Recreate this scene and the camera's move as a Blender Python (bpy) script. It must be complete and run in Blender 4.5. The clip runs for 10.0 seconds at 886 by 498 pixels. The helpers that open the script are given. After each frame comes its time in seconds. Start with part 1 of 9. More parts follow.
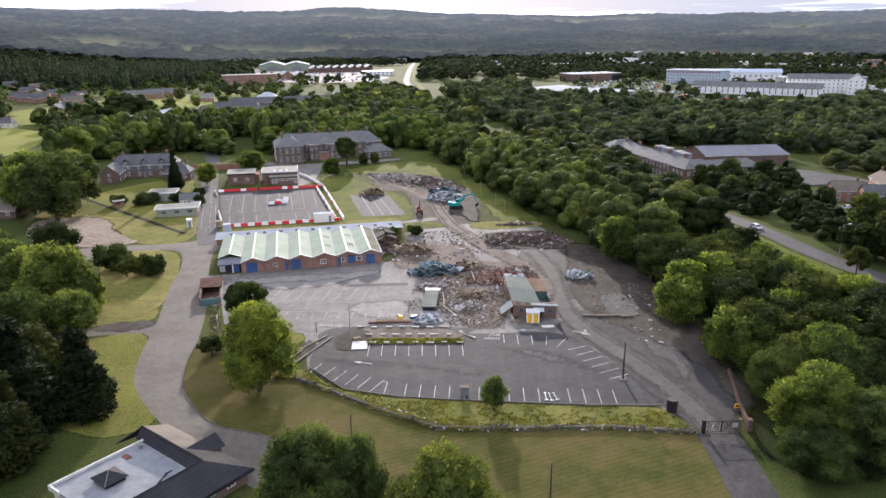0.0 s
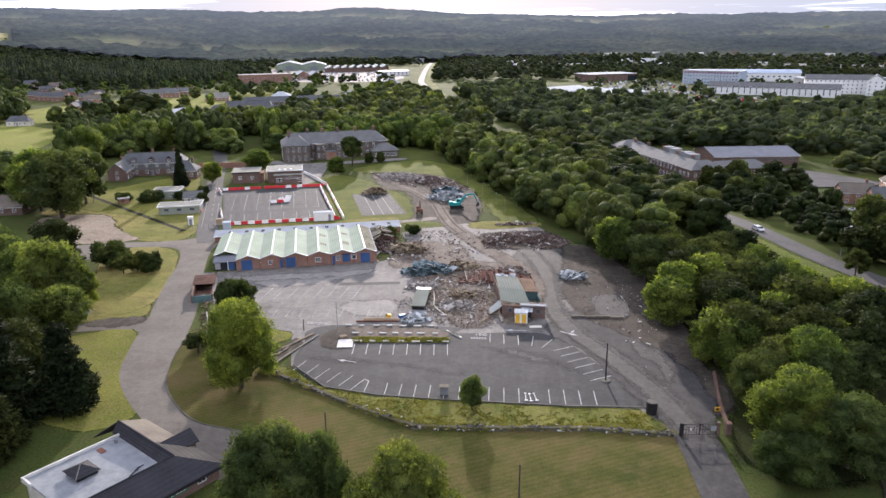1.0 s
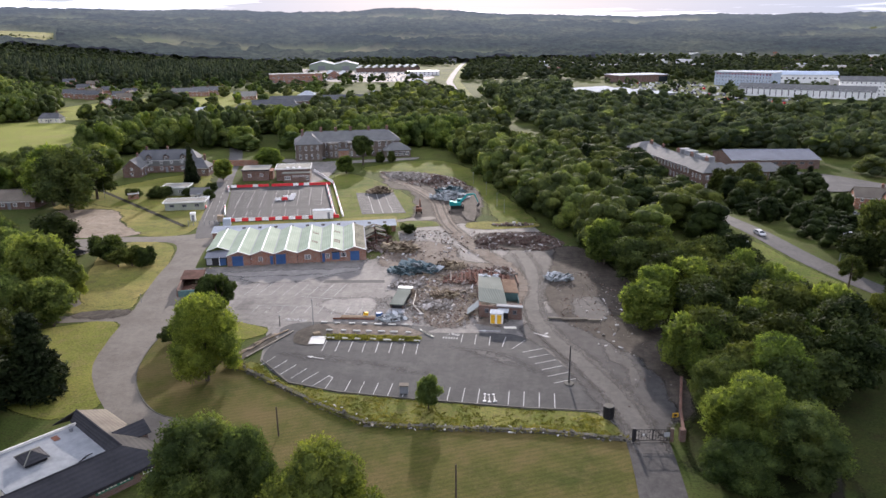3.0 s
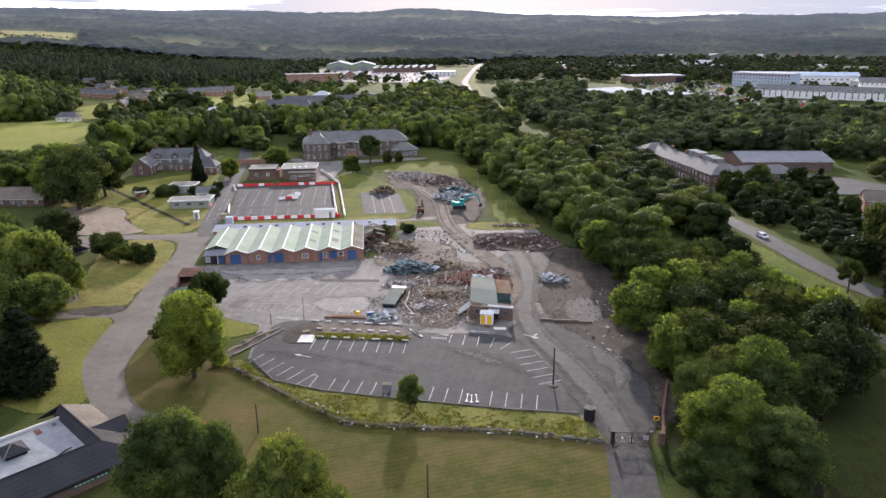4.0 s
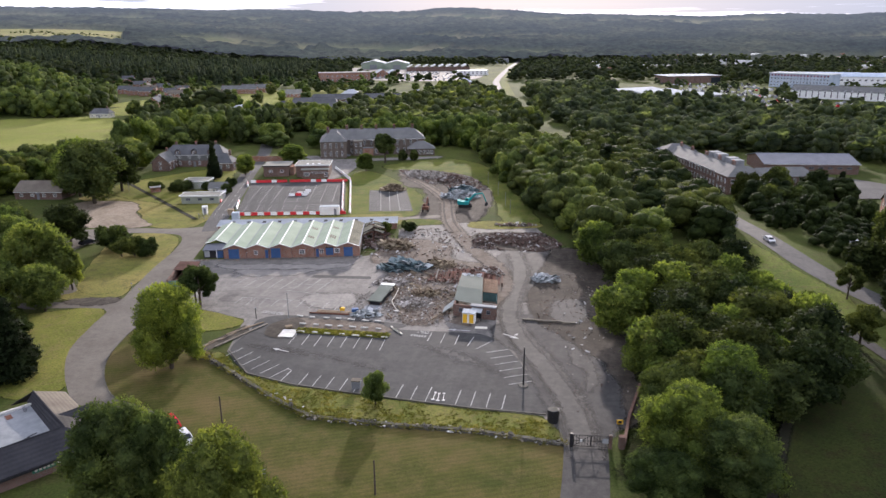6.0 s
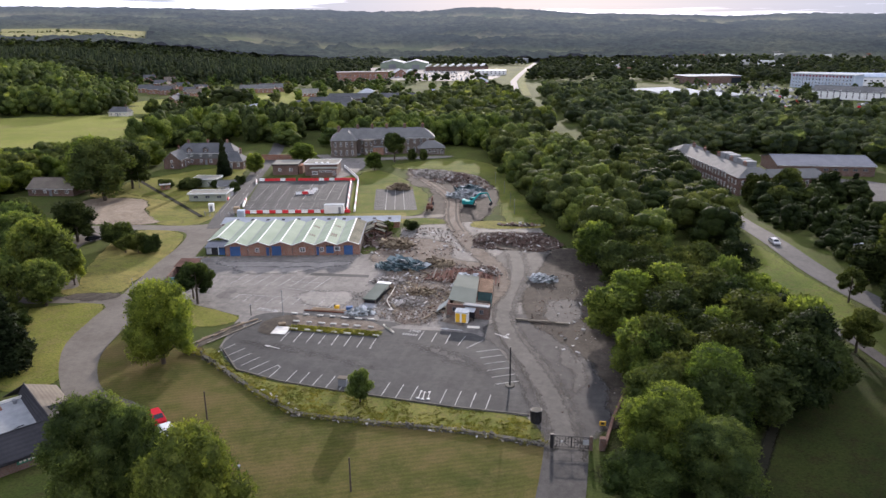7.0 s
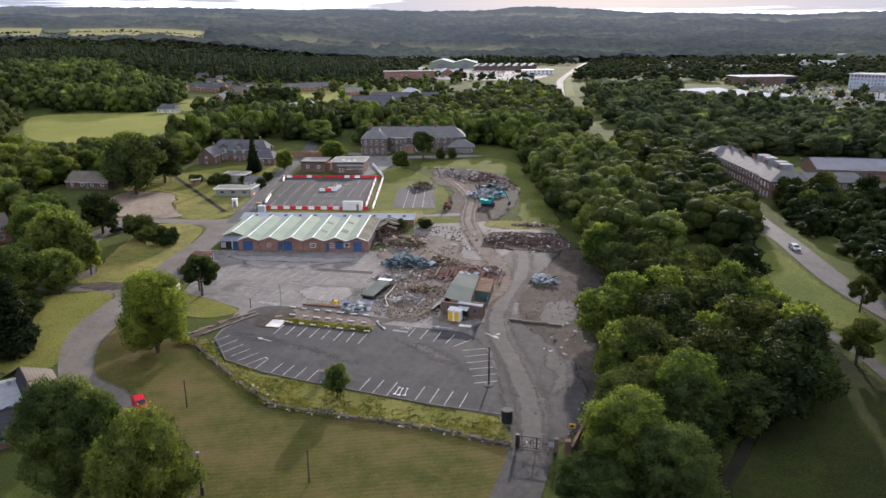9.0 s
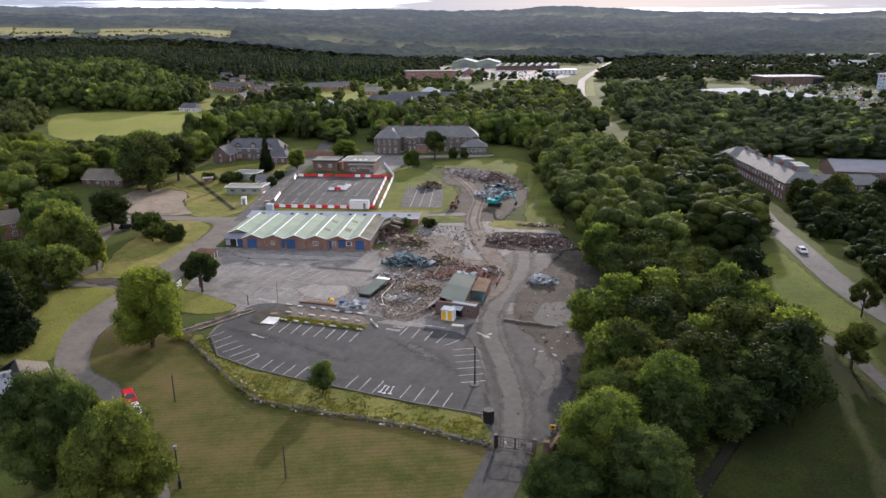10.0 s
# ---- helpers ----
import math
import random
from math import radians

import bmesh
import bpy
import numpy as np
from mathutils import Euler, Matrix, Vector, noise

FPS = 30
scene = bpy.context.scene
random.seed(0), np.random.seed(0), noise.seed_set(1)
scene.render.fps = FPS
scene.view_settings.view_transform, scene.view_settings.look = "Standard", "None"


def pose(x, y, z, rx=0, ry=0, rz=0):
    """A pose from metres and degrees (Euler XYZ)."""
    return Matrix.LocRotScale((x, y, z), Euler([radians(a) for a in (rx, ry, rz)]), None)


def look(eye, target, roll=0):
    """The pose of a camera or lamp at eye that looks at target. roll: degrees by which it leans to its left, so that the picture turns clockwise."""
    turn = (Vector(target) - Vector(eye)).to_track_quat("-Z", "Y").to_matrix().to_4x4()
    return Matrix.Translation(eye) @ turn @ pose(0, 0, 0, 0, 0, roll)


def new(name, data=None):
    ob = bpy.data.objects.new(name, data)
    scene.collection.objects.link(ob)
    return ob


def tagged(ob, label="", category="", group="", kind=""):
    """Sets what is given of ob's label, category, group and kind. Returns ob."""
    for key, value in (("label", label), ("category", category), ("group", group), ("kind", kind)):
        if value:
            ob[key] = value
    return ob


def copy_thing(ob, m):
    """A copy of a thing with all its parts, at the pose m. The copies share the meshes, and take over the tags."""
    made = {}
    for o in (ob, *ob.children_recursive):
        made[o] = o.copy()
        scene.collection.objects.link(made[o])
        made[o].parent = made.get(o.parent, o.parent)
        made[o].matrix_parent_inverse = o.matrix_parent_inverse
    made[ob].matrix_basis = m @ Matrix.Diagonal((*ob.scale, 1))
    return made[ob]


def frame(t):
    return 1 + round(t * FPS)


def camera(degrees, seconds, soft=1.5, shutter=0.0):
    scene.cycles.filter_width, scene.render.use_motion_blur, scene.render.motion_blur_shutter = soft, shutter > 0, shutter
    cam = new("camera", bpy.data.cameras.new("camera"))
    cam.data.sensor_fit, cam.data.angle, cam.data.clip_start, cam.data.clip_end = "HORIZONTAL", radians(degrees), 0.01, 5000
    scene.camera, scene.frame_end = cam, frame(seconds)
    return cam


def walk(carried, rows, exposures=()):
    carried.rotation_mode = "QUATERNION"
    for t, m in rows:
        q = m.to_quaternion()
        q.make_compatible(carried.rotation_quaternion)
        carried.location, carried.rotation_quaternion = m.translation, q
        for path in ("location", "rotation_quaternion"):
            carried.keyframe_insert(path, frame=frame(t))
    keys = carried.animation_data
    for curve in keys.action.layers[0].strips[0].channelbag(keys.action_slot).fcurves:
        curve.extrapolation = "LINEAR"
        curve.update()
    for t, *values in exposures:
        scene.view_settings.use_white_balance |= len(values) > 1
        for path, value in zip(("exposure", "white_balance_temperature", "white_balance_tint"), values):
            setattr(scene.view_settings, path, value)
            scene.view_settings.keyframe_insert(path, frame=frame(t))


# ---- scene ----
cam = camera(63.8, 10.0)
PATH = [
    (0, (-0.159, -0.573, 56.003), (-2.209, 95.077, 26.904), -0.70),
    (0.5, (2.831, -0.401, 55.819), (-0.424, 95.213, 26.707), -0.69),
    (1, (5.848, -0.256, 55.690), (1.217, 95.321, 26.646), -0.67),
    (1.5, (8.855, -0.110, 55.595), (2.926, 95.404, 26.580), -0.65),
    (2, (11.824, 0.056, 55.521), (4.681, 95.489, 26.510), -0.63),
    (2.5, (14.739, 0.256, 55.456), (6.397, 95.597, 26.462), -0.61),
    (4, (23.098, 1.108, 55.248), (10.913, 96.070, 26.379), -0.54),
    (4.5, (25.770, 1.476, 55.166), (12.270, 96.264, 26.307), -0.52),
    (5, (28.404, 1.881, 55.076), (13.616, 96.473, 26.204), -0.50),
    (5.5, (31.015, 2.316, 54.982), (14.960, 96.695, 26.084), -0.48),
    (7, (38.878, 3.768, 54.706), (18.722, 97.348, 25.785), -0.44),
    (7.5, (41.561, 4.296, 54.628), (19.779, 97.513, 25.714), -0.44),
    (8, (44.295, 4.854, 54.562), (20.749, 97.639, 25.643), -0.44),
    (8.5, (47.085, 5.451, 54.511), (21.712, 97.751, 25.580), -0.45),
    (9, (49.931, 6.106, 54.474), (22.773, 97.898, 25.545), -0.46),
    (9.5, (52.826, 6.841, 54.451), (24.001, 98.130, 25.549), -0.49),
    (10, (55.753, 7.691, 54.438), (25.300, 98.436, 25.491), -0.51),
]
walk(cam, [(t, look(eye, target, roll)) for t, eye, target, roll in PATH], [(0.0, 0.56, 6350, 20), (2.5, 0.51, 6350, 20), (5.0, 0.44, 6350, 20), (7.5, 0.34, 6350, 20), (10.0, 0.25, 6400, 19)])

# ---- world, sun and exposure ----
SUN_AZ, SUN_EL = radians(-3.5), radians(14.5)      # azimuth from +y towards +x
world = bpy.data.worlds.new("overcast_evening_sky")
scene.world = world
world.use_nodes = True
wt = world.node_tree
wt.nodes.clear()
w_out = wt.nodes.new("ShaderNodeOutputWorld")
w_bg = wt.nodes.new("ShaderNodeBackground")
w_sky = wt.nodes.new("ShaderNodeTexSky")
w_sky.sky_type, w_sky.sun_disc = "NISHITA", False
w_sky.sun_elevation, w_sky.sun_rotation = SUN_EL, SUN_AZ
w_sky.air_density, w_sky.dust_density = 1.0, 2.0
w_co = wt.nodes.new("ShaderNodeTexCoord")
w_map = wt.nodes.new("ShaderNodeMapping")
w_map.inputs["Scale"].default_value = (1.9, 1.9, 52.0)
w_noise = wt.nodes.new("ShaderNodeTexNoise")
w_noise.inputs["Scale"].default_value = 1.6
w_noise.inputs["Detail"].default_value = 6.0
w_noise.inputs["Roughness"].default_value = 0.55
w_ramp = wt.nodes.new("ShaderNodeValToRGB")
w_map.inputs["Location"].default_value = (0.9, 0.35, 0.0)
w_ramp.color_ramp.elements[0].position, w_ramp.color_ramp.elements[0].color = 0.48, (2.0, 2.4, 3.0, 1)
w_ramp.color_ramp.elements[1].position, w_ramp.color_ramp.elements[1].color = 0.62, (12.0, 12.35, 13.9, 1)
w_mix = wt.nodes.new("ShaderNodeMixRGB")
w_mix.inputs[0].default_value = 0.97
wt.links.new(w_co.outputs["Generated"], w_map.inputs["Vector"])
wt.links.new(w_map.outputs["Vector"], w_noise.inputs["Vector"])
wt.links.new(w_noise.outputs["Fac"], w_ramp.inputs["Fac"])
wt.links.new(w_sky.outputs["Color"], w_mix.inputs[1])
wt.links.new(w_ramp.outputs["Color"], w_mix.inputs[2])
wt.links.new(w_mix.outputs["Color"], w_bg.inputs["Color"])
w_bg.inputs["Strength"].default_value = 0.19
wt.links.new(w_bg.outputs["Background"], w_out.inputs["Surface"])

sun_data = bpy.data.lights.new("sun", "SUN")
sun_data.energy, sun_data.angle, sun_data.color = 5.0, radians(1.2), (1.0, 0.92, 0.80)
sun = new("sun", sun_data)
sun.matrix_world = look((0, 0, 200), Vector((0, 0, 200)) - Vector((math.sin(SUN_AZ) * math.cos(SUN_EL), math.cos(SUN_AZ) * math.cos(SUN_EL), math.sin(SUN_EL))))

# ---- terrain ----


def ease(a):
    a = min(1.0, max(0.0, a))
    return a * a * (3 - 2 * a)


def height(x, y):
    """The lie of the land: a level site, a dip to the east, hills far off."""
    z = -6 * ease((x - 40) / 45) * ease((y - 190) / 90) * (1 - ease((y - 420) / 250))
    r = math.hypot(x, y)
    az = math.degrees(math.atan2(x, y))
    z += 17 * ease((-az - 33) / 6) * ease((r - 565) / 120) * (1 - ease((r - 950) / 350))
    if r > 650:
        west = ease((-az - 18) / 22)
        z += west * 62 * ease((r - 750) / 1150)
        top = 168 - 22 * ease((az + 22) / 10) - 30 * ease((az + 10) / 20) + 16 * math.exp(-((az + 7) / 6) ** 2)
        top += 9 * noise.noise((az * 0.16, 3.1, 0.5)) + 3 * noise.noise((az * 0.7, 1.1, 4.5))
        z += (top - west * 62) * ease((r - 1500) / 2600)
        z += 9 * ease((r - 900) / 900) * noise.noise((x * 0.0017, y * 0.0017, 0.3))
    return z


# ---- materials ----
def material(name, rough=0.8, metal=0.0, spec=0.3):
    m = bpy.data.materials.new(name)
    m.use_nodes = True
    b = m.node_tree.nodes["Principled BSDF"]
    b.inputs["Roughness"].default_value = rough
    b.inputs["Metallic"].default_value = metal
    b.inputs["Specular IOR Level"].default_value = spec * 0.4
    return m, m.node_tree, b


def coords(t, space="Object", scale=(1, 1, 1), turn=0.0):
    if space == "World":
        c = t.nodes.new("ShaderNodeNewGeometry").outputs["Position"]
    else:
        c = t.nodes.new("ShaderNodeTexCoord").outputs[space]
    mp = t.nodes.new("ShaderNodeMapping")
    mp.inputs["Scale"].default_value = scale
    mp.inputs["Rotation"].default_value = (0, 0, turn)
    t.links.new(c, mp.inputs["Vector"])
    return mp.outputs["Vector"]


def noisy(t, vec, scale, detail=4.0, rough=0.55):
    n = t.nodes.new("ShaderNodeTexNoise")
    n.inputs["Scale"].default_value, n.inputs["Detail"].default_value, n.inputs["Roughness"].default_value = scale, detail, rough
    t.links.new(vec, n.inputs["Vector"])
    return n.outputs["Fac"]


def ramp(t, fac, stops):
    r = t.nodes.new("ShaderNodeValToRGB")
    while len(r.color_ramp.elements) < len(stops):
        r.color_ramp.elements.new(0.5)
    for e, (p, c) in zip(r.color_ramp.elements, stops):
        e.position, e.color = p, (*c, 1)
    t.links.new(fac, r.inputs["Fac"])
    return r.outputs["Color"]


def blend(t, fac, a, b, mode="MIX"):
    m = t.nodes.new("ShaderNodeMixRGB")
    m.blend_type = mode
    for sock, v in zip(m.inputs, (fac, a, b)):
        if isinstance(v, (int, float)):
            sock.default_value = v
        elif isinstance(v, tuple):
            sock.default_value = (*v, 1)
        else:
            t.links.new(v, sock)
    return m.outputs["Color"]


def relief(t, b, fac, strength=0.3, distance=0.05):
    n = t.nodes.new("ShaderNodeBump")
    n.inputs["Strength"].default_value, n.inputs["Distance"].default_value = strength, distance
    t.links.new(fac, n.inputs["Height"])
    t.links.new(n.outputs["Normal"], b.inputs["Normal"])


def mottled(name, c0, c1, c2, big=0.08, small=1.2, rough=0.85, metal=0.0, spec=0.3, bump=0.3, dist=0.05, space="World", weight=0.5):
    """A surface whose colour wanders at two scales."""
    m, t, b = material(name, rough, metal, spec)
    v = coords(t, space)
    n1, n2 = noisy(t, v, big, 8, 0.62), noisy(t, v, small, 9, 0.75)
    a = ramp(t, n1, [(0.35, c0), (0.65, c1)])
    c = ramp(t, n2, [(0.35, (0.0, 0.0, 0.0)), (0.7, (1.0, 1.0, 1.0))])
    t.links.new(blend(t, blend(t, weight, (0, 0, 0), c), a, c2), b.inputs["Base Color"])
    relief(t, b, n2, bump, dist)
    return m


def foliage(name, dark, mid, light, translucent=0.35, scale=0.25, speck=0.5, grain=0.95, knobs=0.6):
    """Leaves: each clump has its own green, each tree its own lean."""
    m, t, b = material(name, 0.75, 0.0, 0.1)
    g = t.nodes.new("ShaderNodeNewGeometry")
    o = t.nodes.new("ShaderNodeObjectInfo")
    c = ramp(t, g.outputs["Random Per Island"], [(0.0, dark), (0.55, mid), (1.0, light)])
    n = noisy(t, coords(t, "World"), scale, 3)
    c = blend(t, 1 - speck, c, ramp(t, n, [(0.3, dark), (0.7, light)]))
    tint = ramp(t, o.outputs["Random"], [(0.0, (0.70, 0.78, 0.74)), (0.5, (1.0, 1.0, 1.0)), (1.0, (1.22, 1.12, 0.84))])
    c = blend(t, 1.0, c, tint, "MULTIPLY")
    drift = noisy(t, coords(t, "World"), 0.11, 1)
    c = blend(t, 1.0, c, ramp(t, drift, [(0.34, (0.58, 0.62, 0.66)), (0.5, (1, 1, 1)), (0.66, (1.38, 1.30, 1.10))]), "MULTIPLY")
    fine = noisy(t, coords(t, "World"), grain, 4, 0.7)
    c = blend(t, 1.0, c, ramp(t, fine, [(0.34, (0.55, 0.57, 0.58)), (0.5, (1, 1, 1)), (0.66, (1.45, 1.40, 1.22))]), "MULTIPLY")
    relief(t, b, fine, 1.0, knobs)
    t.links.new(c, b.inputs["Base Color"])
    tr = t.nodes.new("ShaderNodeBsdfTranslucent")
    t.links.new(blend(t, 1.0, c, (1.45, 1.5, 0.8), "MULTIPLY"), tr.inputs["Color"])
    mx = t.nodes.new("ShaderNodeMixShader")
    mx.inputs["Fac"].default_value = translucent
    t.links.new(b.outputs["BSDF"], mx.inputs[1])
    t.links.new(tr.outputs["BSDF"], mx.inputs[2])
    t.links.new(mx.outputs["Shader"], t.nodes["Material Output"].inputs["Surface"])
    return m


def plain(name, colour, rough=0.6, metal=0.0, spec=0.4, vary=0.18, scale=1.5):
    d = tuple(v * (1 - vary) for v in colour)
    l = tuple(min(1, v * (1 + vary)) for v in colour)
    return mottled(name, d, l, colour, 0.4, scale * 3, rough, metal, spec, 0.12, 0.02, "Object", 0.4)


def ribbed(name, c0, c1, pitch=0.3, axis=0, rough=0.5, metal=0.0, grime=(0.10, 0.10, 0.085), weight=0.25, depth=0.6):
    """Profiled sheeting: ribs as relief, with streaks of grime."""
    m, t, b = material(name, rough, metal, 0.12)
    v = coords(t, "Object")
    w = t.nodes.new("ShaderNodeTexWave")
    w.bands_direction = "XYZ"[axis]
    w.inputs["Scale"].default_value = 0.314 / pitch
    t.links.new(v, w.inputs["Vector"])
    n1, n2 = noisy(t, v, 0.25, 5), noisy(t, v, 2.5, 6, 0.7)
    c = ramp(t, n1, [(0.3, c0), (0.7, c1)])
    c = blend(t, blend(t, weight, (0, 0, 0), ramp(t, n2, [(0.4, (0, 0, 0)), (0.7, (1, 1, 1))])), c, grime)
    t.links.new(blend(t, 0.12, c, w.outputs["Color"], "MULTIPLY"), b.inputs["Base Color"])
    relief(t, b, w.outputs["Fac"], depth, 0.04)
    return m


def brickwork(name, c0, c1, mortar, scale=1.0):
    m, t, b = material(name, 0.9)
    v = coords(t, "Object")
    sp = t.nodes.new("ShaderNodeSeparateXYZ")
    t.links.new(v, sp.inputs["Vector"])
    ad = t.nodes.new("ShaderNodeMath")
    t.links.new(sp.outputs["X"], ad.inputs[0])
    t.links.new(sp.outputs["Y"], ad.inputs[1])
    cb = t.nodes.new("ShaderNodeCombineXYZ")
    t.links.new(ad.outputs[0], cb.inputs["X"])
    t.links.new(sp.outputs["Z"], cb.inputs["Y"])
    k = t.nodes.new("ShaderNodeTexBrick")
    for key, val in (("Scale", scale), ("Mortar Size", 0.012), ("Brick Width", 0.225), ("Row Height", 0.075)):
        k.inputs[key].default_value = val
    for key, val in (("Color1", c0), ("Color2", c1), ("Mortar", mortar)):
        k.inputs[key].default_value = (*val, 1)
    t.links.new(cb.outputs["Vector"], k.inputs["Vector"])
    n = noisy(t, v, 0.5, 5)
    t.links.new(blend(t, 0.55, k.outputs["Color"], ramp(t, n, [(0.3, (0.55, 0.52, 0.5)), (0.7, (1.15, 1.1, 1.05))]), "MULTIPLY"), b.inputs["Base Color"])
    relief(t, b, k.outputs["Fac"], -0.2, 0.01)
    return m


def mown(name, c0, c1, c2, turn, stripe=0.9):
    """Mown grass with faint stripes and dry patches."""
    m, t, b = material(name, 0.95, 0, 0.1)
    v = coords(t, "World")
    n1, n2, n3 = noisy(t, v, 0.06, 8, 0.62), noisy(t, v, 0.3, 10, 0.75), noisy(t, v, 5.0, 5, 0.75)
    c = ramp(t, n1, [(0.36, c0), (0.5, c1), (0.62, c2)])
    c = blend(t, blend(t, 0.55, (0, 0, 0), ramp(t, n2, [(0.46, (0, 0, 0)), (0.60, (1, 1, 1))])), c, c2)
    w = t.nodes.new("ShaderNodeTexWave")
    w.inputs["Scale"].default_value, w.inputs["Distortion"].default_value, w.inputs["Detail Scale"].default_value = 0.314 / stripe, 5.0, 0.25
    t.links.new(coords(t, "World", (1, 1, 1), turn), w.inputs["Vector"])
    c = blend(t, 0.26, c, ramp(t, w.outputs["Fac"], [(0.2, (0.68, 0.72, 0.70)), (0.8, (1.2, 1.16, 1.05))]), "MULTIPLY")
    t.links.new(blend(t, 0.6, c, ramp(t, n3, [(0.34, (0.45, 0.48, 0.45)), (0.66, (1.5, 1.45, 1.35))]), "MULTIPLY"), b.inputs["Base Color"])
    relief(t, b, n3, 0.8, 0.12)
    return m


def turf(name, c0, c1, c2, big=0.05, patchy=0.35):
    """Rough grass: drifts of colour, bare and dry flecks, tussocks."""
    m, t, b = material(name, 0.95, 0, 0.1)
    v = coords(t, "World")
    n1, n2, n3 = noisy(t, v, big, 8, 0.66), noisy(t, v, patchy, 10, 0.75), noisy(t, v, 2.6, 6, 0.8)
    c = ramp(t, n1, [(0.36, c0), (0.62, c1)])
    c = blend(t, blend(t, 0.7, (0, 0, 0), ramp(t, n2, [(0.48, (0, 0, 0)), (0.62, (1, 1, 1))])), c, c2)
    c = blend(t, 0.75, c, ramp(t, n3, [(0.36, (0.40, 0.44, 0.40)), (0.5, (1, 1, 1)), (0.66, (1.5, 1.45, 1.3))]), "MULTIPLY")
    t.links.new(c, b.inputs["Base Color"])
    relief(t, b, n3, 0.8, 0.15)
    return m


def tarmac(name, c0, c1, dust, dusty=0.5, rough=0.85, grit=0.55):
    m, t, b = material(name, rough, 0, 0.35)
    v = coords(t, "World")
    n1, n2, n3 = noisy(t, v, 0.06, 8, 0.68), noisy(t, v, 0.22, 12, 0.78), noisy(t, v, 7.0, 4, 0.7)
    st = noisy(t, coords(t, "World", (0.5, 0.07, 1.0), radians(-14)), 1.0, 7, 0.65)
    c = ramp(t, n1, [(0.38, c0), (0.60, c1)])
    c = blend(t, blend(t, dusty, (0, 0, 0), ramp(t, n2, [(0.45, (0, 0, 0)), (0.60, (1, 1, 1))])), c, dust)
    c = blend(t, blend(t, dusty * 0.7, (0, 0, 0), ramp(t, st, [(0.50, (0, 0, 0)), (0.66, (1, 1, 1))])), c, dust)
    c = blend(t, grit, c, ramp(t, noisy(t, v, 0.9, 9, 0.75), [(0.36, (0.55, 0.55, 0.56)), (0.5, (1, 1, 1)), (0.66, (1.35, 1.33, 1.28))]), "MULTIPLY")
    t.links.new(blend(t, grit * 0.8, c, ramp(t, n3, [(0.3, (0.5, 0.5, 0.5)), (0.7, (1.5, 1.5, 1.5))]), "MULTIPLY"), b.inputs["Base Color"])
    relief(t, b, n3, 0.4, 0.03)
    return m


M = {}
M["ground"] = turf("rough_grass", (0.036, 0.053, 0.014), (0.074, 0.090, 0.022), (0.064, 0.060, 0.023), 0.02, 0.2)
M["lawn"] = mown("mown_lawn", (0.043, 0.055, 0.013), (0.073, 0.073, 0.020), (0.112, 0.088, 0.037), radians(66))
M["green"] = turf("green_grass", (0.060, 0.084, 0.017), (0.118, 0.132, 0.028), (0.135, 0.115, 0.045), 0.07, 0.3)
M["dry"] = turf("dry_grass", (0.125, 0.135, 0.032), (0.22, 0.185, 0.062), (0.10, 0.092, 0.036))
# Lit copy of the green grass; sunlight is put into its colour.
M["sunny"] = turf("sunlit_grass", (0.098, 0.112, 0.022), (0.160, 0.160, 0.036), (0.165, 0.135, 0.052), 0.08, 0.3)
M["weeds"] = turf("rank_weeds", (0.092, 0.108, 0.024), (0.165, 0.160, 0.044), (0.14, 0.112, 0.05), 0.15, 0.7)
M["tarmac"] = tarmac("dark_tarmac", (0.031, 0.032, 0.032), (0.046, 0.047, 0.046), (0.075, 0.074, 0.069), 0.42)
M["old_tarmac"] = tarmac("worn_tarmac", (0.096, 0.091, 0.083), (0.150, 0.141, 0.127), (0.215, 0.200, 0.178), 0.6)
M["lane"] = tarmac("dusty_lane", (0.030, 0.029, 0.029), (0.046, 0.045, 0.043), (0.076, 0.073, 0.067), 0.45)
M["road"] = tarmac("grey_road", (0.100, 0.088, 0.072), (0.136, 0.121, 0.100), (0.172, 0.154, 0.128), 0.25, 0.85, 0.32)
M["main_road"] = tarmac("pale_road", (0.085, 0.084, 0.08), (0.112, 0.110, 0.105), (0.085, 0.083, 0.08), 0.3)
M["dirt"] = tarmac("demolition_dirt", (0.080, 0.061, 0.045), (0.125, 0.100, 0.078), (0.180, 0.158, 0.130), 0.6, 0.95, 0.8)
M["mud"] = tarmac("dark_mud", (0.028, 0.024, 0.018), (0.052, 0.043, 0.033), (0.095, 0.082, 0.066), 0.5, 0.95, 0.8)
M["concrete"] = tarmac("broken_concrete", (0.19, 0.165, 0.13), (0.27, 0.24, 0.20), (0.13, 0.12, 0.08), 0.6, 0.9, 0.8)
M["pad_earth"] = tarmac("sandy_rubble_pad", (0.145, 0.112, 0.078), (0.215, 0.172, 0.126), (0.27, 0.228, 0.176), 0.5, 0.95, 0.8)
M["verge_turf"] = turf("roadside_grass", (0.062, 0.090, 0.016), (0.115, 0.135, 0.028), (0.10, 0.088, 0.034))
M["pasture"] = turf("pale_pasture", (0.165, 0.170, 0.066), (0.225, 0.215, 0.095), (0.24, 0.205, 0.11), 0.006, 0.02)
# Brighter field grass; the sun on it is part of the colour.
M["meadow"] = turf("sunlit_meadow", (0.140, 0.160, 0.034), (0.205, 0.215, 0.052), (0.20, 0.18, 0.065), 0.012, 0.05)
M["dark_earth"] = mottled("near_black_earth", (0.012, 0.012, 0.009), (0.022, 0.02, 0.014), (0.03, 0.03, 0.015), 0.2, 1.0, 0.9, 0, 0.2, 0.5, 0.05)
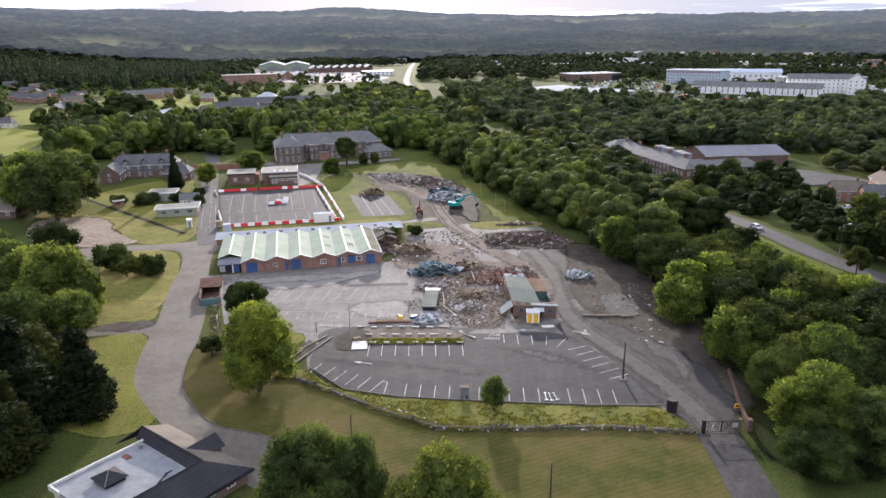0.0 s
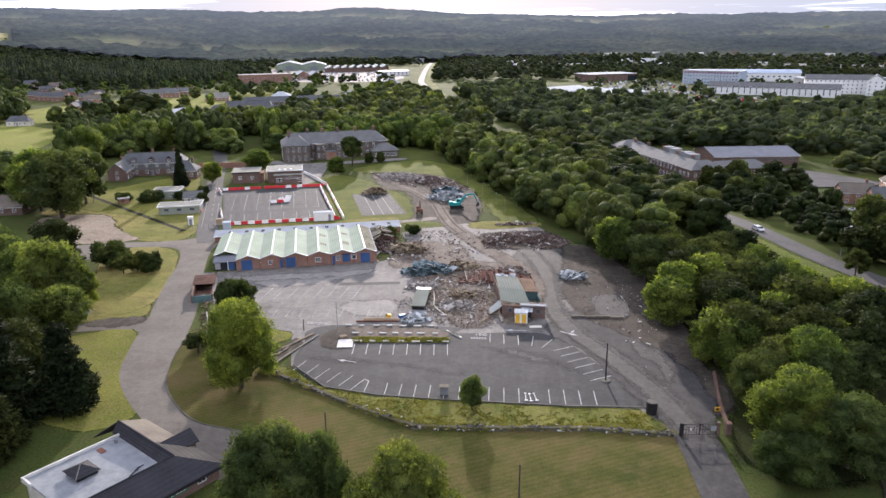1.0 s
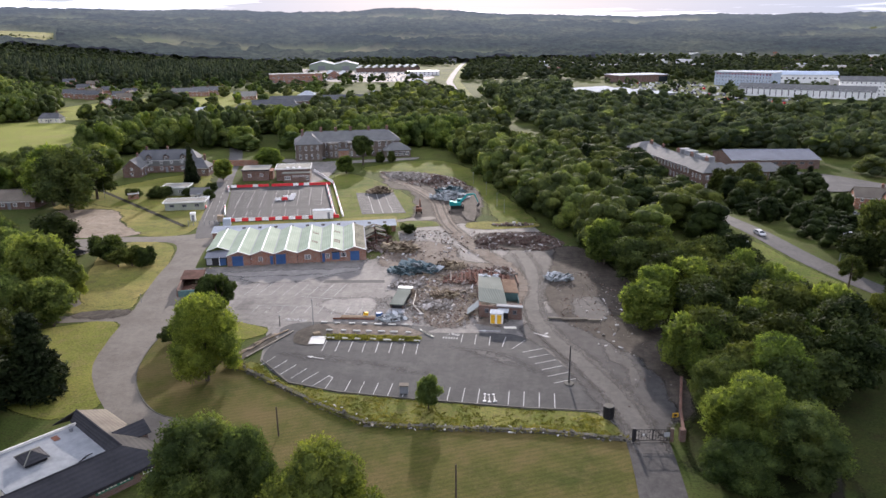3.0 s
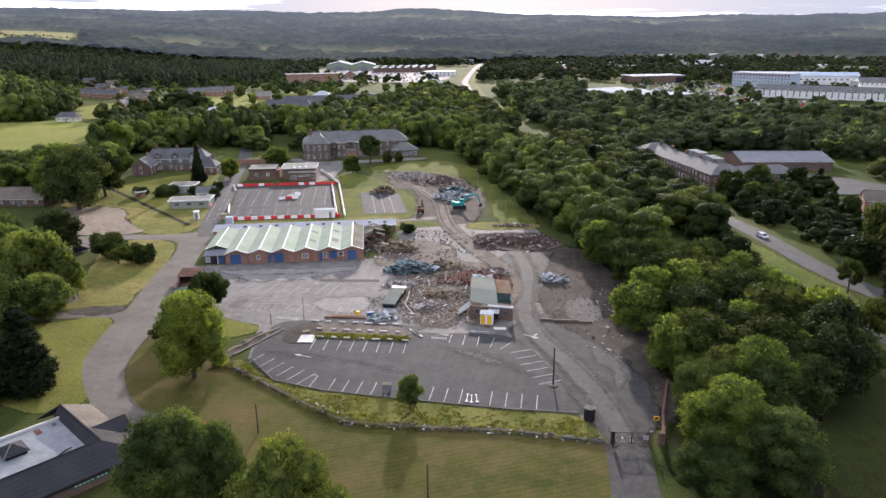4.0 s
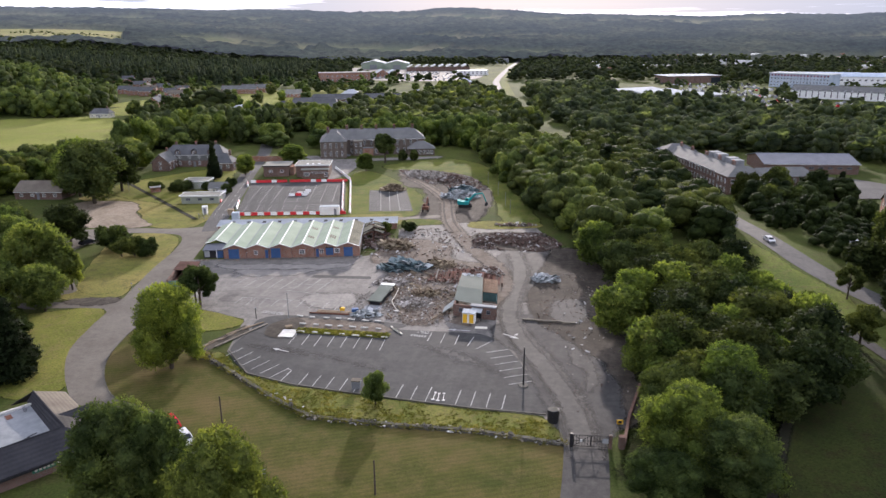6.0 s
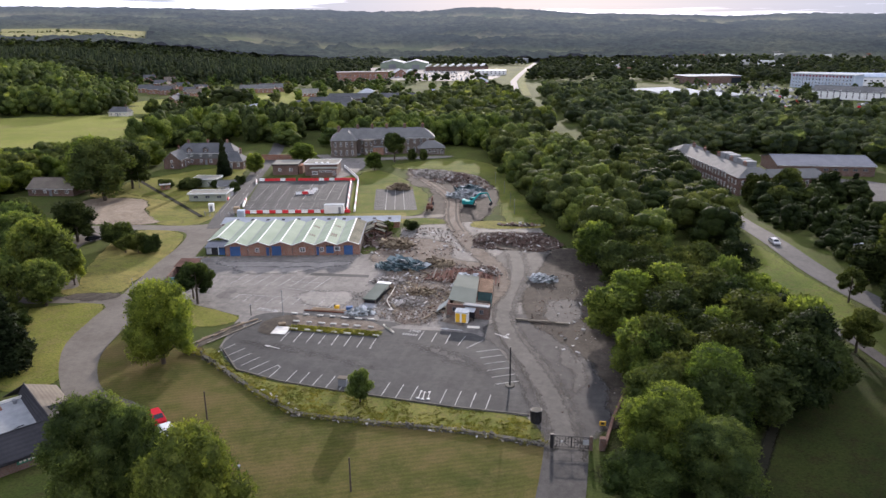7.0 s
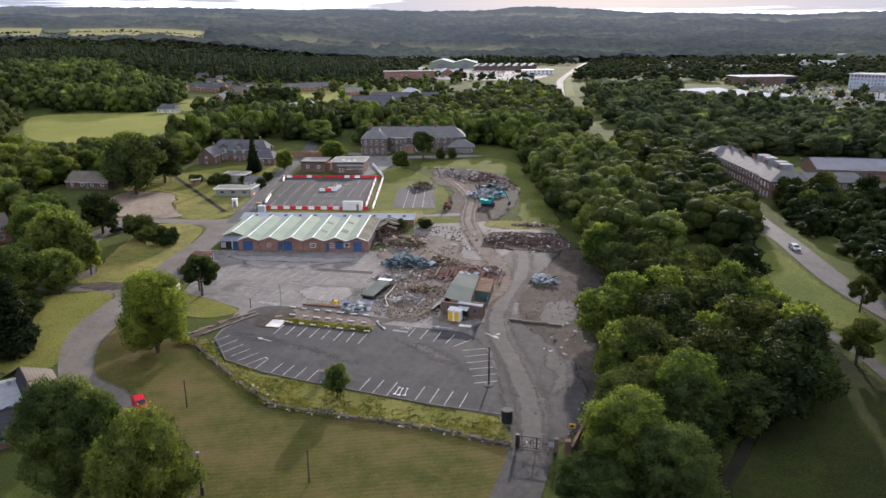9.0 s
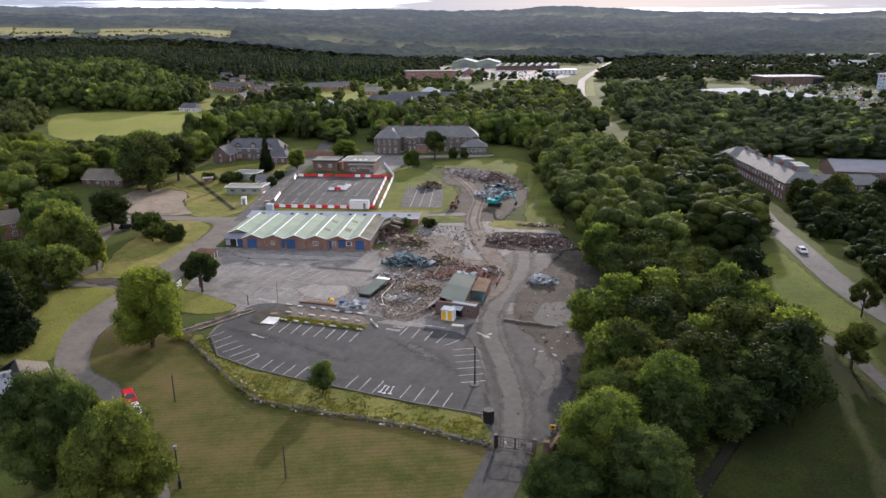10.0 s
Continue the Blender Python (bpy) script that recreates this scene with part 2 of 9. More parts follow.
M["dust"] = tarmac("pale_dust", (0.043, 0.041, 0.038), (0.062, 0.059, 0.054), (0.096, 0.090, 0.081), 0.55)
M["asphalt"] = tarmac("blue_grey_asphalt", (0.056, 0.055, 0.053), (0.076, 0.074, 0.070), (0.105, 0.101, 0.094), 0.35, 0.85, 0.4)
M["tarmac_dust"] = tarmac("dusty_tarmac", (0.046, 0.046, 0.045), (0.060, 0.059, 0.057), (0.088, 0.085, 0.079), 0.5)
M["lane_dust"] = tarmac("lane_dust", (0.056, 0.053, 0.048), (0.074, 0.070, 0.063), (0.104, 0.098, 0.087), 0.5)
# Pale dust that also carries the yard's sunlit sheen as colour.
M["pale_stain"] = tarmac("pale_dusty_sheen", (0.150, 0.141, 0.127), (0.200, 0.188, 0.168), (0.255, 0.240, 0.215), 0.55)
M["sage"] = plain("sage_render", (0.27, 0.29, 0.235), 0.85, 0, 0.2, 0.14)
M["limewash"] = plain("chipped_limewash", (0.54, 0.53, 0.48), 0.9, 0, 0.15, 0.25)
M["wall_stone"] = mottled("sooty_field_stone", (0.060, 0.056, 0.046), (0.125, 0.118, 0.098), (0.19, 0.18, 0.155), 0.5, 2.2, 0.95, 0, 0.1, 0.9, 0.12, "World", 0.5)
M["paint"] = plain("worn_road_paint", (0.40, 0.40, 0.385), 0.8, 0, 0.3, 0.25, 1.0)
M["leaf"] = foliage("leaves", (0.024, 0.038, 0.014), (0.048, 0.067, 0.022), (0.098, 0.120, 0.037), 0.32)
M["leaf_fresh"] = foliage("fresh_leaves", (0.052, 0.082, 0.022), (0.106, 0.150, 0.036), (0.200, 0.240, 0.062), 0.55)
M["leaf_mid"] = foliage("summer_leaves", (0.050, 0.080, 0.026), (0.098, 0.136, 0.042), (0.180, 0.216, 0.068), 0.5)
M["leaf_deep"] = foliage("deep_green_leaves", (0.030, 0.050, 0.018), (0.064, 0.092, 0.030), (0.132, 0.162, 0.050), 0.42)
# Dark leaves; the shade over the eastern trees is put into their colour.
M["leaf_dark_shade"] = foliage("dark_shade_leaves", (0.013, 0.021, 0.008), (0.023, 0.034, 0.012), (0.048, 0.062, 0.019), 0.18)
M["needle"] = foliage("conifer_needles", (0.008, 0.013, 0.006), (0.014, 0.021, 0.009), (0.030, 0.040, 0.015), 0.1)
# Far leaves and firs: distance haze is put into the paler, greyer greens.
M["leaf_far"] = foliage("hazed_woodland_canopy", (0.054, 0.076, 0.046), (0.088, 0.112, 0.066), (0.126, 0.148, 0.084), 0.65, 0.03, 0.4, 0.6, 0.9)
M["far_fir"] = foliage("hazed_far_conifers", (0.040, 0.056, 0.036), (0.066, 0.086, 0.052), (0.108, 0.126, 0.072), 0.6, 0.25, 0.5, 0.4, 0.8)
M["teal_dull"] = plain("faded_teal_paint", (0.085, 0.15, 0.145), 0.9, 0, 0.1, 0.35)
# Hill woods, greyed further; the haze is part of the leaf colour.
M["hill_leaf"] = foliage("hazed_hill_canopy", (0.066, 0.080, 0.058), (0.095, 0.112, 0.078), (0.135, 0.150, 0.096), 0.75, 0.006, 0.3, 0.35, 1.2)
M["weed_leaf"] = foliage("weed_blades", (0.058, 0.076, 0.020), (0.112, 0.124, 0.036), (0.19, 0.172, 0.072), 0.35, 0.3)
# Very dark grass; shade over the east side is put into its colour.
M["damp"] = turf("shade_tinted_grass", (0.014, 0.021, 0.007), (0.032, 0.040, 0.011), (0.026, 0.021, 0.010))
M["old_paint"] = plain("faded_road_paint", (0.31, 0.31, 0.295), 0.9, 0, 0.2, 0.3, 1.0)
M["clay"] = plain("dull_clay", (0.145, 0.078, 0.06), 0.95, 0, 0.15, 0.4)
M["bark"] = mottled("bark", (0.07, 0.055, 0.04), (0.12, 0.10, 0.08), (0.05, 0.04, 0.03), 1.0, 6.0, 0.95, 0, 0.1, 0.8, 0.05, "Object")
M["brick"] = brickwork("red_brick", (0.26, 0.105, 0.065), (0.33, 0.145, 0.09), (0.30, 0.26, 0.22))
M["brick_dark"] = brickwork("sooty_brick", (0.13, 0.075, 0.058), (0.18, 0.10, 0.075), (0.18, 0.16, 0.14))
M["brick_old"] = brickwork("brown_stone_brick", (0.112, 0.088, 0.072), (0.160, 0.122, 0.096), (0.17, 0.155, 0.135))
M["green_roof"] = ribbed("pale_green_sheeting", (0.24, 0.30, 0.22), (0.31, 0.37, 0.28), 0.5, 0, 0.8)
M["asbestos"] = ribbed("lichened_sheeting", (0.155, 0.150, 0.110), (0.27, 0.255, 0.19), 0.3, 0, 0.95, 0, (0.055, 0.052, 0.036), 0.85)
M["clay_tile"] = ribbed("stripped_clay_tile", (0.22, 0.125, 0.080), (0.34, 0.225, 0.150), 0.3, 0, 0.95, 0, (0.10, 0.075, 0.055), 0.7)
M["pale_blue_roof"] = ribbed("chalky_blue_sheeting", (0.24, 0.275, 0.31), (0.32, 0.355, 0.39), 0.4, 0, 0.8, 0, (0.16, 0.165, 0.16), 0.4)
M["ruin_roof"] = ribbed("grey_green_sheeting", (0.085, 0.105, 0.09), (0.125, 0.15, 0.13), 0.35, 0, 0.75)
M["blue_roof"] = ribbed("blue_grey_sheeting", (0.38, 0.46, 0.55), (0.50, 0.57, 0.64), 0.4, 0, 0.5)
M["grey_metal_roof"] = ribbed("grey_sheet_roof", (0.150, 0.158, 0.178), (0.195, 0.205, 0.228), 0.6, 0, 0.75)
M["white_roof"] = ribbed("white_sheet_roof", (0.36, 0.39, 0.40), (0.47, 0.50, 0.51), 0.8, 0, 0.85)
M["teal_roof"] = ribbed("teal_sheet_roof", (0.20, 0.40, 0.42), (0.28, 0.50, 0.52), 0.8, 0, 0.4)
M["slate"] = ribbed("slate", (0.075, 0.079, 0.085), (0.118, 0.122, 0.126), 0.25, 2, 0.75, 0, (0.14, 0.14, 0.125), 0.3, 0.4)
M["slate_pale"] = ribbed("weathered_slate", (0.12, 0.123, 0.122), (0.175, 0.176, 0.168), 0.25, 2, 0.75, 0, (0.085, 0.085, 0.078), 0.35, 0.4)
M["dark_tile"] = ribbed("black_concrete_tile", (0.028, 0.028, 0.032), (0.045, 0.045, 0.05), 0.3, 2, 0.7, 0, (0.07, 0.07, 0.06), 0.25, 0.8)
M["brown_tile"] = ribbed("brown_concrete_tile", (0.13, 0.11, 0.09), (0.19, 0.165, 0.13), 0.3, 2, 0.8, 0, (0.08, 0.08, 0.06), 0.35, 0.6)
M["felt"] = mottled("grey_roof_felt", (0.13, 0.145, 0.155), (0.21, 0.225, 0.235), (0.29, 0.295, 0.29), 0.2, 0.8, 0.8, 0, 0.3, 0.15, 0.02, "Object", 0.45)
M["pale_felt"] = mottled("pale_mineral_felt", (0.155, 0.155, 0.132), (0.23, 0.225, 0.19), (0.115, 0.115, 0.095), 0.3, 1.2, 0.85, 0, 0.3, 0.2, 0.02, "Object", 0.4)
M["white"] = plain("white_paint", (0.74, 0.74, 0.71), 0.5, 0, 0.4, 0.08)
M["cream"] = plain("cream_render", (0.60, 0.57, 0.48), 0.8, 0, 0.3, 0.12)
M["blue"] = plain("blue_painted_steel", (0.045, 0.10, 0.22), 0.5, 0, 0.4, 0.2)
M["red"] = plain("red_plastic", (0.55, 0.03, 0.035), 0.45, 0, 0.5, 0.12)
M["yellow"] = plain("yellow_plastic", (0.72, 0.42, 0.03), 0.5, 0, 0.5, 0.1)
M["teal"] = plain("teal_painted_steel", (0.02, 0.27, 0.26), 0.7, 0.0, 0.2, 0.2)
M["dark"] = plain("dark_steel", (0.035, 0.035, 0.038), 0.55, 0.5, 0.5, 0.2)
M["grey"] = plain("grey_paint", (0.20, 0.21, 0.22), 0.75, 0, 0.2, 0.15)
M["rust"] = plain("rusted_steel", (0.13, 0.062, 0.042), 0.9, 0.0, 0.15, 0.4)
M["dark_rust"] = plain("dark_rust", (0.080, 0.044, 0.034), 0.95, 0, 0.1, 0.4)
M["wood"] = plain("weathered_timber", (0.30, 0.23, 0.155), 0.9, 0, 0.2, 0.3)
M["stone"] = mottled("rubble_stone", (0.20, 0.19, 0.165), (0.34, 0.32, 0.28), (0.13, 0.13, 0.10), 0.5, 4.0, 0.95, 0, 0.2, 0.5, 0.03, "Object")
M["rubber"] = plain("black_rubber", (0.02, 0.02, 0.02), 0.8, 0, 0.3, 0.2)
M["car_red"] = plain("red_car_paint", (0.42, 0.02, 0.03), 0.55, 0.0, 0.05, 0.05)
M["car_white"] = plain("white_car_paint", (0.55, 0.55, 0.55), 0.6, 0, 0.0, 0.03)
M["car_dark"] = plain("black_car_paint", (0.02, 0.02, 0.025), 0.55, 0.0, 0.05, 0.05)
M["car_grey"] = plain("silver_car_paint", (0.22, 0.23, 0.245), 0.6, 0.0, 0.0, 0.05)
M["sign_green"] = plain("green_sign_board", (0.03, 0.16, 0.10), 0.5, 0, 0.4, 0.1)
M["terracotta"] = plain("red_clay", (0.33, 0.12, 0.075), 0.9, 0, 0.2, 0.3)


def glassy(name, colour, rough):
    m, t, b = material(name, rough, 0.0, 0.6)
    b.inputs["Base Color"].default_value = (*colour, 1)
    relief(t, b, noisy(t, coords(t, "Object"), 0.8, 2), 0.03, 0.02)
    return m


M["glass"] = glassy("dark_window_glass", (0.02, 0.024, 0.03), 0.08)


def rubble_mix(name, stops):
    """Broken pieces, each with a colour of its own."""
    m, t, b = material(name, 0.92, 0, 0.2)
    g = t.nodes.new("ShaderNodeNewGeometry")
    c = ramp(t, g.outputs["Random Per Island"], stops)
    n = noisy(t, coords(t, "World"), 3.0, 4)
    t.links.new(blend(t, 0.4, c, ramp(t, n, [(0.3, (0.5, 0.48, 0.45)), (0.7, (1.2, 1.2, 1.2))]), "MULTIPLY"), b.inputs["Base Color"])
    return m


M["rubble"] = rubble_mix("brick_and_concrete_rubble", [(0.0, (0.13, 0.07, 0.052)), (0.3, (0.16, 0.11, 0.085)), (0.5, (0.17, 0.145, 0.12)), (0.82, (0.24, 0.215, 0.185)), (0.93, (0.50, 0.48, 0.44)), (1.0, (0.07, 0.06, 0.05))])
M["rubble_clay"] = rubble_mix("clay_tile_rubble", [(0.0, (0.10, 0.048, 0.038)), (0.45, (0.155, 0.078, 0.060)), (0.8, (0.20, 0.125, 0.095)), (0.94, (0.34, 0.30, 0.26)), (1.0, (0.05, 0.045, 0.04))])
M["rubble_dark"] = rubble_mix("sooty_brick_rubble", [(0.0, (0.07, 0.045, 0.036)), (0.5, (0.10, 0.068, 0.055)), (0.85, (0.14, 0.115, 0.098)), (0.96, (0.40, 0.38, 0.36)), (1.0, (0.04, 0.035, 0.03))])
M["rubble_grey"] = rubble_mix("grey_rubble", [(0.0, (0.12, 0.105, 0.09)), (0.45, (0.24, 0.215, 0.185)), (0.85, (0.34, 0.315, 0.28)), (0.95, (0.52, 0.49, 0.45)), (1.0, (0.07, 0.065, 0.06))])
M["rubble_wood"] = rubble_mix("splintered_timber", [(0.0, (0.09, 0.066, 0.046)), (0.5, (0.19, 0.148, 0.10)), (0.8, (0.34, 0.28, 0.19)), (1.0, (0.06, 0.05, 0.04))])
M["scrap"] = rubble_mix("crumpled_sheet_metal", [(0.0, (0.035, 0.055, 0.065)), (0.4, (0.075, 0.115, 0.125)), (0.75, (0.13, 0.18, 0.185)), (0.93, (0.38, 0.41, 0.41)), (1.0, (0.03, 0.03, 0.03))])
M["scrap_pale"] = rubble_mix("pale_scrap", [(0.0, (0.10, 0.11, 0.11)), (0.4, (0.24, 0.27, 0.27)), (0.8, (0.52, 0.54, 0.54)), (1.0, (0.06, 0.06, 0.06))])
M["scrap_white"] = rubble_mix("white_scraps", [(0.0, (0.40, 0.39, 0.37)), (0.6, (0.62, 0.61, 0.59)), (1.0, (0.30, 0.28, 0.25))])
M["kerb_stones"] = rubble_mix("pale_wall_stones", [(0.0, (0.045, 0.043, 0.034)), (0.5, (0.092, 0.086, 0.070)), (0.90, (0.155, 0.146, 0.122)), (1.0, (0.40, 0.38, 0.34))])


def far_hills():
    """Backdrop of wooded hills and pastures; evening haze is put in as bluish glow."""
    m, t, b = material("hazy_hills", 1.0, 0, 0.0)
    v = coords(t, "World", (1.0, 0.6, 1.0))
    n1, n2 = noisy(t, v, 0.0035, 5, 0.6), noisy(t, v, 0.05, 5, 0.7)
    wood_c = ramp(t, n1, [(0.38, (0.020, 0.028, 0.024)), (0.52, (0.034, 0.042, 0.032)), (0.64, (0.054, 0.060, 0.040))])
    wood_c = blend(t, 1.0, wood_c, ramp(t, n2, [(0.35, (0.45, 0.45, 0.5)), (0.65, (1.5, 1.5, 1.4))]), "MULTIPLY")
    cell = t.nodes.new("ShaderNodeTexVoronoi")
    cell.inputs["Scale"].default_value = 0.006
    t.links.new(v, cell.inputs["Vector"])
    hue = t.nodes.new("ShaderNodeSeparateXYZ")
    t.links.new(cell.outputs["Color"], hue.inputs["Vector"])
    grass = ramp(t, hue.outputs["X"], [(0.0, (0.060, 0.074, 0.038)), (0.5, (0.100, 0.108, 0.052)), (1.0, (0.150, 0.140, 0.080))])
    at = t.nodes.new("ShaderNodeAttribute")
    at.attribute_name = "field"
    t.links.new(blend(t, at.outputs["Fac"], wood_c, grass), b.inputs["Base Color"])
    relief(t, b, n2, 1.0, 6.0)
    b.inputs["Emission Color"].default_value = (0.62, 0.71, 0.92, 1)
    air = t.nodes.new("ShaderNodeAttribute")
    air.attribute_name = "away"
    # The glow that stands for haze grows with distance.
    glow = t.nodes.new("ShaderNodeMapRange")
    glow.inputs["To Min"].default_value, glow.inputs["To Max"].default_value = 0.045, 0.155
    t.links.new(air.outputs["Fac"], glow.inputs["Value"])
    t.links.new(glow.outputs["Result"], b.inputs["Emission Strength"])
    return m


M["hills"] = far_hills()


SOFT = {}


def soft(name):
    """The same surface, thinning out raggedly towards the border of its sheet."""
    if name not in SOFT:
        m = M[name].copy()
        t = m.node_tree
        b = t.nodes["Principled BSDF"]
        at = t.nodes.new("ShaderNodeAttribute")
        at.attribute_name = "fade"
        v = coords(t, "World")
        n = blend(t, 0.5, noisy(t, v, 0.5, 8, 0.7), noisy(t, v, 2.2, 6, 0.7))
        ad = t.nodes.new("ShaderNodeMath")
        ad.operation = "MULTIPLY_ADD"
        t.links.new(n, ad.inputs[0])
        ad.inputs[1].default_value = 1.6
        t.links.new(at.outputs["Fac"], ad.inputs[2])
        mr = t.nodes.new("ShaderNodeMapRange")
        mr.inputs["From Min"].default_value, mr.inputs["From Max"].default_value = 0.85, 1.25
        t.links.new(ad.outputs[0], mr.inputs["Value"])
        t.links.new(mr.outputs["Result"], b.inputs["Alpha"])
        SOFT[name] = m
    return SOFT[name]

# ---- building helpers ----
def mesh_object(name, bm, mat, smooth=False):
    me = bpy.data.meshes.new(name)
    bm.to_mesh(me)
    bm.free()
    for m in (mat if isinstance(mat, (list, tuple)) else [mat]):
        me.materials.append(M[m] if isinstance(m, str) else m)
    if smooth:
        me.polygons.foreach_set("use_smooth", [True] * len(me.polygons))
    return new(name, me)


def part(name, bm, mat, parent, label="", smooth=False):
    ob = mesh_object(name, bm, mat, smooth)
    ob.parent = parent
    return tagged(ob, label)


def piece(name, me, parent, m):
    """An object on shared mesh data under a thing."""
    ob = new(name, me)
    ob.parent = parent
    ob.matrix_basis = m
    return ob


def thing(name, m, label, category, group="", kind=""):
    ob = new(name)
    ob.empty_display_size = 0.5
    ob.matrix_basis = m
    return tagged(ob, label, category, group, kind)


def bx(bm, x0, x1, y0, y1, z0, z1, bevel=0.0):
    r = bmesh.ops.create_cube(bm, size=1.0)
    bmesh.ops.scale(bm, vec=(x1 - x0, y1 - y0, z1 - z0), verts=r["verts"])
    bmesh.ops.translate(bm, vec=((x0 + x1) / 2, (y0 + y1) / 2, (z0 + z1) / 2), verts=r["verts"])
    if bevel:
        es = list({e for v in r["verts"] for e in v.link_edges})
        bmesh.ops.bevel(bm, geom=es, offset=bevel, segments=1, affect="EDGES")
    return bm


def box(x0, x1, y0, y1, z0, z1, bevel=0.0):
    return bx(bmesh.new(), x0, x1, y0, y1, z0, z1, bevel)


def tube(bm, a, b, r0, r1=None, n=8):
    a, b = Vector(a), Vector(b)
    r1 = r0 if r1 is None else r1
    q = (b - a).to_track_quat("Z", "Y").to_matrix().to_4x4()
    r = bmesh.ops.create_cone(bm, cap_ends=True, segments=n, radius1=r0, radius2=max(r1, 1e-4), depth=(b - a).length)
    bmesh.ops.transform(bm, matrix=Matrix.Translation((a + b) / 2) @ q, verts=r["verts"])
    return bm


def prism(bm, outline, z0, z1):
    """A flat outline raised from z0 to z1."""
    lo = [bm.verts.new((x, y, z0)) for x, y in outline]
    hi = [bm.verts.new((x, y, z1)) for x, y in outline]
    n = len(outline)
    bm.faces.new(hi)
    bm.faces.new(lo[::-1])
    for i in range(n):
        bm.faces.new((lo[i], lo[(i + 1) % n], hi[(i + 1) % n], hi[i]))
    return bm


def slab(bm, quad, thick):
    """A sheet of some thickness under four corners."""
    q = [Vector(p) for p in quad]
    nrm = (q[1] - q[0]).cross(q[-1] - q[0]).normalized()
    if nrm.z < 0:
        q.reverse()
        nrm = -nrm
    hi = [bm.verts.new(p) for p in q]
    lo = [bm.verts.new(p - nrm * thick) for p in q]
    n = len(q)
    bm.faces.new(hi)
    bm.faces.new(lo[::-1])
    for i in range(n):
        bm.faces.new((hi[i], lo[i], lo[(i + 1) % n], hi[(i + 1) % n]))
    return bm


def curve_through(pts, steps=6, closed=False):
    """Points on a smooth line through pts."""
    out, n = [], len(pts)
    for i in range(n if closed else n - 1):
        p = [Vector((*(pts[(i + k) % n] if closed else pts[min(max(i + k, 0), n - 1)]), 0)) for k in (-1, 0, 1, 2)]
        for s in range(steps):
            u = s / steps
            q = 0.5 * (2 * p[1] + (p[2] - p[0]) * u + (2 * p[0] - 5 * p[1] + 4 * p[2] - p[3]) * u * u + (3 * p[1] - p[0] - 3 * p[2] + p[3]) * u ** 3)
            out.append((q.x, q.y))
    if not closed:
        out.append(tuple(pts[-1]))
    return out


def faded_sheet(name, outline, z, mat, fade, grow=0.0):
    """A grid over an outline; each corner knows how deep inside the outline it lies."""
    o = np.array(outline, float)
    lo, hi = o.min(0) - fade - grow, o.max(0) + fade + grow
    cell = max(0.5, math.sqrt((hi[0] - lo[0]) * (hi[1] - lo[1]) / 1500))
    nx, ny = int((hi[0] - lo[0]) / cell) + 2, int((hi[1] - lo[1]) / cell) + 2
    gx, gy = np.meshgrid(lo[0] + cell * np.arange(nx), lo[1] + cell * np.arange(ny))
    p = np.stack([gx.ravel(), gy.ravel()], 1)
    a, b = o, np.roll(o, -1, 0)
    near, odd = np.full(len(p), 1e9), np.zeros(len(p), bool)
    for (x0, y0), (x1, y1) in zip(a, b):
        dx, dy = x1 - x0, y1 - y0
        u = np.clip(((p[:, 0] - x0) * dx + (p[:, 1] - y0) * dy) / (dx * dx + dy * dy + 1e-9), 0, 1)
        near = np.minimum(near, np.hypot(p[:, 0] - x0 - u * dx, p[:, 1] - y0 - u * dy))
        if y0 != y1:
            odd ^= ((y0 > p[:, 1]) != (y1 > p[:, 1])) & (p[:, 0] < dx * (p[:, 1] - y0) / dy + x0)
    d = np.clip((np.where(odd, near, -near) + grow) / fade, -1.5, 1.5).reshape(ny, nx)
    keep = np.maximum(np.maximum(d[:-1, :-1], d[1:, :-1]), np.maximum(d[:-1, 1:], d[1:, 1:])) > -0.45
    jj, ii = np.nonzero(keep)
    k = jj * nx + ii
    quads = np.stack([k, k + 1, k + nx + 1, k + nx], 1)
    used, quads = np.unique(quads, return_inverse=True)
    me = bpy.data.meshes.new(name)
    me.from_pydata([(x, y, z) for x, y in p[used].tolist()], [], quads.reshape(-1, 4).tolist())
    me.attributes.new("fade", "FLOAT", "POINT").data.foreach_set("value", d.ravel()[used].astype(np.float32))
    me.materials.append(mat)
    return me


def patch(name, pts, z, mat, label, category, smooth=True, steps=4, ragged=0.0, fade=0.0, grow=0.0):
    """A level sheet of ground cover inside an outline."""
    o = curve_through(pts, steps, True) if smooth else list(pts)
    if ragged:
        fine = []
        for (x0, y0), (x1, y1) in zip(o, o[1:] + o[:1]):
            k = max(1, min(12, int(math.hypot(x1 - x0, y1 - y0) / 0.8)))
            fine += [(x0 + (x1 - x0) * i / k, y0 + (y1 - y0) * i / k) for i in range(k)]
        def wobble(x, y, q):
            return ragged * (noise.noise((x * 0.25, y * 0.25, q)) + 0.6 * noise.noise((x * 0.9, y * 0.9, q + 4)))
        o = [(x + wobble(x, y, 1.7), y + wobble(x, y, 8.2)) for x, y in fine]
    if fade:
        return tagged(new(name, faded_sheet(name, o, z, soft(mat), fade, grow)), label, category, kind="structure")
    bm = bmesh.new()
    f = bm.faces.new([bm.verts.new((x, y, z)) for x, y in o])
    f.normal_update()
    if f.normal.z < 0:
        f.normal_flip()
    bmesh.ops.triangulate(bm, faces=bm.faces[:])
    ob = mesh_object(name, bm, mat)
    return tagged(ob, label, category, kind="structure")


